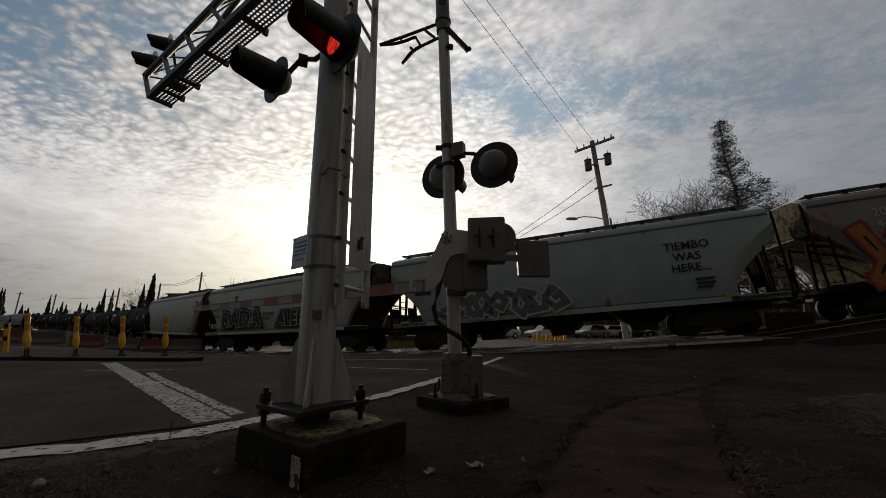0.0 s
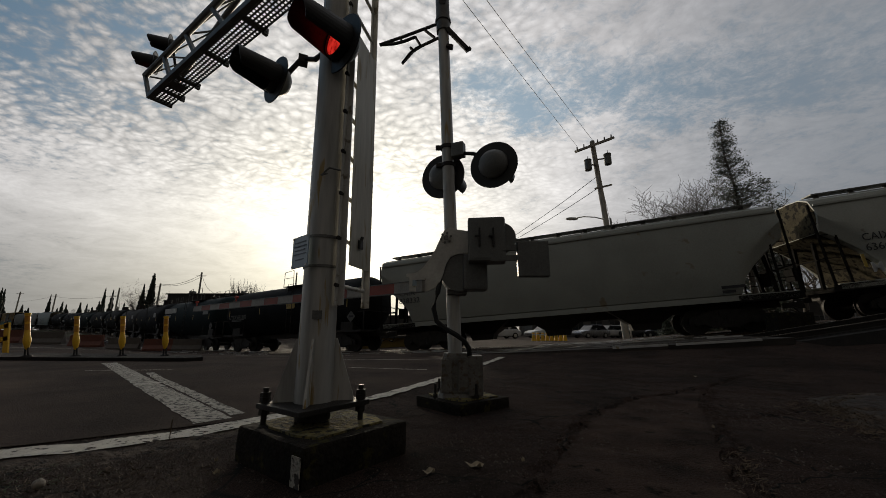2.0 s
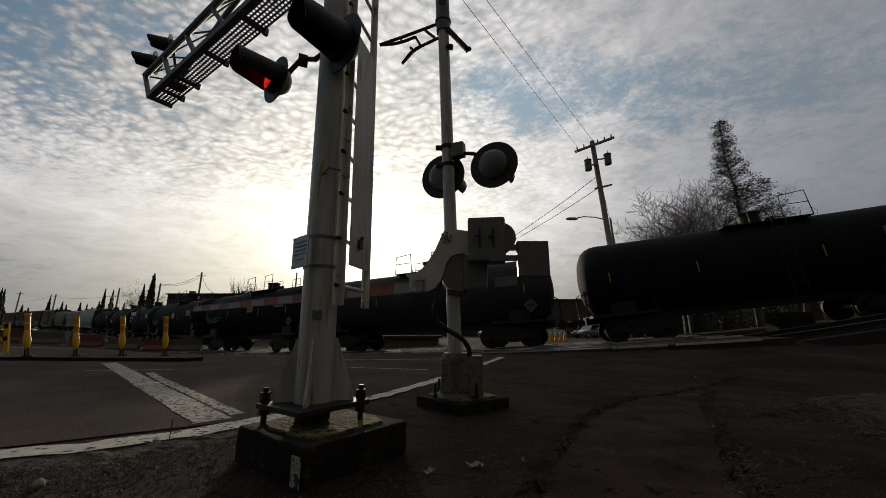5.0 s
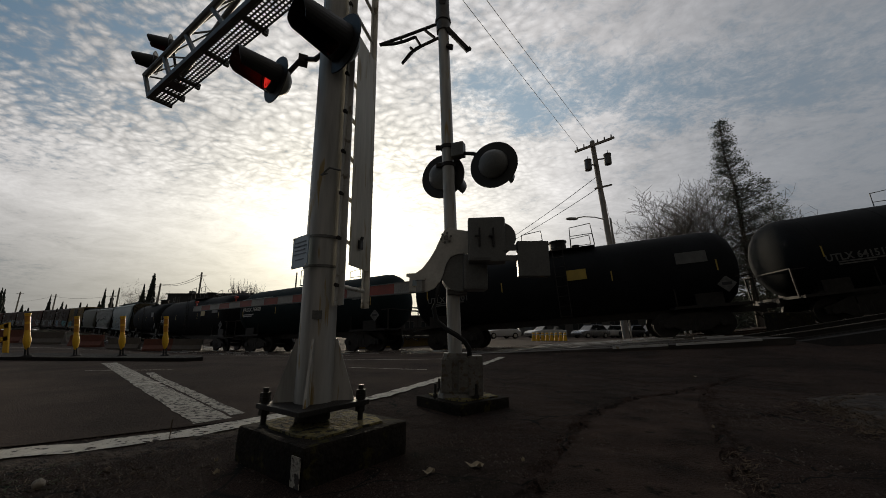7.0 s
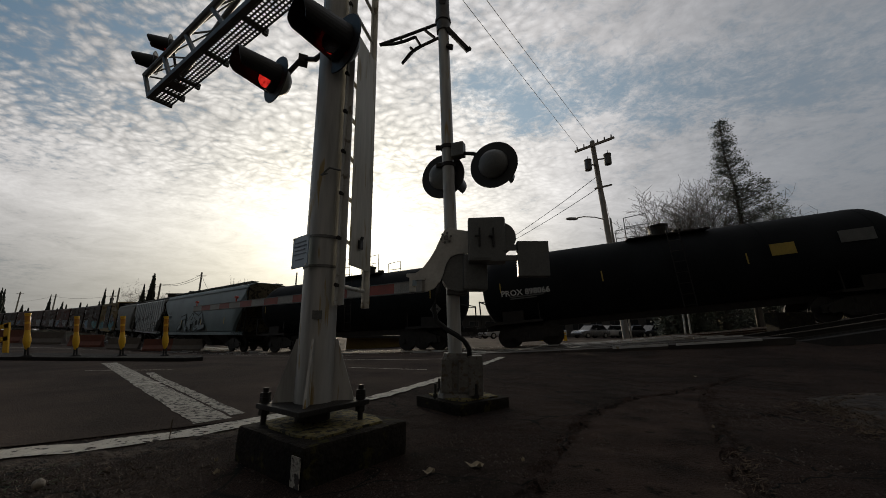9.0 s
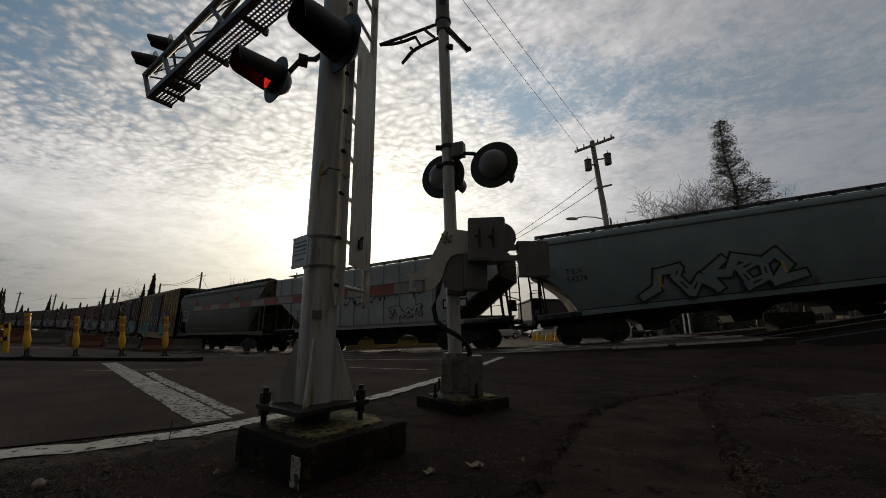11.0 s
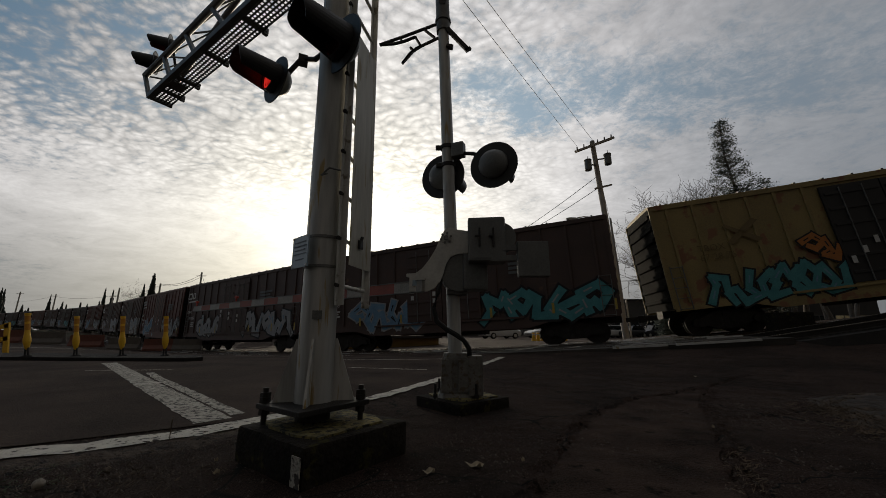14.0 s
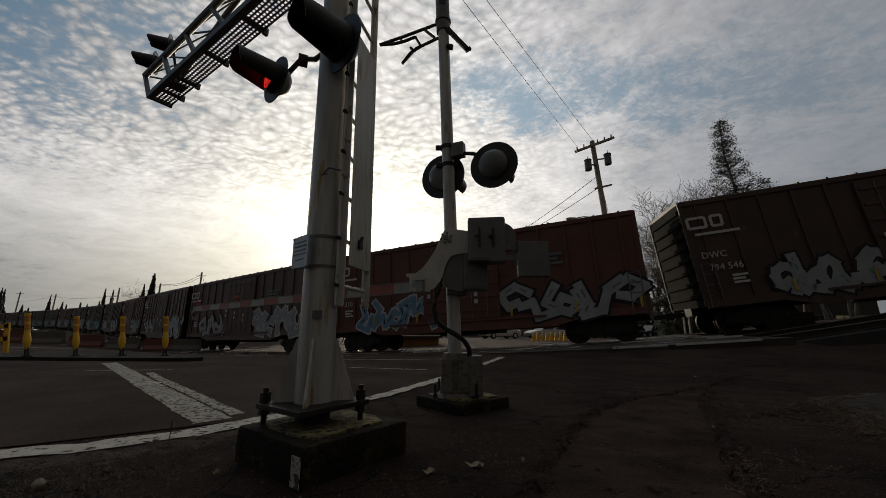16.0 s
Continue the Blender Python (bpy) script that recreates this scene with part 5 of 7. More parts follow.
def side_flat(car, name, poly_sets, material, y=-1.64, label=""):
    """Flat painted shapes on the near side: outlines in x-z, 3 mm thick."""
    bm = B()
    for poly in poly_sets:
        prism(bm, poly, y - 0.003, y)
    return part(name, bm, material, car, label)


def bars_text(car, x, z, rows, h, material, y, gap=0.6):
    """Unreadable stencil lines as plain bars."""
    bm = B()
    for i, w in enumerate(rows):
        zz = z - i * h * (1 + gap)
        prism(bm, [(x, zz), (x + w, zz), (x + w, zz + h), (x, zz + h)], y - 0.003, y)
    return tagged(part("stencil_block", bm, material, car), kind="stuff")


def quad(a, b, w, grow_):
    d = Vector((b[0] - a[0], b[1] - a[1]))
    l = max(d.length, 1e-6)
    d /= l
    n = Vector((-d.y, d.x))
    e = d * (w * 0.35 + grow_)
    k = w / 2 + grow_
    a, b = Vector(a) - e, Vector(b) + e
    return [tuple(a - n * k * 1.15), tuple(b - n * k * 0.9), tuple(b + n * k * 0.9), tuple(a + n * k * 1.15)]


# abstract spiky forms that sprayed pieces are made of: hooks, spirals and zigzags on a unit cell
FORMS = [((0.0, 0.25), (0.5, 0.0), (1.0, 0.3), (0.62, 0.62), (0.28, 0.42)),
         ((0.0, 0.95), (0.35, 0.35), (0.18, 0.0), (0.72, 0.1), (0.8, 0.7), (1.1, 1.0)),
         ((0.1, 0.0), (0.32, 0.6), (-0.05, 0.8), (0.5, 1.05), (0.72, 0.5), (1.1, 0.62)),
         ((-0.1, 0.5), (0.3, 1.0), (0.48, 0.55), (0.95, 0.92), (0.7, 0.3), (1.05, -0.05)),
         ((0.22, 0.1), (-0.05, 0.6), (0.4, 0.95), (0.85, 0.7), (0.6, 0.28), (0.35, 0.5)),
         ((-0.1, 0.0), (0.4, 0.22), (0.25, 0.72), (0.65, 1.05), (0.9, 0.55), (0.55, 0.05), (1.15, 0.12))]


def tag_shapes(rng, x, z, w, h, n, bubble=False):
    """Unreadable interlocking forms: a broad outline, a fill inside it and small accents."""
    outer, inner, cuts = [], [], []
    cw = w / n
    lean = rng.uniform(0.05, 0.22)
    last = -1
    for i in range(n):
        x0, z0 = x + i * cw, z + rng.uniform(-0.04, 0.04) * h
        sx, sz = cw * rng.uniform(0.84, 1.02), h * rng.uniform(0.86, 1.04)
        f = rng.choice([k for k in range(len(FORMS)) if k != last])
        last = f
        wid = min(cw * 0.36, h * 0.30) * (1.15 if bubble else 0.9)
        pts = []
        flip, turn = rng.random() < 0.5, rng.random() < 0.4
        for a, b in FORMS[f]:
            a, b = (1 - a if flip else a) * 1.25 - 0.1 + rng.uniform(-0.08, 0.08), (1 - b if turn else b) + rng.uniform(-0.07, 0.07)
            pts.append((x0 + a * sx + lean * b * sz, z0 + b * sz))
        if bubble:
            # rounded corners
            soft = []
            for p, q in zip(pts, pts[1:]):
                soft += [(p[0] * 0.75 + q[0] * 0.25, p[1] * 0.75 + q[1] * 0.25), (p[0] * 0.25 + q[0] * 0.75, p[1] * 0.25 + q[1] * 0.75)]
            pts = [pts[0]] + soft + [pts[-1]]
        for pa, pb in zip(pts, pts[1:]):
            outer.append(quad(pa, pb, wid, wid * 0.26))
            inner.append(quad(pa, pb, wid, 0))
        for pa, pb in list(zip(pts, pts[1:]))[:2]:
            cuts.append(quad((pa[0] * 0.75 + pb[0] * 0.25, pa[1] * 0.75 + pb[1] * 0.25), (pa[0] * 0.35 + pb[0] * 0.65, pa[1] * 0.35 + pb[1] * 0.65), wid * 0.20, 0))
    return outer, inner, cuts


def layer(parent, name, polys, material, y, label=""):
    bm = B()
    for k, poly in enumerate(polys):
        prism(bm, poly, y - 0.001 - 0.00025 * (k % 8), y)
    return tagged(part(name, bm, material, parent, label), kind="stuff")


def graffiti(car, x, z, w, h, n, outline, fill, accent, seed, y=-1.62, label="", bubble=False):
    rng = random.Random(seed)
    o, i, c = tag_shapes(rng, x, z, w, h, n, bubble)
    g = layer(car, "graffiti", o, outline, y, label or "spray-painted tag in interlocking strokes")
    layer(g, "fill", i, fill, y - 0.004)
    layer(g, "accent", c, accent, y - 0.008)
    return g


def word(car, text, x, z, size, material, y=-1.63, bold=0.0, name="lettering", squeeze=1.0):
    m = Matrix.Translation((x, y, z)) @ Matrix.Rotation(math.radians(90), 4, "X") @ Matrix.Diagonal((squeeze, 1, 1, 1))
    return lettering(text, size, material, car, m, name, 0.003, bold)


def outlined(car, text, x, z, size, squeeze, line, halo, name="graffiti"):
    """Black letters with a white edge and a dark halo."""
    g = word(car, text, x, z, size, SPRAY_K, -1.640, 0.08, name, squeeze=squeeze)
    g["label"] = "black sprayed letters with white outline"
    bm = B()
    bm.from_mesh(g.data)
    bm.verts.ensure_lookup_table()
    edges = [(e.verts[0].co.copy(), e.verts[1].co.copy()) for e in bm.edges if e.calc_length() > 1e-4
             and all(v.co.z > 0 for v in e.verts) and any(abs(f.normal.z) < 0.5 for f in e.link_faces)]
    bm.free()
    for nm, w, dz, mat_ in (("outline", line, 0.006, SPRAY_W), ("halo", halo, -0.022, SPRAY_K)):
        bm = B()
        for a, b in edges:
            d = (b - a).normalized() * w * 0.35
            bar(bm, a - d + Vector((0, 0, dz)), b + d + Vector((0, 0, dz)), w, 0.004)
        tagged(part(nm, bm, mat_, g), kind="stuff")
    return g


# near-black end steel, its darkness put in to hold back sun glare
DARK_END = surface("dark_end_steel", (0.022, 0.020, 0.018), (0.010, 0.009, 0.008), 0.95, 0, 30, 3, 0.2, spec=0.08)
# dark brown that carries the shade between hopper cars in its colour
SHADED_END = surface("shaded_end_steel", (0.14, 0.12, 0.075), (0.060, 0.050, 0.034), 0.92, 0, 22, 2.2, 0.25, (0.030, 0.026, 0.020), 0.55, spec=0.12)
SAFETY = surface("yellow_reflector", (0.50, 0.36, 0.06), (0.36, 0.26, 0.05), 0.35, glow=0.0)
LETTER = surface("white_lettering", (0.62, 0.62, 0.60), (0.45, 0.45, 0.43), 0.6)
DULL = surface("grimy_lettering", (0.15, 0.15, 0.14), (0.07, 0.07, 0.065), 0.7, 0, 40, 8, 0.0)
DARKLET = surface("dark_lettering", (0.03, 0.03, 0.035), None, 0.6)


def reflectors(car, xs, z, y, w=0.10, h=0.42):
    for x in xs:
        part("reflector", box(B(), (x, y, z), (w, 0.006, h)), SAFETY, car, "yellow reflective strip")


def hopper(L, H, paint, label, gear=IRON, ribs=0, curved=True, chutes=3, roof=None, end=None, end_in=1.55, bow=0.62):
    car = thing("hopper_car", label, "freight car", "train of freight cars")
    part("body", hopper_body(L, H, 1.28, end_in, curved, bow), paint, car, smooth=curved and not ribs)
    for i in range(ribs):
        x = (-L / 2 + 1.0) + i * (L - 2.0) / (ribs - 1)
        zb = 1.28 + max(0.0, 1 - (L / 2 - 0.6 - abs(x)) / end_in) ** bow * 1.85
        for y in (-1.60, 1.60):
            part("side_rib", box(B(), (x, y, (zb + H - 0.4) / 2), (0.09, 0.07, H - 0.4 - zb), 0, 0.008), paint, car)
    part("side_sill", bar(bar(B(), (-L / 2 + 0.6, -1.44, 1.20), (L / 2 - 0.6, -1.44, 1.20), 0.10, 0.20), (-L / 2 + 0.6, 1.44, 1.20), (L / 2 - 0.6, 1.44, 1.20), 0.10, 0.20), paint, car)
    for y in (-1.0, 1.0):
        part("eave_rail", bar(B(), (-L / 2 + 0.62, y * 1.50, H - 0.50), (L / 2 - 0.62, y * 1.50, H - 0.50), 0.10, 0.07), paint, car)
    span = L - 7.0
    for i in range(chutes):
        part("discharge_chute", hopper_chute(-span / 2 + (i + 0.5) * span / chutes, span / chutes * 0.48, 1.28), gear, car, "dark discharge chute")
    part("centre_sill", box(B(), (0, 0, 0.98), (L - 1.4, 0.55, 0.34)), gear, car)
    for s in (-1, 1):
        part("end_frame", hopper_end(L, H, 1.28, s), end or DARK_END, car, "dark end platform with ladders")
        # thin plates added over the ends, shade painted in to cut the sun's glare
        part("end_sheet", hopper_end_sheet(L, H, 1.28, s), SHADED_END, car, "end sheet with shade put into its brown")
        part("slope_sheet", hopper_slope_sheet(L, 1.28, end_in, bow, s), SHADED_END, car, "slope sheet with shade put into its brown")
    part("roof_walk", hopper_roof(L, H), roof or GALV_DARK, car, "roof running boards and hatches")
    running_gear(car, L, L / 2 - 2.7)
    return car


def tank(L, R, paint, label, dome=0, rails=True, ladder=True):
    car = thing("tank_car", label, "freight car", "train of freight cars")
    zc = 1.02 + R
    hl = L / 2 - 0.6
    bm = B()
    n = 40
    prof = [(-hl, 0.02), (-hl + 0.03, 0.35), (-hl + 0.10, 0.60), (-hl + 0.24, 0.80), (-hl + 0.42, 0.92), (-hl + 0.66, 0.985), (-hl + 0.9, 1.0)]
    prof = prof + [(-hl / 3, 1.0), (hl / 3, 1.0)] + [(-x, r) for x, r in prof[::-1]]
    loft(bm, [[(x, R * r * math.cos(a), zc + R * r * math.sin(a)) for a in np.linspace(0, 2 * math.pi, n + 1)[:-1]] for x, r in prof])
    part("tank", bm, paint, car, "glossy tank shell with domed ends", smooth=True)
    for x in np.linspace(-hl + 1.0, hl - 1.0, 5):
        bm = B()
        loft(bm, [[(x + dx, (R + dr) * math.cos(a), zc + (R + dr) * math.sin(a)) for a in np.linspace(0, 2 * math.pi, n + 1)[:-1]] for dx, dr in ((-0.05, -0.01), (-0.045, 0.008), (0.045, 0.008), (0.05, -0.01))], caps=False)
        part("weld_band", bm, paint, car)
    bm = B()
    box(bm, (0, 0, 0.92), (L - 1.2, 0.42, 0.30))
    for s in (-1, 1):
        box(bm, (s * (L / 2 - 1.9), 0, 1.05), (2.4, 2.7, 0.10))
        box(bm, (s * (hl - 1.3), 0, 1.25), (0.9, 2.3, 0.55), 0, 0.05)
        for y in (-1.3, 1.3):
            bar(bm, (s * (L / 2 - 0.55), y, 1.05), (s * (L / 2 - 0.55), y, 2.05), 0.05, 0.05)
            bar(bm, (s * (L / 2 - 3.0), y, 1.05), (s * (L / 2 - 3.0), y, 1.75), 0.04, 0.04)
            bar(bm, (s * (L / 2 - 0.55), y, 2.02), (s * (L / 2 - 1.4), y * 0.95, 2.02), 0.04, 0.04)
        bar(bm, (s * (L / 2 - 0.55), -1.3, 2.05), (s * (L / 2 - 0.55), 1.3, 2.05), 0.04, 0.04)
    part("end_sill", bm, IRON, car, "dark sill with end platforms and grab rails")
    zt = zc + R
    bm = B()
    rod(bm, (dome, 0, zt - 0.1), (dome, 0, zt + 0.42), 0.36, seg=20)
    rod(bm, (dome, 0, zt + 0.42), (dome, 0, zt + 0.48), 0.41, seg=20)
    rod(bm, (dome + 0.75, 0.1, zt - 0.1), (dome + 0.75, 0.1, zt + 0.22), 0.18, seg=14)
    part("dome", bm, IRON, car, "manway dome with valves")
    bm = B()
    box(bm, (dome, -0.75, zt - 0.12), (3.0, 0.6, 0.04))
    box(bm, (dome, 0.75, zt - 0.12), (3.0, 0.6, 0.04))
    part("walkway", bm, IRON, car)
    if rails:
        for y in (-1.02, 1.02):
            for a, b in ((dome - 1.5, dome - 0.55), (dome + 0.55, dome + 1.5)):
                bm = B()
                tube(bm, [(a, y, zt - 0.1), (a + 0.05, y, zt + 0.78), (b - 0.05, y, zt + 0.85), (b, y, zt - 0.1)], 0.022)
                rod(bm, (a + 0.03, y, zt + 0.4), (b - 0.02, y, zt + 0.4), 0.016, seg=6)
                part("handrail", bm, GALV_DARK, car, "top platform handrail")
    if ladder:
        ladder_part(car, dome, -R - 0.10, 1.0, zt - 0.1, IRON)
    running_gear(car, L, L / 2 - 2.5)
    return car


def placard(car, x, z, y, s=0.30):
    p = part("placard", prism(B(), [(x - s, z), (x, z - s), (x + s, z), (x, z + s)], y - 0.012, y), DULL, car, "dingy white diamond hazard placard")
    part("placard_print", prism(B(), [(x - s * 0.5, z - s * 0.15), (x + s * 0.5, z - s * 0.15), (x + s * 0.5, z + s * 0.2), (x - s * 0.5, z + s * 0.2)], y - 0.016, y - 0.012), DARKLET, p)


def boxcar(L, H, paint, door_paint, label, ribs=14, hood=None):
    car = thing("boxcar", label, "freight car", "train of freight cars")
    hl = L / 2 - 0.75
    bm = B()
    loft(bm, [[(x, y, z) for y, z in ((-1.42, 1.05), (-1.44, 1.05), (-1.46, H - 0.14), (-1.30, H - 0.04), (0, H), (1.30, H - 0.04), (1.46, H - 0.14), (1.44, 1.05))] for x in (-hl, hl)])
    part("body", bm, paint, car)
    for s in (-1, 1):
        bm = B()
        # end walls shaded by colour; in body paint the sun made them pale
        box(bm, (s * (hl + 0.008), 0, (1.05 + H - 0.15) / 2), (0.012, 2.86, H - 1.2))
        part("end_wall", bm, DARK_END, car, "dark steel end")
        for i in range(8):
            shared("end_rib", lambda: box(B(), (0, 0, 0), (0.09, 2.6, 0.16), 0, 0.03), DARK_END, car, "", "end_rib").matrix_basis = Matrix.Translation((s * (hl + 0.04), 0, 1.45 + i * 0.46))
        for y in (-1.475, 1.475):
            part("corner_post", box(B(), (s * (hl - 0.02), y, (1.05 + H - 0.1) / 2), (0.16, 0.05, H - 1.2)), paint, car)
    dw = 1.85
    for y in (-1.50, 1.50):
        sy = -1 if y < 0 else 1
        for i in range(ribs):
            x = -hl + 0.55 + i * (2 * hl - 1.1) / (ribs - 1)
            if abs(x) < dw + 0.1:
                continue
            shared(("rib", H, paint.name), lambda: box(B(), (0, 0, (1.25 + H - 0.3) / 2), (0.10, 0.07, H - 1.5), 0, 0.008), paint, car, "", "side_rib").matrix_basis = Matrix.Translation((x, sy * 1.475, 0))
        part("top_chord", bar(B(), (-hl, sy * 1.48, H - 0.2), (hl, sy * 1.48, H - 0.2), 0.08, 0.18), paint, car)
        part("side_sill", prism(B(), [(-hl, 1.25), (hl, 1.25), (hl, 0.98), (hl - 2.4, 0.98), (hl - 3.4, 0.72), (-hl + 3.4, 0.72), (-hl + 2.4, 0.98), (-hl, 0.98)], sy * 1.50 - 0.03, sy * 1.50 + 0.03), paint, car)
        for dx in (-dw / 2, dw / 2):
            d = part("door", box(B(), (dx, sy * 1.53, (1.25 + H - 0.4) / 2), (dw - 0.03, 0.07, H - 1.65), 0, 0.01), door_paint, car, "sliding plug door")
            for i in range(6):
                part("door_rib", box(B(), (dx, sy * 1.575, 1.6 + i * (H - 2.3) / 5), (dw - 0.2, 0.05, 0.10), 0, 0.012), door_paint, d)
            for k in (-0.35, 0.35):
                part("lock_rod", rod(B(), (dx + k, sy * 1.60, 1.25), (dx + k, sy * 1.60, H - 0.5), 0.02, seg=6), GALV_DARK, d)
        part("door_rail", bar(B(), (-2 * dw, sy * 1.55, 1.16), (2 * dw, sy * 1.55, 1.16), 0.10, 0.08), paint, car)
    bm = B()
    for i in range(16):
        x = -hl + 0.5 + i * (2 * hl - 1) / 15
        bar(bm, (x, -1.32, H - 0.025), (x, 0, H + 0.02), 0.07, 0.05)
        bar(bm, (x, 0, H + 0.02), (x, 1.32, H - 0.025), 0.07, 0.05)
    part("roof_rib", bm, GALV_DARK, car)
    part("underframe", box(box(B(), (0, 0, 0.92), (L - 1.4, 0.6, 0.30)), (0, 0, 0.75), (3.0, 1.2, 0.35)), IRON, car)
    for s in (-1, 1):
        ladder_part(car, s * (hl - 0.35), -1.55, 1.0, 2.6, GALV_DARK)
    running_gear(car, L, L / 2 - 2.55)
    return car


def car_paint(name, col, col2, rough=0.5, wear=None, at=0.66, spec=0.5):
    return surface(name, col, col2, rough, 0.05, 25, 0.7, 0.05, wear, at, spec=spec)


GREY_H = car_paint("pale_grey_car_paint", (0.42, 0.45, 0.46), (0.30, 0.33, 0.34), 0.45, (0.20, 0.17, 0.13), 0.70)
GREEN_GREY_H = car_paint("dull_grey_green_car_paint", (0.36, 0.365, 0.32), (0.27, 0.275, 0.24), 0.5, (0.24, 0.20, 0.14), 0.68)
SAGE_H = car_paint("dirty_sage_grey_car_paint", (0.46, 0.47, 0.42), (0.34, 0.35, 0.31), 0.5, (0.22, 0.19, 0.14), 0.68)
BLUEGREY_H = car_paint("blue_grey_car_paint", (0.21, 0.28, 0.29), (0.145, 0.195, 0.205), 0.5, (0.14, 0.12, 0.10), 0.70)
DARK_H = car_paint("dark_grey_car_paint", (0.105, 0.110, 0.085), (0.065, 0.068, 0.054), 0.6, (0.09, 0.065, 0.045), 0.64)
ORANGE_H = car_paint("orange_grey_car_paint", (0.28, 0.26, 0.25), (0.20, 0.19, 0.18), 0.55, (0.30, 0.10, 0.05), 0.60)
TANK_BLACK = car_paint("black_tank_paint", (0.020, 0.022, 0.024), (0.010, 0.011, 0.012), 0.8, spec=0.10)
TANK_GREEN = car_paint("greenish_black_tank_paint", (0.020, 0.032, 0.035), (0.012, 0.020, 0.022), 0.8, spec=0.10)
TANK_GREY = car_paint("sooty_grey_tank_paint", (0.07, 0.07, 0.072), (0.035, 0.035, 0.037), 0.8, spec=0.10)
BROWN_B = car_paint("oxide_brown_boxcar_paint", (0.115, 0.062, 0.047), (0.070, 0.040, 0.032), 0.6, (0.05, 0.03, 0.022), 0.66)
BROWN2_B = car_paint("dull_brown_boxcar_paint", (0.088, 0.052, 0.042), (0.052, 0.033, 0.028), 0.6, (0.12, 0.07, 0.045), 0.68)
RED_B = car_paint("rust_red_boxcar_paint", (0.15, 0.055, 0.038), (0.09, 0.036, 0.027), 0.6, (0.08, 0.03, 0.022), 0.66)
YELLOW_B = car_paint("faded_yellow_boxcar_paint", (0.33, 0.245, 0.095), (0.22, 0.165, 0.072), 0.65, (0.24, 0.115, 0.06), 0.60)
FADED_B = car_paint("faded_brown_print", (0.20, 0.14, 0.055), (0.15, 0.105, 0.045), 0.65)
DOOR_B = car_paint("black_door_paint", (0.025, 0.023, 0.022), (0.015, 0.014, 0.014), 0.6)
SPRAY_W = surface("white_spray", (0.55, 0.56, 0.56), (0.38, 0.40, 0.40), 0.7)
SPRAY_K = surface("black_spray", (0.012, 0.012, 0.014), None, 0.7)
SPRAY_GY = surface("grey_spray", (0.16, 0.17, 0.17), (0.10, 0.11, 0.11), 0.7)
SPRAY_T = surface("turquoise_spray", (0.085, 0.31, 0.32), (0.045, 0.20, 0.22), 0.7)
SPRAY_B = surface("pale_blue_spray", (0.18, 0.32, 0.45), (0.10, 0.20, 0.32), 0.7)
SPRAY_R = surface("red_spray", (0.36, 0.05, 0.03), (0.24, 0.04, 0.02), 0.7)
SPRAY_S = surface("silver_spray", (0.36, 0.37, 0.38), (0.24, 0.25, 0.26), 0.7)
SPRAY_O = surface("orange_spray", (0.50, 0.18, 0.04), None, 0.7)

# joints between cars, in metres along the train; the first lies ahead
JOINTS = [25.82, 8.32, -8.04, -24.98, -42.13, -56.24, -70.04, -83.29, -97.21, -109.97, -124.44, -138.39, -154.55, -169.32, -185.81, -200.86, -215.09, -231.45, -247.56, -263.96, -280.35, -296.74]
CARS = []


def add(car, k):
    CARS.append((car, (JOINTS[k] + JOINTS[k + 1]) / 2, JOINTS[k] - JOINTS[k + 1]))
    return car


def length(k):
    return JOINTS[k] - JOINTS[k + 1]


HH = 4.62
# 0: grey hopper with rusty red tags
c = add(hopper(length(0), HH, ORANGE_H, "grey covered hopper car with red spray tags"), 0)
graffiti(c, -7.0, 1.4, 5.0, 1.9, 4, SPRAY_R, SPRAY_O, SPRAY_K, 31)
word(c, "20W\n4453", -6.4, 3.4, 0.42, LETTER)
# 1: pale grey hopper
c = add(hopper(length(1), HH, GREY_H, "pale grey covered hopper car with graffiti"), 1)
graffiti(c, -5.2, 1.36, 5.6, 0.95, 7, SPRAY_W, SPRAY_GY, SPRAY_K, 12)
word(c, "TIEMBO\n  WAS\n HERE...", 4.1, 3.15, 0.42, SPRAY_K, bold=0.004)
bars_text(c, -6.3, 2.75, (0.55, 0.8), 0.16, DARKLET, -1.63)
bars_text(c, 4.9, 1.95, (0.6, 0.6, 0.5), 0.09, DARKLET, -1.63)
reflectors(c, (-6.9, 5.9), 1.33, -1.62, 0.45, 0.10)
# 2: white hopper lettered by spray can
c = add(hopper(length(2), HH, SAGE_H, "dirty sage-grey covered hopper car with black graffiti"), 2)
outlined(c, "RADA", -5.55, 1.62, 1.36, 1.22, 0.038, 0.26)
outlined(c, "ALERGIES", 0.6, 1.56, 1.08, 1.04, 0.032, 0.20)
word(c, "MONIC", -6.95, 1.55, 0.46, SPRAY_W, bold=0.012)
word(c, "CAIX\n636653", -6.9, 2.62, 0.36, DARKLET)
bars_text(c, -0.9, 2.2, (1.1, 0.7), 0.16, SPRAY_GY, -1.63)
reflectors(c, (-7.1, -4.7, -1.9, 0.45, 3.2), 1.95, -1.66, 0.10, 0.45)
# 3: grey-green hopper, clean
c = add(hopper(length(3), HH, GREEN_GREY_H, "dull grey-green covered hopper car, nearly bare side"), 3)
word(c, "CAIX\n838332", -7.0, 2.55, 0.36, DARKLET)
bars_text(c, 5.8, 1.55, (0.7, 0.4), 0.10, DARKLET, -1.63)
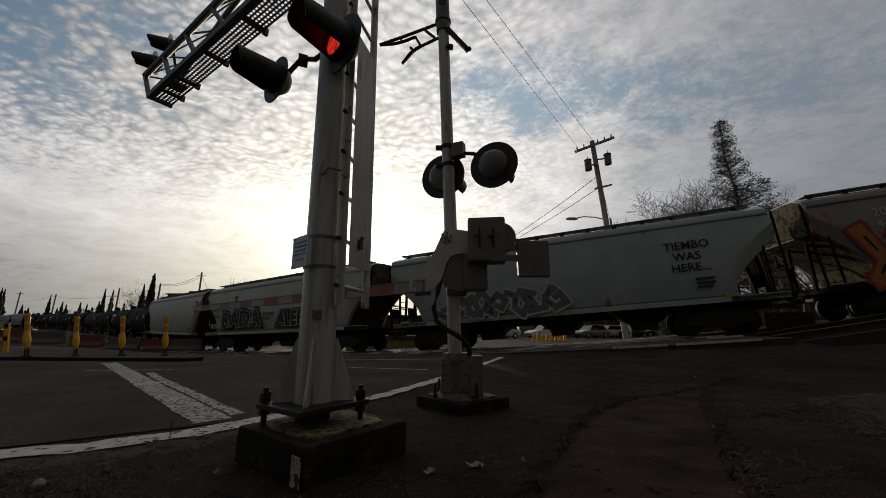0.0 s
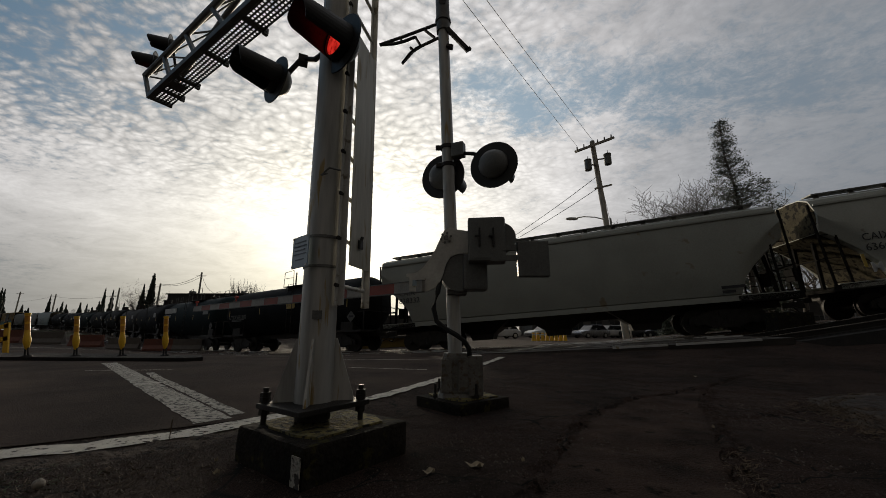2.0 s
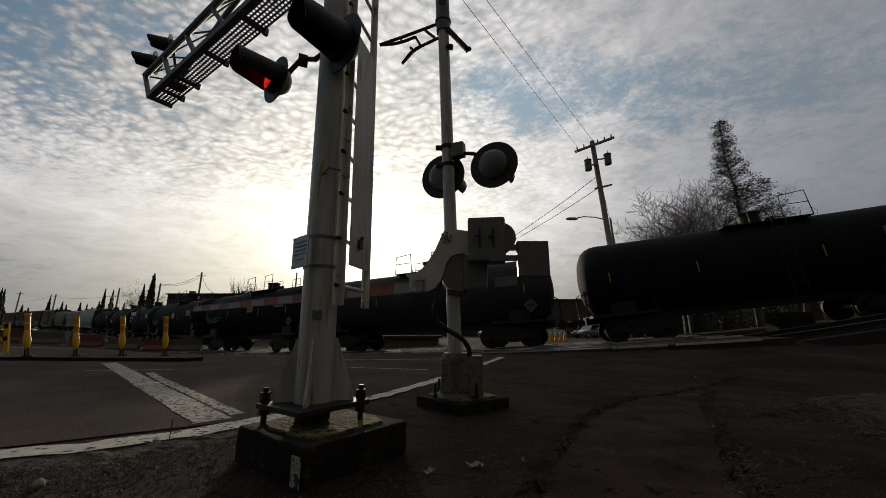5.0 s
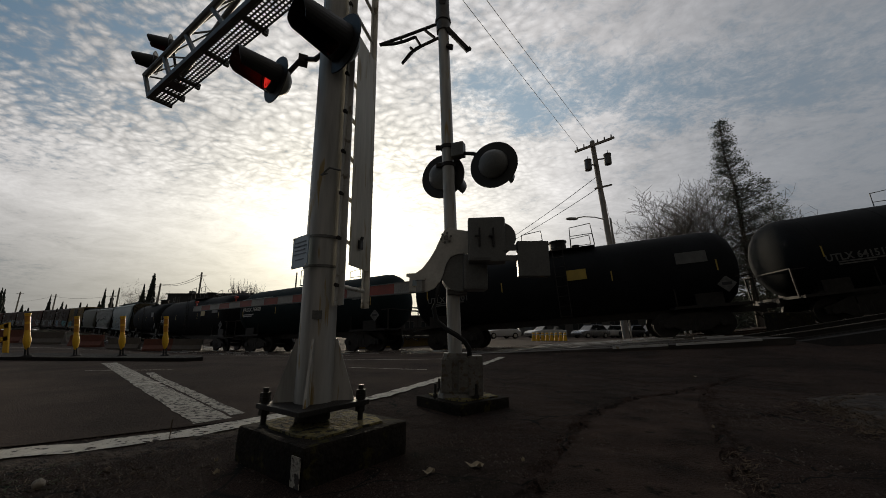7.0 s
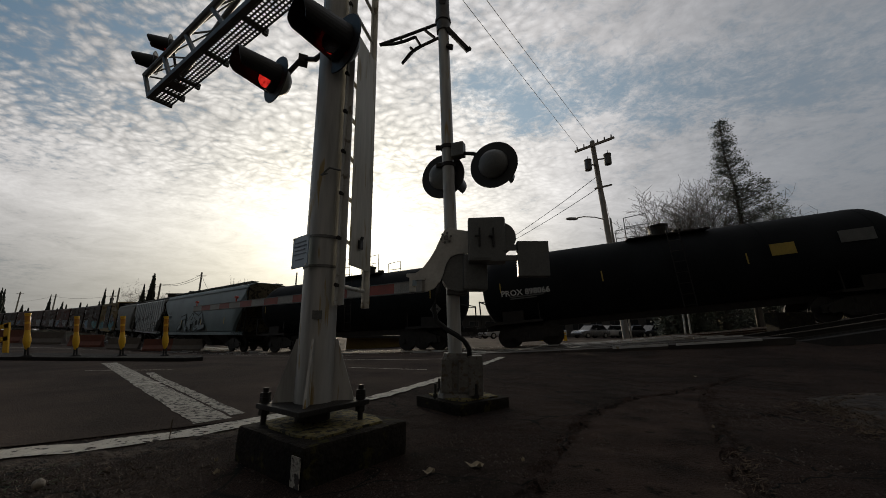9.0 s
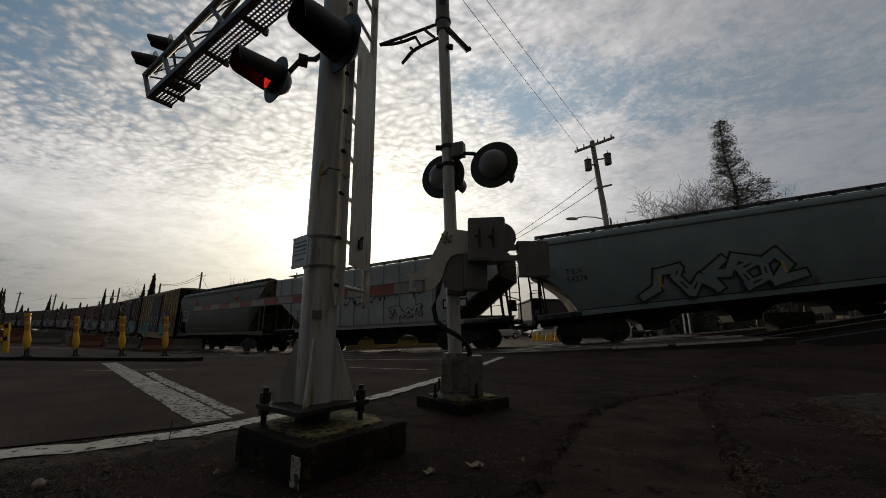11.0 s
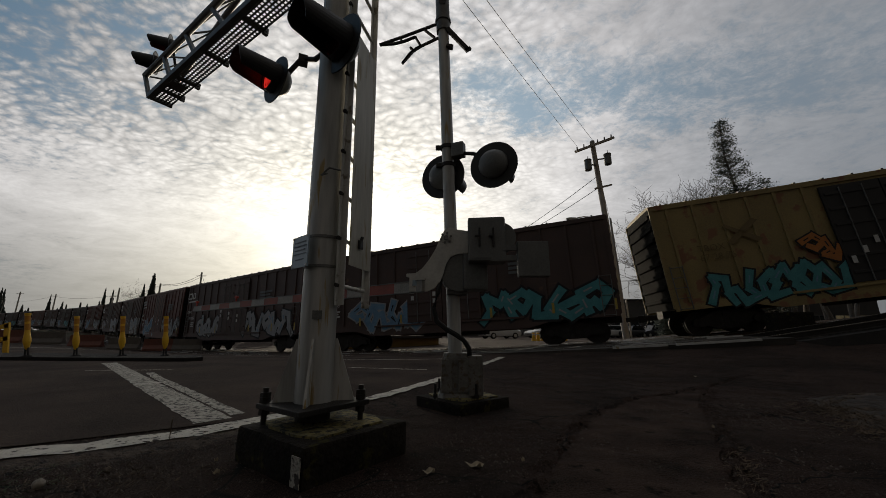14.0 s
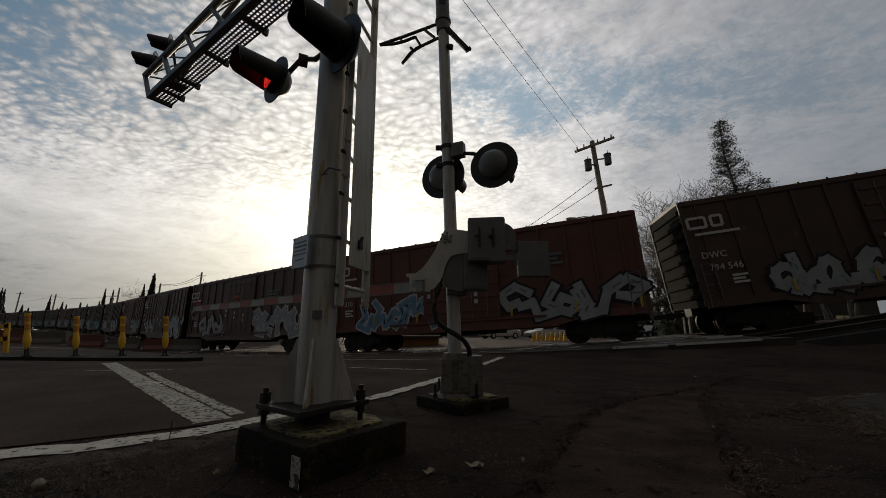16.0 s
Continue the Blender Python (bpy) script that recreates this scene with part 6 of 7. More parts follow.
# 4-12: tank cars
tank_specs = [
    (4, 1.50, TANK_BLACK, "black tank car with yellow placard", "UTLX 671302", None),
    (5, 1.48, TANK_GREEN, "green-black tank car with white lettering", "PROX 74497", 1),
    (6, 1.50, TANK_BLACK, "black tank car with top handrails", "", None),
    (7, 1.42, TANK_GREY, "sooty grey tank car", "", None),
    (8, 1.50, TANK_BLACK, "black tank car with small white numbers", "UTLX 641513", None),
    (9, 1.50, TANK_BLACK, "black tank car with yellow placard", "UTLX 671201", None),
    (10, 1.48, TANK_GREEN, "green-black tank car with white lettering", "PROX 76460", 1),
    (11, 1.53, TANK_BLACK, "long black tank car with top handrails", "PROX 898066", None),
    (12, 1.55, TANK_BLACK, "long black tank car", "", None),
]
for k, R, paint, label, num, logo in tank_specs:
    L = length(k)
    c = add(tank(L, R, paint, label, dome=0.3 if k % 2 else 0.9), k)
    zc = 1.02 + R
    y = -R - 0.012
    hl = L / 2 - 0.6
    if logo:
        # maker's wordmark as plain blocks
        for i in range(6):
            x = -hl + 0.75 + i * 0.52
            part("wordmark_block", prism(B(), [(x, zc + 0.40), (x + 0.42, zc + 0.40), (x + 0.42, zc + 0.82), (x, zc + 0.82)], y + 0.05, y + 0.105), LETTER, c, "plain white block of a wordmark")
        word(c, num, -hl + 0.95, zc + 0.02, 0.34, LETTER, y=y - 0.002, bold=0.006)
        bars_text(c, -hl + 1.0, zc - 0.2, (1.1, 0.9), 0.06, LETTER, y)
    elif num:
        word(c, num, -hl + 0.95, zc - 0.42, 0.34, LETTER if k == 11 else DULL, y=y - 0.002, bold=0.008)
        bars_text(c, -hl + 1.3, zc - 0.5, (1.4, 1.1), 0.05, DULL, y)
    reflectors(c, (-hl + 0.95, -hl * 0.33, hl * 0.33, hl - 0.95), zc - 0.05, y - 0.005, 0.045, 0.40)
    if k in (4, 8, 9, 11):
        part("yellow_panel", box(B(), (0.9 if k != 11 else 3.6, y - 0.02, zc + 0.15), (0.75, 0.01, 0.42)), SAFETY, c, "yellow warning panel")
    placard(c, hl - 0.75, zc - 0.75, y + 0.12)
    part("data_plate", box(B(), (hl - 1.7, y - 0.012, zc + 0.32), (1.0, 0.01, 0.42)), GREYBOX, c)
# 13: blue-grey hopper
c = add(hopper(length(13), HH, BLUEGREY_H, "blue-grey covered hopper car with scrawled tag"), 13)
word(c, "TILX\n54379", -6.3, 2.75, 0.32, DARKLET)
reflectors(c, (-3.0, 1.0, 5.0), 2.05, -1.63)
graffiti(c, -3.4, 1.55, 4.6, 1.0, 4, SPRAY_K, BLUEGREY_H, SPRAY_K, 44)
# 14: ribbed pale hopper
c = add(hopper(length(14), 4.50, GREY_H, "pale grey ribbed hopper car with black scrawls", ribs=15, curved=False, end_in=2.5, bow=1.0), 14)
word(c, "CRDX\n8309", -5.0, 2.05, 0.36, SPRAY_K, y=-1.64)
for i, (x, z, s) in enumerate(((-4.6, 2.45, 0.5), (-3.2, 2.4, 0.55), (-1.6, 2.4, 0.5), (-0.2, 2.55, 0.4), (0.9, 2.65, 0.55), (2.2, 2.7, 0.6))):
    rng = random.Random(70 + i)
    bm = B()
    p = (x, z)
    for _ in range(11):
        q = (p[0] + rng.uniform(-0.05, 0.24), z + rng.uniform(-0.3, 0.4) * s * 2)
        bar(bm, (p[0], -1.645, p[1]), (q[0], -1.645, q[1]), 0.006, 0.05, up=(0, 0, 1))
        p = q
    tagged(part("scrawl", bm, SPRAY_K, c, "thin black spray scrawl"), kind="stuff")
graffiti(c, 1.4, 1.60, 1.7, 0.45, 4, SPRAY_K, GREY_H, SPRAY_K, 78, y=-1.63)
for x in (4.5, 5.3):
    part("inspection_plate", box(B(), (x, -1.62, 2.0), (0.42, 0.02, 0.42)), SPRAY_K, c)
    part("inspection_plate", box(B(), (x, -1.635, 2.0), (0.26, 0.01, 0.26)), LETTER, c)
# 15: dark hopper
c = add(hopper(length(15), 4.60, DARK_H, "dark grey covered hopper car, weathered", end=DARK_H), 15)
part("number_panel", box(B(), (-4.95, -1.60, 2.55), (1.05, 0.02, 0.85)), SPRAY_S, c, "pale number panel")
word(c, "FURX\n842017", -5.40, 2.68, 0.29, DARKLET, y=-1.62)
# 16: yellow boxcar
BH = 5.12
c = add(boxcar(length(16), BH, YELLOW_B, DOOR_B, "faded yellow boxcar with black doors and turquoise graffiti", ribs=16), 16)
graffiti(c, -6.2, 1.10, 4.3, 0.95, 6, SPRAY_K, SPRAY_T, SPRAY_B, 51, y=-1.53)
graffiti(c, 2.4, 1.12, 3.7, 1.15, 5, SPRAY_K, SPRAY_T, SPRAY_O, 52, y=-1.53, bubble=True)
graffiti(c, 2.7, 2.38, 2.7, 0.75, 4, SPRAY_K, SPRAY_GY, SPRAY_K, 53, y=-1.53)
graffiti(c, 6.2, 2.2, 0.9, 0.5, 3, SPRAY_O, SPRAY_R, SPRAY_S, 54, y=-1.53)
graffiti(c, -2.9, 2.2, 1.2, 0.8, 2, SPRAY_K, SPRAY_O, SPRAY_K, 55, y=-1.53)
side_flat(c, "emblem", [[(4.0, 4.1), (6.6, 4.1), (6.6, 4.25), (5.5, 4.25), (5.5, 4.75), (5.1, 4.75), (5.1, 4.25), (4.0, 4.25)], [(-5.2, 3.2), (-4.2, 4.0), (-4.0, 3.9), (-5.0, 3.1)], [(-5.1, 3.9), (-4.0, 3.2), (-4.2, 3.1), (-5.2, 3.8)]], FADED_B, -1.53, "plain brown emblem shapes")
bars_text(c, 3.0, 3.75, (4.4,), 0.14, FADED_B, -1.53)
word(c, "TBOX\n67 28 76", -6.2, 3.0, 0.34, FADED_B, y=-1.53)
for k in range(9):
    x = -1.7 + 0.42 * k
    if abs(x) > 0.1:
        side_flat(c, "door_label", [[(x, 1.9 + 0.3 * (k % 3)), (x + 0.14, 1.9 + 0.3 * (k % 3)), (x + 0.14, 2.15 + 0.3 * (k % 3)), (x, 2.15 + 0.3 * (k % 3))]], LETTER, -1.615)
# 17-20: brown boxcars with their own graffiti
tags = [
    (17, BROWN2_B, "795 298", [(-5.2, 4.2, SPRAY_S, SPRAY_B, SPRAY_K, 63), (2.0, 5.0, SPRAY_K, SPRAY_T, SPRAY_S, 62)]),
    (18, BROWN2_B, "794 546", [(-5.3, 3.6, SPRAY_K, SPRAY_S, SPRAY_T, 65), (1.6, 5.2, SPRAY_K, SPRAY_S, SPRAY_B, 66)]),
    (19, RED_B, "794 310", [(-5.4, 4.0, SPRAY_W, SPRAY_B, SPRAY_K, 61), (1.8, 5.4, SPRAY_K, SPRAY_S, SPRAY_GY, 64)]),
    (20, BROWN_B, "794 521", [(-5.5, 3.9, SPRAY_K, SPRAY_S, SPRAY_R, 67), (1.6, 5.4, SPRAY_W, SPRAY_S, SPRAY_B, 68)]),
]
brown = []
for k, paint, num, ts in tags:
    c = add(boxcar(length(k), BH, paint, paint, "oxide brown boxcar with pale graffiti along its lower side"), k)
    brown.append(c)
    for x, w, o, f, a, seed in ts:
        graffiti(c, x, 1.12, w, 1.25, 5, o, f, a, seed, y=-1.53, bubble=seed == 65)
    word(c, "DWC", -7.2, 2.75, 0.34, LETTER, y=-1.53)
    word(c, num, -7.05, 2.28, 0.34, LETTER, y=-1.53)
    bars_text(c, -6.4, 2.0, (0.5, 0.4, 0.5), 0.08, LETTER, -1.53)
    # railway's monogram as plain looped strokes
    bm = B()
    for a, b in (((-7.35, 4.30), (-6.75, 4.30)), ((-7.35, 3.92), (-6.75, 3.92)), ((-7.35, 4.30), (-7.35, 3.92)), ((-6.75, 4.30), (-6.75, 3.92)), ((-6.55, 3.92), (-6.20, 3.92)), ((-6.55, 4.30), (-6.20, 4.30)), ((-6.20, 3.92), (-6.20, 4.30)), ((-6.55, 3.92), (-6.55, 4.30))):
        bar(bm, (a[0], -1.532, a[1]), (b[0], -1.532, b[1]), 0.006, 0.10, up=(0.3, 0, 1))
    tagged(part("emblem", bm, LETTER, c, "white emblem as two plain frames"), kind="stuff")
    bars_text(c, -7.2, 3.62, (1.5,), 0.10, LETTER, -1.53)
    for i in range(3):
        bars_text(c, -1.6 + i * 1.15, 2.6 - 0.2 * i, (0.16, 0.16), 0.2, LETTER, -1.615)
    bars_text(c, 3.2, 3.6, (1.4, 1.2, 1.4, 0.7), 0.12, SPRAY_GY, -1.53)
    reflectors(c, (-4.6, -2.2, 2.3, 4.9, 7.2), 1.45, -1.56)
# the far end of the train: more boxcars of the same kind
pos = JOINTS[-1]
for i in range(17):
    src = brown[(i * 3 + 3) % 4]
    c = copy_thing(src, Matrix.Identity(4))
    CARS.append((c, pos - 8.20, 16.39))
    pos -= 16.39


# ---- beyond the track: poles, wires, trees, buildings, parked cars ----
POLEWOOD = surface("grey_pole_timber", (0.42, 0.39, 0.35), (0.28, 0.26, 0.23), 0.85, 0, 30, 2, 0.3)
BARK = surface("grey_brown_bark", (0.17, 0.148, 0.126), (0.10, 0.088, 0.075), 0.9, 0, 12, 1, 0.4)
LEAVES = surface("dull_evergreen_leaves", (0.12, 0.135, 0.10), (0.085, 0.096, 0.07), 0.7, 0, 4, 0.4, 0.0)
NEEDLES = surface("dark_conifer_needles", (0.028, 0.036, 0.024), (0.016, 0.021, 0.015), 0.8, 0, 4, 0.4, 0.0)
WALL_GREY = surface("grey_render", (0.11, 0.107, 0.103), (0.075, 0.073, 0.070), 0.85, 0, 20, 0.7, 0.2)
WALL_DARK = surface("dark_cladding", (0.055, 0.052, 0.050), (0.038, 0.036, 0.035), 0.8, 0, 20, 0.7, 0.2)
WALL_YELLOW = surface("faded_yellow_wall", (0.30, 0.21, 0.06), (0.21, 0.145, 0.045), 0.8, 0, 20, 0.8, 0.2)
GLASS = surface("dark_window_glass", (0.03, 0.035, 0.04), (0.02, 0.024, 0.028), 0.12, 0, 5, 0.5, 0.0)
SHOPLIGHT = surface("lit_shop_window", (0.45, 0.36, 0.20), (0.20, 0.17, 0.10), 0.4, 0, 3, 1.2, 0.0, glow=0.10)
CAR_WHITE = surface("white_car_paint", (0.70, 0.71, 0.72), (0.62, 0.63, 0.64), 0.22, 0.1, 10, 1, 0.0)
CAR_SILVER = surface("silver_car_paint", (0.38, 0.39, 0.41), (0.32, 0.33, 0.35), 0.25, 0.5, 10, 1, 0.0)
CAR_DARK = surface("dark_car_paint", (0.035, 0.04, 0.05), (0.028, 0.03, 0.038), 0.22, 0.2, 10, 1, 0.0)


def utility_pole():
    p = thing("utility_pole", "weathered timber utility pole with transformers and street lamp arm", "utility pole")
    base, top = Vector((10.86, 22.0, gz(10.86, 22.0) - 0.1)), Vector((9.98, 22.0, 13.15))
    part("pole", rod(B(), base, top, 0.20, 0.15, seg=14), POLEWOOD, p, smooth=True)
    part("crossarm", bar(B(), (8.80, 22.05, 12.40), (11.25, 21.85, 13.28), 0.12, 0.14), POLEWOOD, p)
    part("crossarm", bar(B(), (8.80, 21.75, 12.30), (11.25, 21.55, 13.18), 0.12, 0.14), POLEWOOD, p)
    part("crossarm", bar(B(), (9.78, 21.85, 9.70), (10.92, 21.85, 9.98), 0.09, 0.10), POLEWOOD, p)
    for i in range(6):
        t = 0.04 + i * 0.184
        q = Vector((8.80, 21.9, 12.40)).lerp(Vector((11.25, 21.7, 13.28)), t)
        part("insulator", rod(B(), q + Vector((0, 0, 0.05)), q + Vector((0, 0, 0.24)), 0.05, 0.035), GALV_DARK, p)
    for x, z in ((9.46, 11.30), (10.78, 11.72)):
        t = part("transformer", rod(rod(B(), (x, 21.75, z - 0.36), (x, 21.75, z + 0.30), 0.22, seg=18), (x, 21.75, z + 0.30), (x, 21.75, z + 0.36), 0.24, seg=18), GALV_DARK, p, "grey can transformer", smooth=True)
        part("bushing", rod(B(), (x, 21.75, z + 0.36), (x + 0.03, 21.75, z + 0.62), 0.045, 0.02), GREYBOX, t)
        part("bracket", bar(B(), (x, 21.8, z + 0.1), (10.12, 21.9, z + 0.05), 0.06, 0.08), GALV_DARK, t)
    bm = B()
    tube(bm, [(10.40, 21.9, 7.60), (9.6, 21.85, 7.78), (8.9, 21.8, 7.80), (8.45, 21.8, 7.72)], 0.035, 8)
    part("lamp_arm", bm, GALV, p)
    bm = B()
    loft(bm, [[(x, 21.8 + w * math.cos(a), 7.66 + h * math.sin(a)) for a in np.linspace(0, 6.283, 13)[:-1]] for x, w, h in ((8.5, 0.05, 0.04), (8.35, 0.13, 0.09), (8.0, 0.15, 0.10), (7.75, 0.08, 0.05))])
    part("lamp_head", bm, GALV, p, "cobra-head street lamp", smooth=True)
    tagged(part("pole_pipe", rod(B(), base + Vector((0.3, 0, 0)), base + Vector((0.2, 0, 2.6)), 0.05), GALV, p))


utility_pole()


def plain_pole(x, y, h, r, label, arm_z=0.0, arm_w=0.0, lean=0.0):
    p = thing("utility_pole", label, "utility pole", "distant utility poles")
    z0 = gz(x, y)
    part("pole", rod(B(), (x, y, z0 - 0.2), (x + lean, y, z0 + h), r, r * 0.7, seg=10), POLEWOOD, p)
    if arm_w:
        part("crossarm", bar(B(), (x + lean - arm_w, y, z0 + arm_z), (x + lean + arm_w, y, z0 + arm_z), 0.12, 0.14), POLEWOOD, p)


plain_pole(16.9, 34.0, 11.6, 0.14, "thin timber pole behind the trees", lean=-0.45)
for x, y, ztop, r, aw in ((-53.9, 80, 13.7, 0.24, 1.1), (-62.7, 80, 11.2, 0.24, 0), (-71.6, 80, 10.2, 0.2, 0), (-24.5, 60, 10.4, 0.16, 0), (-100, 110, 12.0, 0.2, 1.0), (-160, 150, 16, 0.3, 1.5), (-175, 150, 17, 0.3, 1.5)):
    plain_pole(x, y, ztop - gz(x, y), r, "distant timber utility pole", ztop - gz(x, y) - 0.8, aw)


def wire(a, b, sag, r=0.012):
    a, b = Vector(a), Vector(b)
    pts = [a.lerp(b, i / 14) - Vector((0, 0, sag * 4 * (i / 14) * (1 - i / 14))) for i in range(15)]
    tagged(part("overhead_wire", tube(B(), pts, r, 5), BLACK), "thin black overhead wire between poles", "wire", "overhead wires")


for x0, z0, ex, ey in ((8.9, 12.75, 0.87, 10.4), (10.0, 13.15, 1.70, 10.4)):
    a = Vector((x0, 21.9, z0))
    d = Vector((ex, ey, 12.0)) - a
    wire(a, a + d * 3.4, 0.3, 0.011)
for z0, e in ((10.55, (2.0, 38.0, 7.6)), (9.75, (2.0, 38.0, 7.7)), (12.9, (30.0, 60.0, 12.0))):
    wire((9.98, 22.0, z0), e, 0.4, 0.02)
for a, b in (((-53.9, 80, 12.7), (-62.7, 80, 10.9)), ((-53.9, 80, 13.3), (-62.7, 80, 11.1)), ((-53.9, 80, 13.2), (-44, 70, 8.0)), ((-62.7, 80, 10.8), (-100, 110, 11.5)), ((-100, 110, 11.5), (-160, 150, 15)), ((-160, 150, 15.2), (-230, 190, 16))):
    wire(a, b, 0.9, 0.035)


# ---- trees ----
def limb(vs, fs, a, b, r0, r1, n=4):
    d = b - a
    if d.length < 1e-5:
        return
    s = d.orthogonal().normalized()
    u = d.normalized().cross(s)
    k = len(vs)
    for p, r in ((a, r0), (b, r1)):
        for i in range(n):
            t = 2 * math.pi * i / n
            vs.append(p + s * (math.cos(t) * r) + u * (math.sin(t) * r))
    for i in range(n):
        j = (i + 1) % n
        fs.append((k + i, k + j, k + n + j, k + n + i))


def grow(rng, vs, fs, tips, p, d, length_, r, level, up, spread):
    steps = 3 if level > 1 else 2
    for i in range(steps):
        d = (d + Vector((rng.gauss(0, 0.16), rng.gauss(0, 0.16), rng.gauss(0, 0.10) + up))).normalized()
        q = p + d * (length_ / steps)
        r2 = max(r * 0.84, 0.011)
        limb(vs, fs, p, q, r, r2)
        if level > 0:
            for _ in range(rng.choice((1, 1, 2)) if level > 1 else rng.choice((1, 2, 2))):
                side = Vector((rng.gauss(0, 1), rng.gauss(0, 1), rng.gauss(0.25, 0.55))).normalized()
                nd = (d * (1 - spread) + side * spread).normalized()
                grow(rng, vs, fs, tips, q, nd, length_ * rng.uniform(0.55, 0.78), r2 * 0.62, level - 1, up, spread)
        p, r = q, r2
    tips.append(p)


def mesh_of(name, vs, fs):
    me = bpy.data.meshes.new(name)
    me.from_pydata([tuple(v) for v in vs], [], fs)
    return me


def bare_tree(x, y, h, seed, label, level=4, spread=0.55, stems=1, up=0.05):
    rng = random.Random(seed)
    t = thing("bare_tree", label, "tree", "bare winter trees")
    z = gz(x, y)
    tv, tf, cv, cf, tips = [], [], [], [], []
    for s in range(stems):
        a = Vector((x + rng.uniform(-0.5, 0.5) * (stems > 1), y + rng.uniform(-0.5, 0.5) * (stems > 1), z - 0.1))
        lean = Vector((rng.gauss(0, 0.12 * stems), rng.gauss(0, 0.1), 1)).normalized()
        b = a + lean * h * 0.28
        limb(tv, tf, a, b, h * 0.02, h * 0.014, 9)
        for k in range(3):
            side = Vector((rng.gauss(0, 1), rng.gauss(0, 1), 0.9)).normalized()
            grow(rng, cv, cf, tips, b, (lean * 0.5 + side * 0.6).normalized(), h * 0.30, h * 0.010, level, up, spread)
    part("trunk", mesh_of("trunk", tv, tf), BARK, t)
    part("crown", mesh_of("crown", cv, cf), BARK, t, "leafless twiggy crown")
    return t


def crowned_tree(x, y, top, outline, seed, label, material, n, size, name="evergreen_tree"):
    """Evergreen whose crown follows an outline of (height, half width, sideways shift); separate tufts of small leaves with gaps."""
    rng = random.Random(seed)
    t = thing(name, label, "tree", "evergreen trees")
    z0 = gz(x, y)
    hs, ws, ds = (np.array(c) for c in zip(*outline))
    vs, fs, lv, lf = [], [], [], []
    stem = [Vector((x + float(np.interp(z, hs, ds)) * 0.6, y, z)) for z in np.linspace(z0 - 0.1, top - 0.3, 7)]
    for k, (a, b) in enumerate(zip(stem, stem[1:])):
        limb(vs, fs, a, b, 0.30 * (1 - k / 6.6), 0.30 * (1 - (k + 1) / 6.6), 8)
    low = hs[0]
    for i in range(n):
        z = top - (top - low) * rng.random() ** 0.80
        w, d = float(np.interp(z, hs, ws)), float(np.interp(z, hs, ds))
        a, q = rng.uniform(0, 6.283), math.sqrt(rng.random())
        p0 = Vector((x + d * 0.6, y, z - 0.25 * w))
        p1 = Vector((x + d + math.cos(a) * w * q * rng.uniform(0.9, 1.15), y + math.sin(a) * w * q, z))
        limb(vs, fs, p0, p1, 0.035, 0.012, 3)
        for _ in range(26):
            c = p1 + Vector((rng.gauss(0, 1), rng.gauss(0, 1), rng.gauss(0, 0.8))) * size * 1.5
            e1 = Vector((rng.gauss(0, 1), rng.gauss(0, 1), rng.gauss(0, 1))).normalized() * size * rng.uniform(0.5, 1.1)
            e2 = e1.orthogonal().normalized() * size * rng.uniform(0.35, 0.6)
            k = len(lv)
            lv += [c - e1, c + e2, c + e1, c - e2]
            lf.append((k, k + 1, k + 2, k + 3))
    part("trunk", mesh_of("trunk", vs, fs), BARK, t, "trunk and limbs")
    part("crown", mesh_of("crown", lv, lf), material, t, "ragged evergreen crown with gaps")
    return t


def conifer(x, y, top, width, seed, label, name="conifer_tree", tiers=26, droop=0.25, slim=1.0):
    """Pointed conifer: whorls of short drooping boughs, each a spray of narrow needles."""
    rng = random.Random(seed)
    t = thing(name, label, "tree", "dark conifers")
    z0 = gz(x, y) - 0.1
    h = top - z0
    vs, fs, lv, lf = [], [], [], []
    limb(vs, fs, Vector((x, y, z0)), Vector((x, y, top)), h * 0.016, 0.02, 7)
    for i in range(tiers):
        f = (i + rng.uniform(0, 0.7)) / tiers
        r = width * 1.45 * (1 - f) ** slim * (0.84 + 0.16 * math.sin(i * 2.4)) * (min(1.0, 0.6 + f * 4))
        k_n = 9 if r > 0.5 else 6
        for b in range(k_n):
            a = b * 6.283 / k_n + rng.uniform(-0.4, 0.4)
            l = r * rng.uniform(0.55, 1.1) + 0.05
            p0 = Vector((x, y, z0 + h * f))
            p1 = p0 + Vector((math.cos(a) * l, math.sin(a) * l, -droop * l + rng.uniform(-0.05, 0.1) * l))
            s_ = Vector((-math.sin(a), math.cos(a), 0))
            for u in (0.25, 0.5, 0.75, 0.95):
                c = p0.lerp(p1, u)
                wd = (0.62 * l * (1.2 - u) + 0.09 * width) * rng.uniform(0.7, 1.3)
                hh = (h / tiers) * rng.uniform(0.8, 1.5)
                tip = p0.lerp(p1, min(u + 0.35, 1.12)) + Vector((0, 0, rng.uniform(-0.2, 0.25) * hh))
                k = len(lv)
                lv += [c - s_ * wd, tip, c + s_ * wd, c + Vector((0, 0, -hh)), c + Vector((0, 0, hh * 0.8))]
                lf += [(k, k + 1, k + 2), (k, k + 3, k + 1), (k + 2, k + 1, k + 3), (k + 4, k, k + 1), (k + 4, k + 1, k + 2)]
    # leader
    k = len(lv)
    lv += [Vector((x - 0.04 * width, y, top - h * 0.06)), Vector((x + 0.04 * width, y, top - h * 0.06)), Vector((x, y, top))]
    lf.append((k, k + 1, k + 2))
    part("trunk", mesh_of("trunk", vs, fs), BARK, t)
    part("crown", mesh_of("crown", lv, lf), NEEDLES, t, "dark pointed needle crown")
    return t


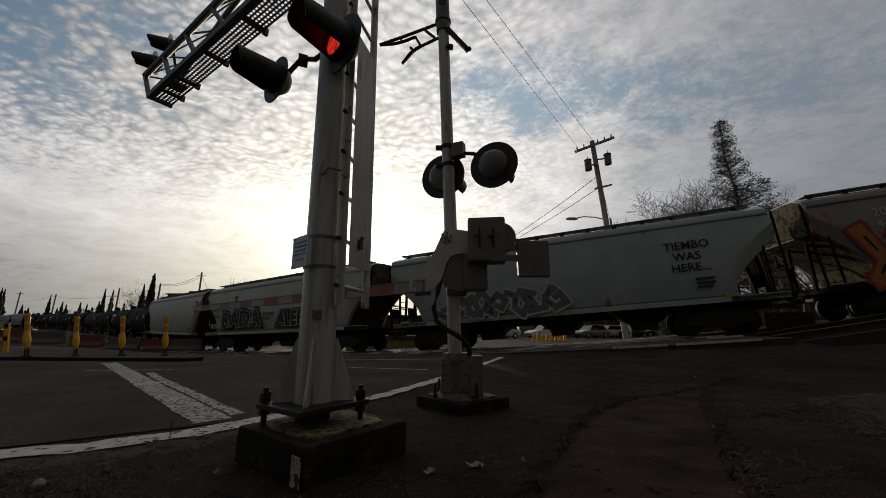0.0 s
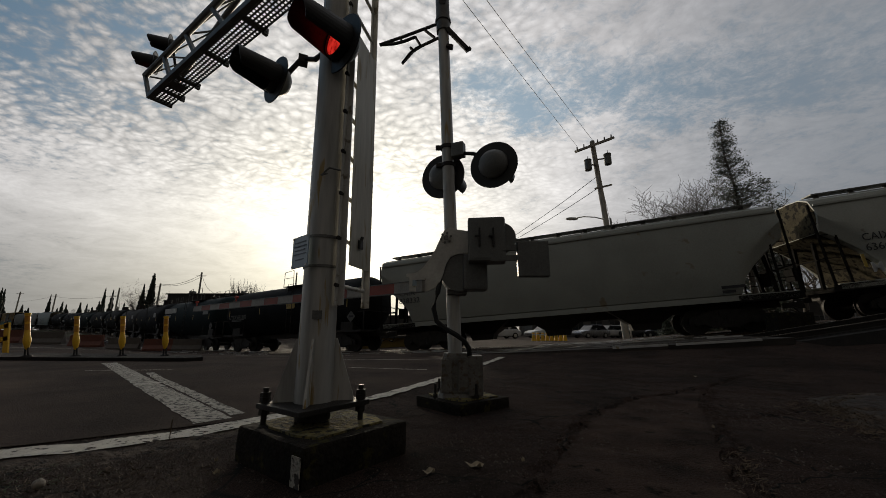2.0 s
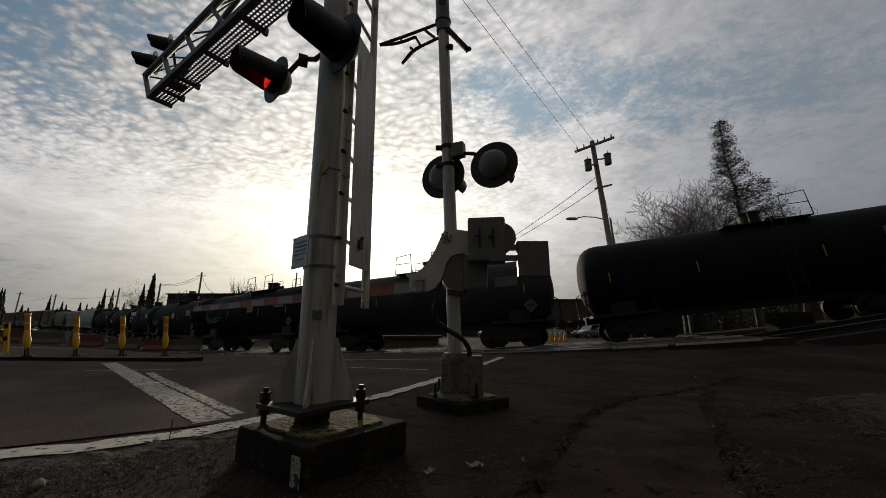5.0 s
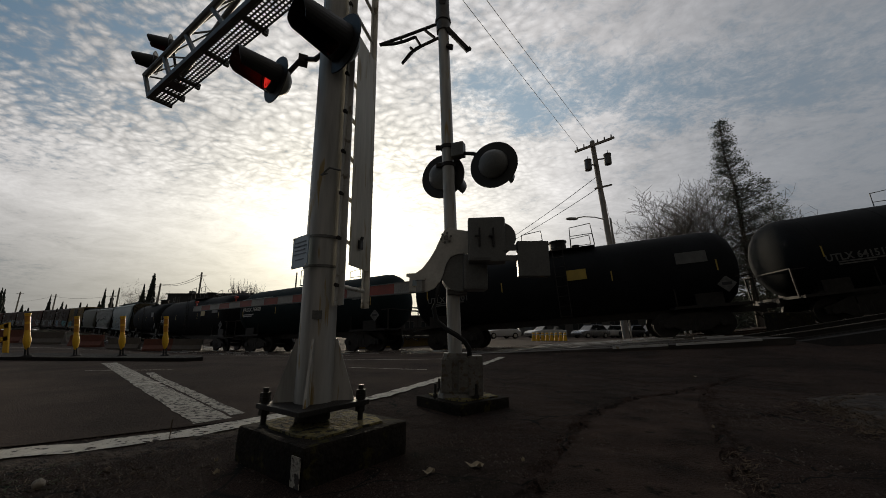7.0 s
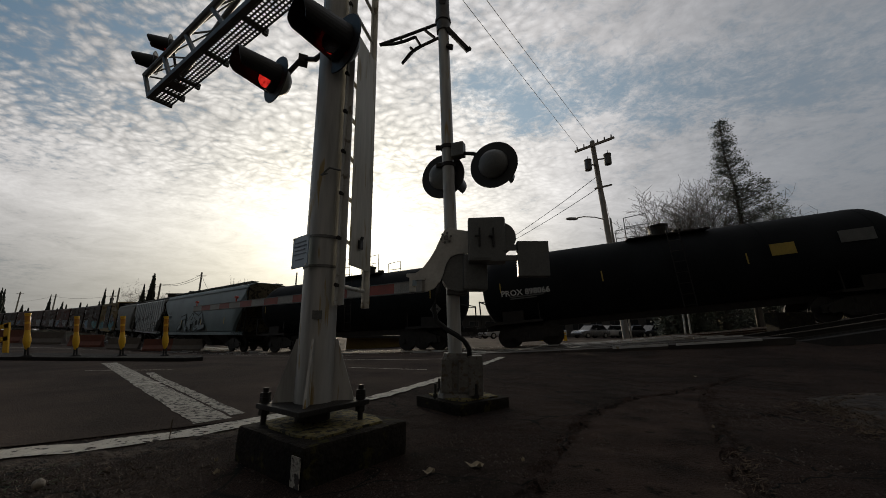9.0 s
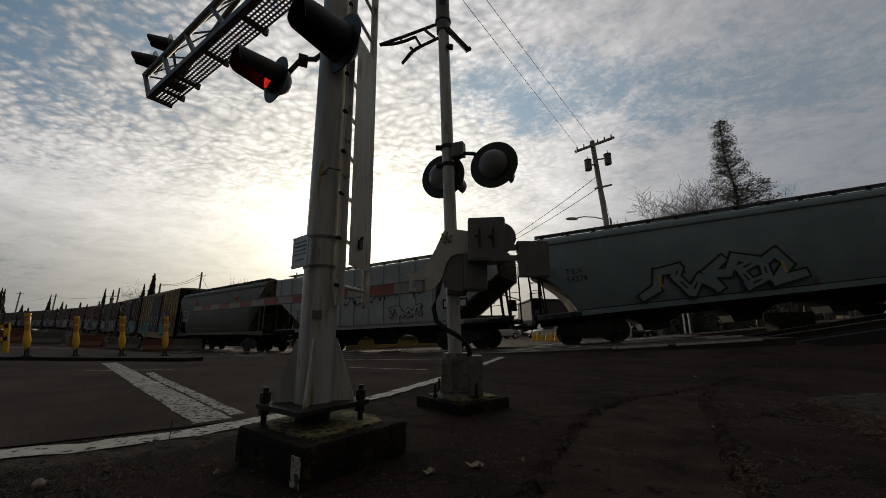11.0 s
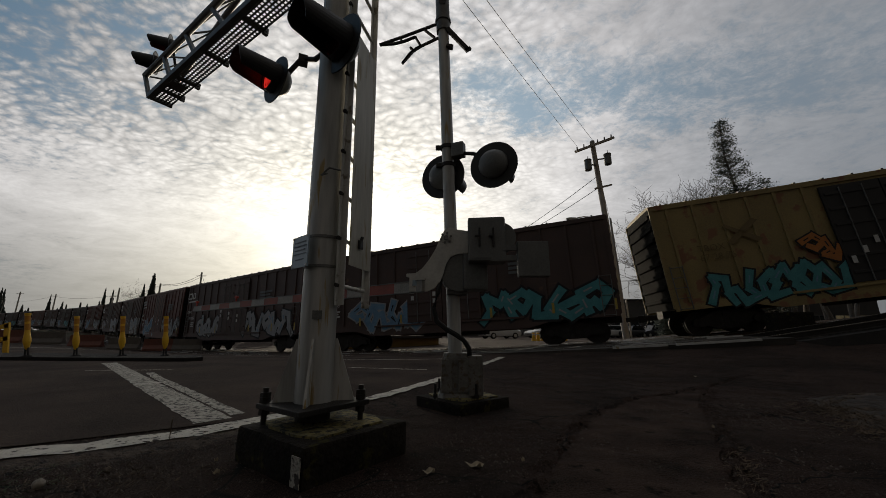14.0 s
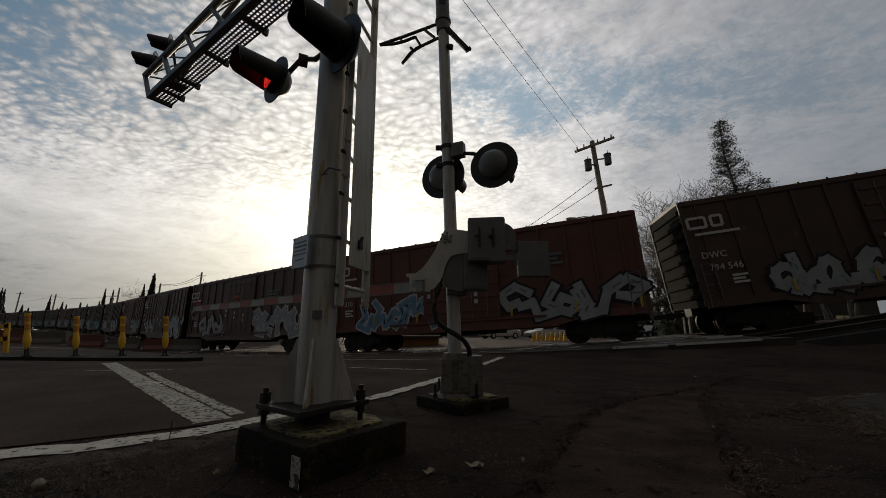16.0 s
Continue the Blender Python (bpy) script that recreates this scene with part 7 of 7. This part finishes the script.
crowned_tree(27.0, 32.0, 21.1, [(6.0, 2.6, 0.9), (10.5, 2.9, 0.9), (13.2, 2.7, 1.0), (14.6, 2.1, 0.9), (15.6, 1.45, 0.3), (17.0, 1.15, 0.3), (18.6, 0.85, 0.25), (20.2, 0.75, 0.3), (21.1, 0.25, 0.35)], 3,
             "tall dark evergreen with a narrow ragged top", LEAVES, 520, 0.135)
for x, y, top, seed, label, lv_, sp, st in ((23.4, 34.0, 16.0, 11, "bare spreading tree behind the track", 4, 0.55, 2), (26.0, 35.0, 16.6, 12, "bare twiggy tree beside the evergreen", 4, 0.5, 2),
                                            (20.2, 33.0, 12.2, 13, "low bare shrubby tree behind the track", 4, 0.6, 3), (34.6, 36.0, 14.6, 14, "bare tree with a few clinging leaves", 4, 0.5, 2),
                                            (46.0, 41.0, 14.0, 17, "bare tree beyond the track", 3, 0.5, 2), (40.5, 38.0, 12.8, 18, "bare tree beyond the track", 3, 0.55, 2)):
    bare_tree(x, y, top - gz(x, y), seed, label, lv_, sp, st)
crowned_tree(33.6, 35.0, 14.0, [(6.0, 1.8, 0), (10.0, 2.0, 0), (12.6, 1.6, 0), (13.6, 0.9, 0), (14.0, 0.3, 0)], 15, "smaller dull evergreen behind the track", LEAVES, 110, 0.12)
# evergreen thicket under the bare trees
for x, y, top, w, seed in ((20.3, 32.5, 7.4, 1.5, 61), (22.4, 33.0, 8.9, 1.8, 62), (24.9, 32.5, 9.6, 1.9, 63), (29.6, 33.0, 9.4, 1.9, 64)):
    z0 = gz(x, y)
    crowned_tree(x, y, top, [(z0 + 0.3, w * 0.8, 0), (z0 + (top - z0) * 0.4, w * 1.1, 0), (z0 + (top - z0) * 0.75, w * 0.85, 0.1), (top, w * 0.3, 0.2)], seed,
                 "dense dark evergreen shrub under bare trees", LEAVES, 230, 0.16, "evergreen_shrub")
bare_tree(-68.2, 82.0, 12.9 - gz(-68.2, 82), 23, "far bare rounded tree", 4, 0.6, 1)
bare_tree(-44.6, 78.0, 12.6 - gz(-44.6, 78), 24, "far bare upright poplar", 3, 0.25, 3, 0.3)
bare_tree(-43.2, 79.0, 11.0 - gz(-43.2, 79), 25, "far bare upright poplar", 3, 0.25, 3, 0.3)
conifer(-64.4, 80.0, 13.4, 1.0, 21, "dark pointed cypress tree", "cypress_tree", 40, -0.5, 0.6)
conifer(-66.2, 80.0, 10.8, 1.3, 22, "small dark conifer beside the cypress", droop=-0.1)
conifer(-66.9, 81.0, 9.0, 1.3, 28, "small dark conifer beside the cypress", droop=-0.1)
for i, (x, top, w) in enumerate(((-182.8, 18.5, 1.9), (-185.2, 18.0, 2.2), (-179.6, 12.0, 2.2), (-162.0, 15.4, 1.5), (-159.6, 12.9, 1.9), (-164.5, 10.5, 2.0), (-154.7, 11.6, 2.0), (-152.0, 12.6, 2.2), (-149.6, 11.0, 2.4), (-146.2, 12.0, 1.4), (-157.0, 9.8, 2.4),
                                 (-142.0, 18.5, 1.7), (-139.9, 18.3, 1.7), (-144.2, 13.0, 2.2), (-136.3, 12.7, 1.8), (-133.5, 11.0, 1.6), (-148.0, 9.6, 2.6), (-130.5, 10.2, 2.0), (-170.0, 10.0, 2.6), (-174.5, 9.4, 2.4))):
    conifer(x, 150.0 + 3 * (i % 3), top, w, 40 + i, "far dark conifer on the skyline", tiers=18)


# ---- buildings ----
def building(x0, x1, y, depth, h, wall, label, cols=0, win=(1.4, 1.5), sill=1.0, roof_bits=(), lit=False):
    b = thing("building", label, "building")
    cx = (x0 + x1) / 2
    z = min(gz(x0, y), gz(x1, y), gz(cx, y)) - 0.15
    part("wall", box(B(), (cx, y + depth / 2, z + h / 2), (x1 - x0, depth, h)), wall, b)
    part("roof", box(B(), (cx, y + depth / 2, z + h + 0.09), (x1 - x0 + 0.5, depth + 0.5, 0.18)), WALL_DARK, b, "flat dark roof edge")
    for dx, w, hh in roof_bits:
        part("roof_unit", box(B(), (x0 + dx, y + depth / 2, z + h + 0.18 + hh / 2), (w, w, hh), 0, 0.02), GALV_DARK, b)
    for i in range(cols):
        wx = x0 + (i + 0.5) * (x1 - x0) / cols
        wn = part("window", box(B(), (wx, y - 0.01, z + sill + win[1] / 2), (win[0], 0.06, win[1])), SHOPLIGHT if lit and i % 3 != 1 else GLASS, b)
        fr = B()
        for a, c, w, hh in ((0, sill - 0.05, win[0] + 0.2, 0.1), (0, sill + win[1] + 0.05, win[0] + 0.2, 0.1), (-win[0] / 2 - 0.05, sill + win[1] / 2, 0.1, win[1]), (win[0] / 2 + 0.05, sill + win[1] / 2, 0.1, win[1]), (0, sill + win[1] / 2, 0.06, win[1])):
            box(fr, (wx + a, y - 0.06, z + c), (w, 0.08, hh))
        part("frame", fr, WALL_GREY, wn)
    return b


building(-45.5, -31.5, 60, 10, 6.9, WALL_DARK, "low dark flat-roofed building beyond the track", 5, roof_bits=((0.6, 0.8, 0.9), (9.6, 0.5, 0.9)))
building(-6.6, -0.3, 25.5, 0.6, 0.9, WALL_YELLOW, "low faded yellow wall beyond the track", 0)
building(-30, -8, 74, 10, 4.0, WALL_DARK, "low dark warehouse beyond the track", 6)
building(-7.0, 12.0, 62, 9, 3.4, WALL_DARK, "long low dark building behind the car lot", 7)
building(13.5, 33.0, 56, 10, 5.6, WALL_GREY, "grey rendered building behind the car lot", 7, (1.6, 1.8), 0.9)
building(33.8, 56.0, 47, 9, 5.2, WALL_DARK, "dark shop building with lit windows", 7, (2.2, 2.0), 0.9, lit=True)
bm = B()
bar(bm, (33.0, 43.5, gz(33, 43.5) + 0.35), (56.0, 43.5, gz(56, 43.5) + 0.35), 0.25, 0.8)
tagged(part("parapet_wall", bm, WALL_GREY), "low pale concrete wall before the shop", "wall")

# ---- parked cars ----
def parked_car(x, y, rz, paint, label, tall=1.55, ln=4.5):
    c = thing("parked_car", label, "car", "parked cars")
    hw = 0.89
    bm = B()
    prof = [(-ln / 2, 0.42, 0.60), (-ln / 2 + 0.05, 0.32, 0.86), (-ln / 2 + 0.55, 0.28, 0.98), (ln / 2 - 1.35, 0.28, 0.96), (ln / 2 - 0.5, 0.28, 0.88), (ln / 2 - 0.06, 0.32, 0.76), (ln / 2, 0.42, 0.58)]
    loft(bm, [[(px, sy * w, z) for sy, w, z in ((-1, hw * 0.94, zb), (-1, hw, zb + 0.18), (-1, hw * 0.96, zt - 0.06), (-1, hw * 0.86, zt), (1, hw * 0.86, zt), (1, hw * 0.96, zt - 0.06), (1, hw, zb + 0.18), (1, hw * 0.94, zb))] for px, zb, zt in prof])
    part("body", bm, paint, c, smooth=True)
    bm = B()
    cab = [(-ln / 2 + 0.35, 0.95, 0.82), (-ln / 2 + 0.85, tall - 0.02, 0.66), (0.25, tall, 0.66), (ln / 2 - 1.30, 0.95, 0.80)]
    loft(bm, [[(px + dx, sy * w, z) for sy, dx, z in ((-1, 0, zz), (1, 0, zz))] + [(px + 0.0, 0.86 * w, zz - 0.30), (px, -0.86 * w, zz - 0.30)] for px, zz, w in cab])
    part("cabin_glass", bm, GLASS, c, "dark window glass")
    bm = B()
    loft(bm, [[(px, -w, tall - 0.03), (px, w, tall - 0.03), (px, w * 0.9, tall + 0.03), (px, -w * 0.9, tall + 0.03)] for px, w in ((-ln / 2 + 0.80, 0.64), (0.30, 0.64))])
    part("roof", bm, paint, c)
    for sx in (-ln / 2 + 0.85, ln / 2 - 0.88):
        for sy in (-0.82, 0.82):
            w = part("wheel", rod(B(), (sx, sy - 0.10, 0.32), (sx, sy + 0.10, 0.32), 0.32, seg=18), RUBBER, c)
            part("rim", rod(B(), (sx, sy - 0.115, 0.32), (sx, sy + 0.115, 0.32), 0.19, seg=12), GALV, w)
    for sy in (-0.62, 0.62):
        part("headlight", box(B(), (ln / 2 - 0.08, sy, 0.68), (0.14, 0.32, 0.14), 0, 0.02), WHITE, c)
        part("tail_light", box(B(), (-ln / 2 + 0.05, sy, 0.76), (0.10, 0.28, 0.16), 0, 0.02), REDTAPE, c)
    part("bumper", box(B(), (ln / 2 - 0.02, 0, 0.48), (0.14, 1.5, 0.18), 0, 0.03), BLACK, c)
    c.matrix_basis = pose(x, y, gz(x, y), 0, 0, rz)


for x, y, rz, pt, lb, tl in ((6.2, 40.5, 205, CAR_WHITE, "white parked car in the lot", 1.55), (11.6, 42.0, 200, CAR_WHITE, "white parked car in the lot", 1.65), (17.5, 44.0, 205, CAR_SILVER, "silver parked car in the lot", 1.5),
                             (20.5, 46.0, 200, CAR_WHITE, "white parked car in the lot", 1.5), (23.5, 46.5, 210, CAR_DARK, "dark parked car in the lot", 1.5), (27.0, 48.0, 200, CAR_DARK, "dark parked car in the lot", 1.6),
                             (-25.2, 44.5, 160, CAR_WHITE, "white parked car beyond the track", 1.7), (-19.8, 43.0, 165, CAR_DARK, "dark parked car beyond the track", 1.7), (-15.0, 42.0, 165, CAR_WHITE, "white parked car beyond the track", 1.5)):
    parked_car(x, y, rz, pt, lb, tl)


def kerb_post(x, y):
    p = thing("kerb_bollard", "squat yellow bollard at the lot edge", "bollard", "yellow lot bollards")
    bm = B()
    loft(bm, [[(r * math.cos(a), r * math.sin(a), z) for a in np.linspace(0, 6.283, 13)[:-1]] for z, r in ((0, 0.17), (0.08, 0.17), (0.45, 0.12), (0.60, 0.12), (0.66, 0.06))])
    part("body", bm, YELLOW, p, smooth=True)
    part("band", rod(B(), (0, 0, 0.46), (0, 0, 0.55), 0.123, seg=12), WHITE, p)
    p.matrix_basis = pose(x, y, gz(x, y))
    return p


first_post = kerb_post(7.35, 30.2)
for i in range(1, 8):
    x, y = 7.35 + 0.375 * i, 30.2 + 0.03 * i
    copy_thing(first_post, pose(x, y, gz(x, y)))

# grey concrete cabinet beside the siding
bm = B()
box(bm, (0, 0, 0.36), (1.0, 0.7, 0.78), 0, 0.03)
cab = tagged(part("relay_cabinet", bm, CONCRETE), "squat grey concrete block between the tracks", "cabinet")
q = on_track(7.0, 2.05)
cab.matrix_basis = pose(q.x, q.y, q.z - 0.19, 0, 0, math.degrees(float(np.interp(7.0, TS, TH))))
for s, o, h in ((6.2, -4.4, 1.2), (6.45, -4.4, 1.2)):
    q = on_track(s, o)
    tagged(part("marker_post", rod(B(), (q.x, q.y, q.z - 0.3), (q.x, q.y, q.z + h), 0.04), WHITE), "thin white marker post beyond the track", "post", "marker posts")


# ---- everything that moves ----
def car_pose(s, spread):
    a, b = on_track(s - spread), on_track(s + spread)
    d = (b - a).normalized()
    return Matrix.Translation((a + b) / 2) @ Matrix.Rotation(math.atan2(d.y, d.x), 4, "Z") @ Matrix.Rotation(-math.asin(d.z), 4, "Y")


LEFT_ON = [0.46, 1.46, 2.57, 3.54, 4.56, 5.58, 6.60, 7.64, 8.66, 9.68, 10.70, 11.72, 12.75, 13.77, 14.84, 15.86]
RIGHT_ON = [0.95, 1.95, 2.94, 4.06, 5.06, 6.06, 7.06, 8.15, 9.12, 10.15, 11.17, 12.20, 13.22, 14.24, 15.27]


def lens_rows(start_lit, first, second):
    """Half turns of a lens: it shows its dull face after each time in first and its lit face after each in second."""
    base = Matrix.Translation((0, -0.035, 0))
    ang = 0 if start_lit else 180
    rows = [(0.0, base @ Matrix.Rotation(math.radians(ang), 4, "Z"))]
    for t in sorted(first + second):
        for k, step in ((-1, 0), (0, 60), (1, 120), (2, 180)):
            rows.append((t + (k - 0.5) / 50.0, base @ Matrix.Rotation(math.radians(ang + step), 4, "Z")))
        ang += 180
    rows.append((16.0, base @ Matrix.Rotation(math.radians(ang), 4, "Z")))
    return rows


def motions():
    times = [0.5 * i for i in range(33)]
    for car, at, L in CARS:
        walk(car, [(t, car_pose(at + SPEED * t, L / 2 - 2.6)) for t in times])
    for lens in (lens_r, lens_c, lens_e):
        walk(lens, lens_rows(True, LEFT_ON, RIGHT_ON))
    for lens in (lens_l, lens_d, lens_f):
        walk(lens, lens_rows(False, LEFT_ON, RIGHT_ON))


motions()
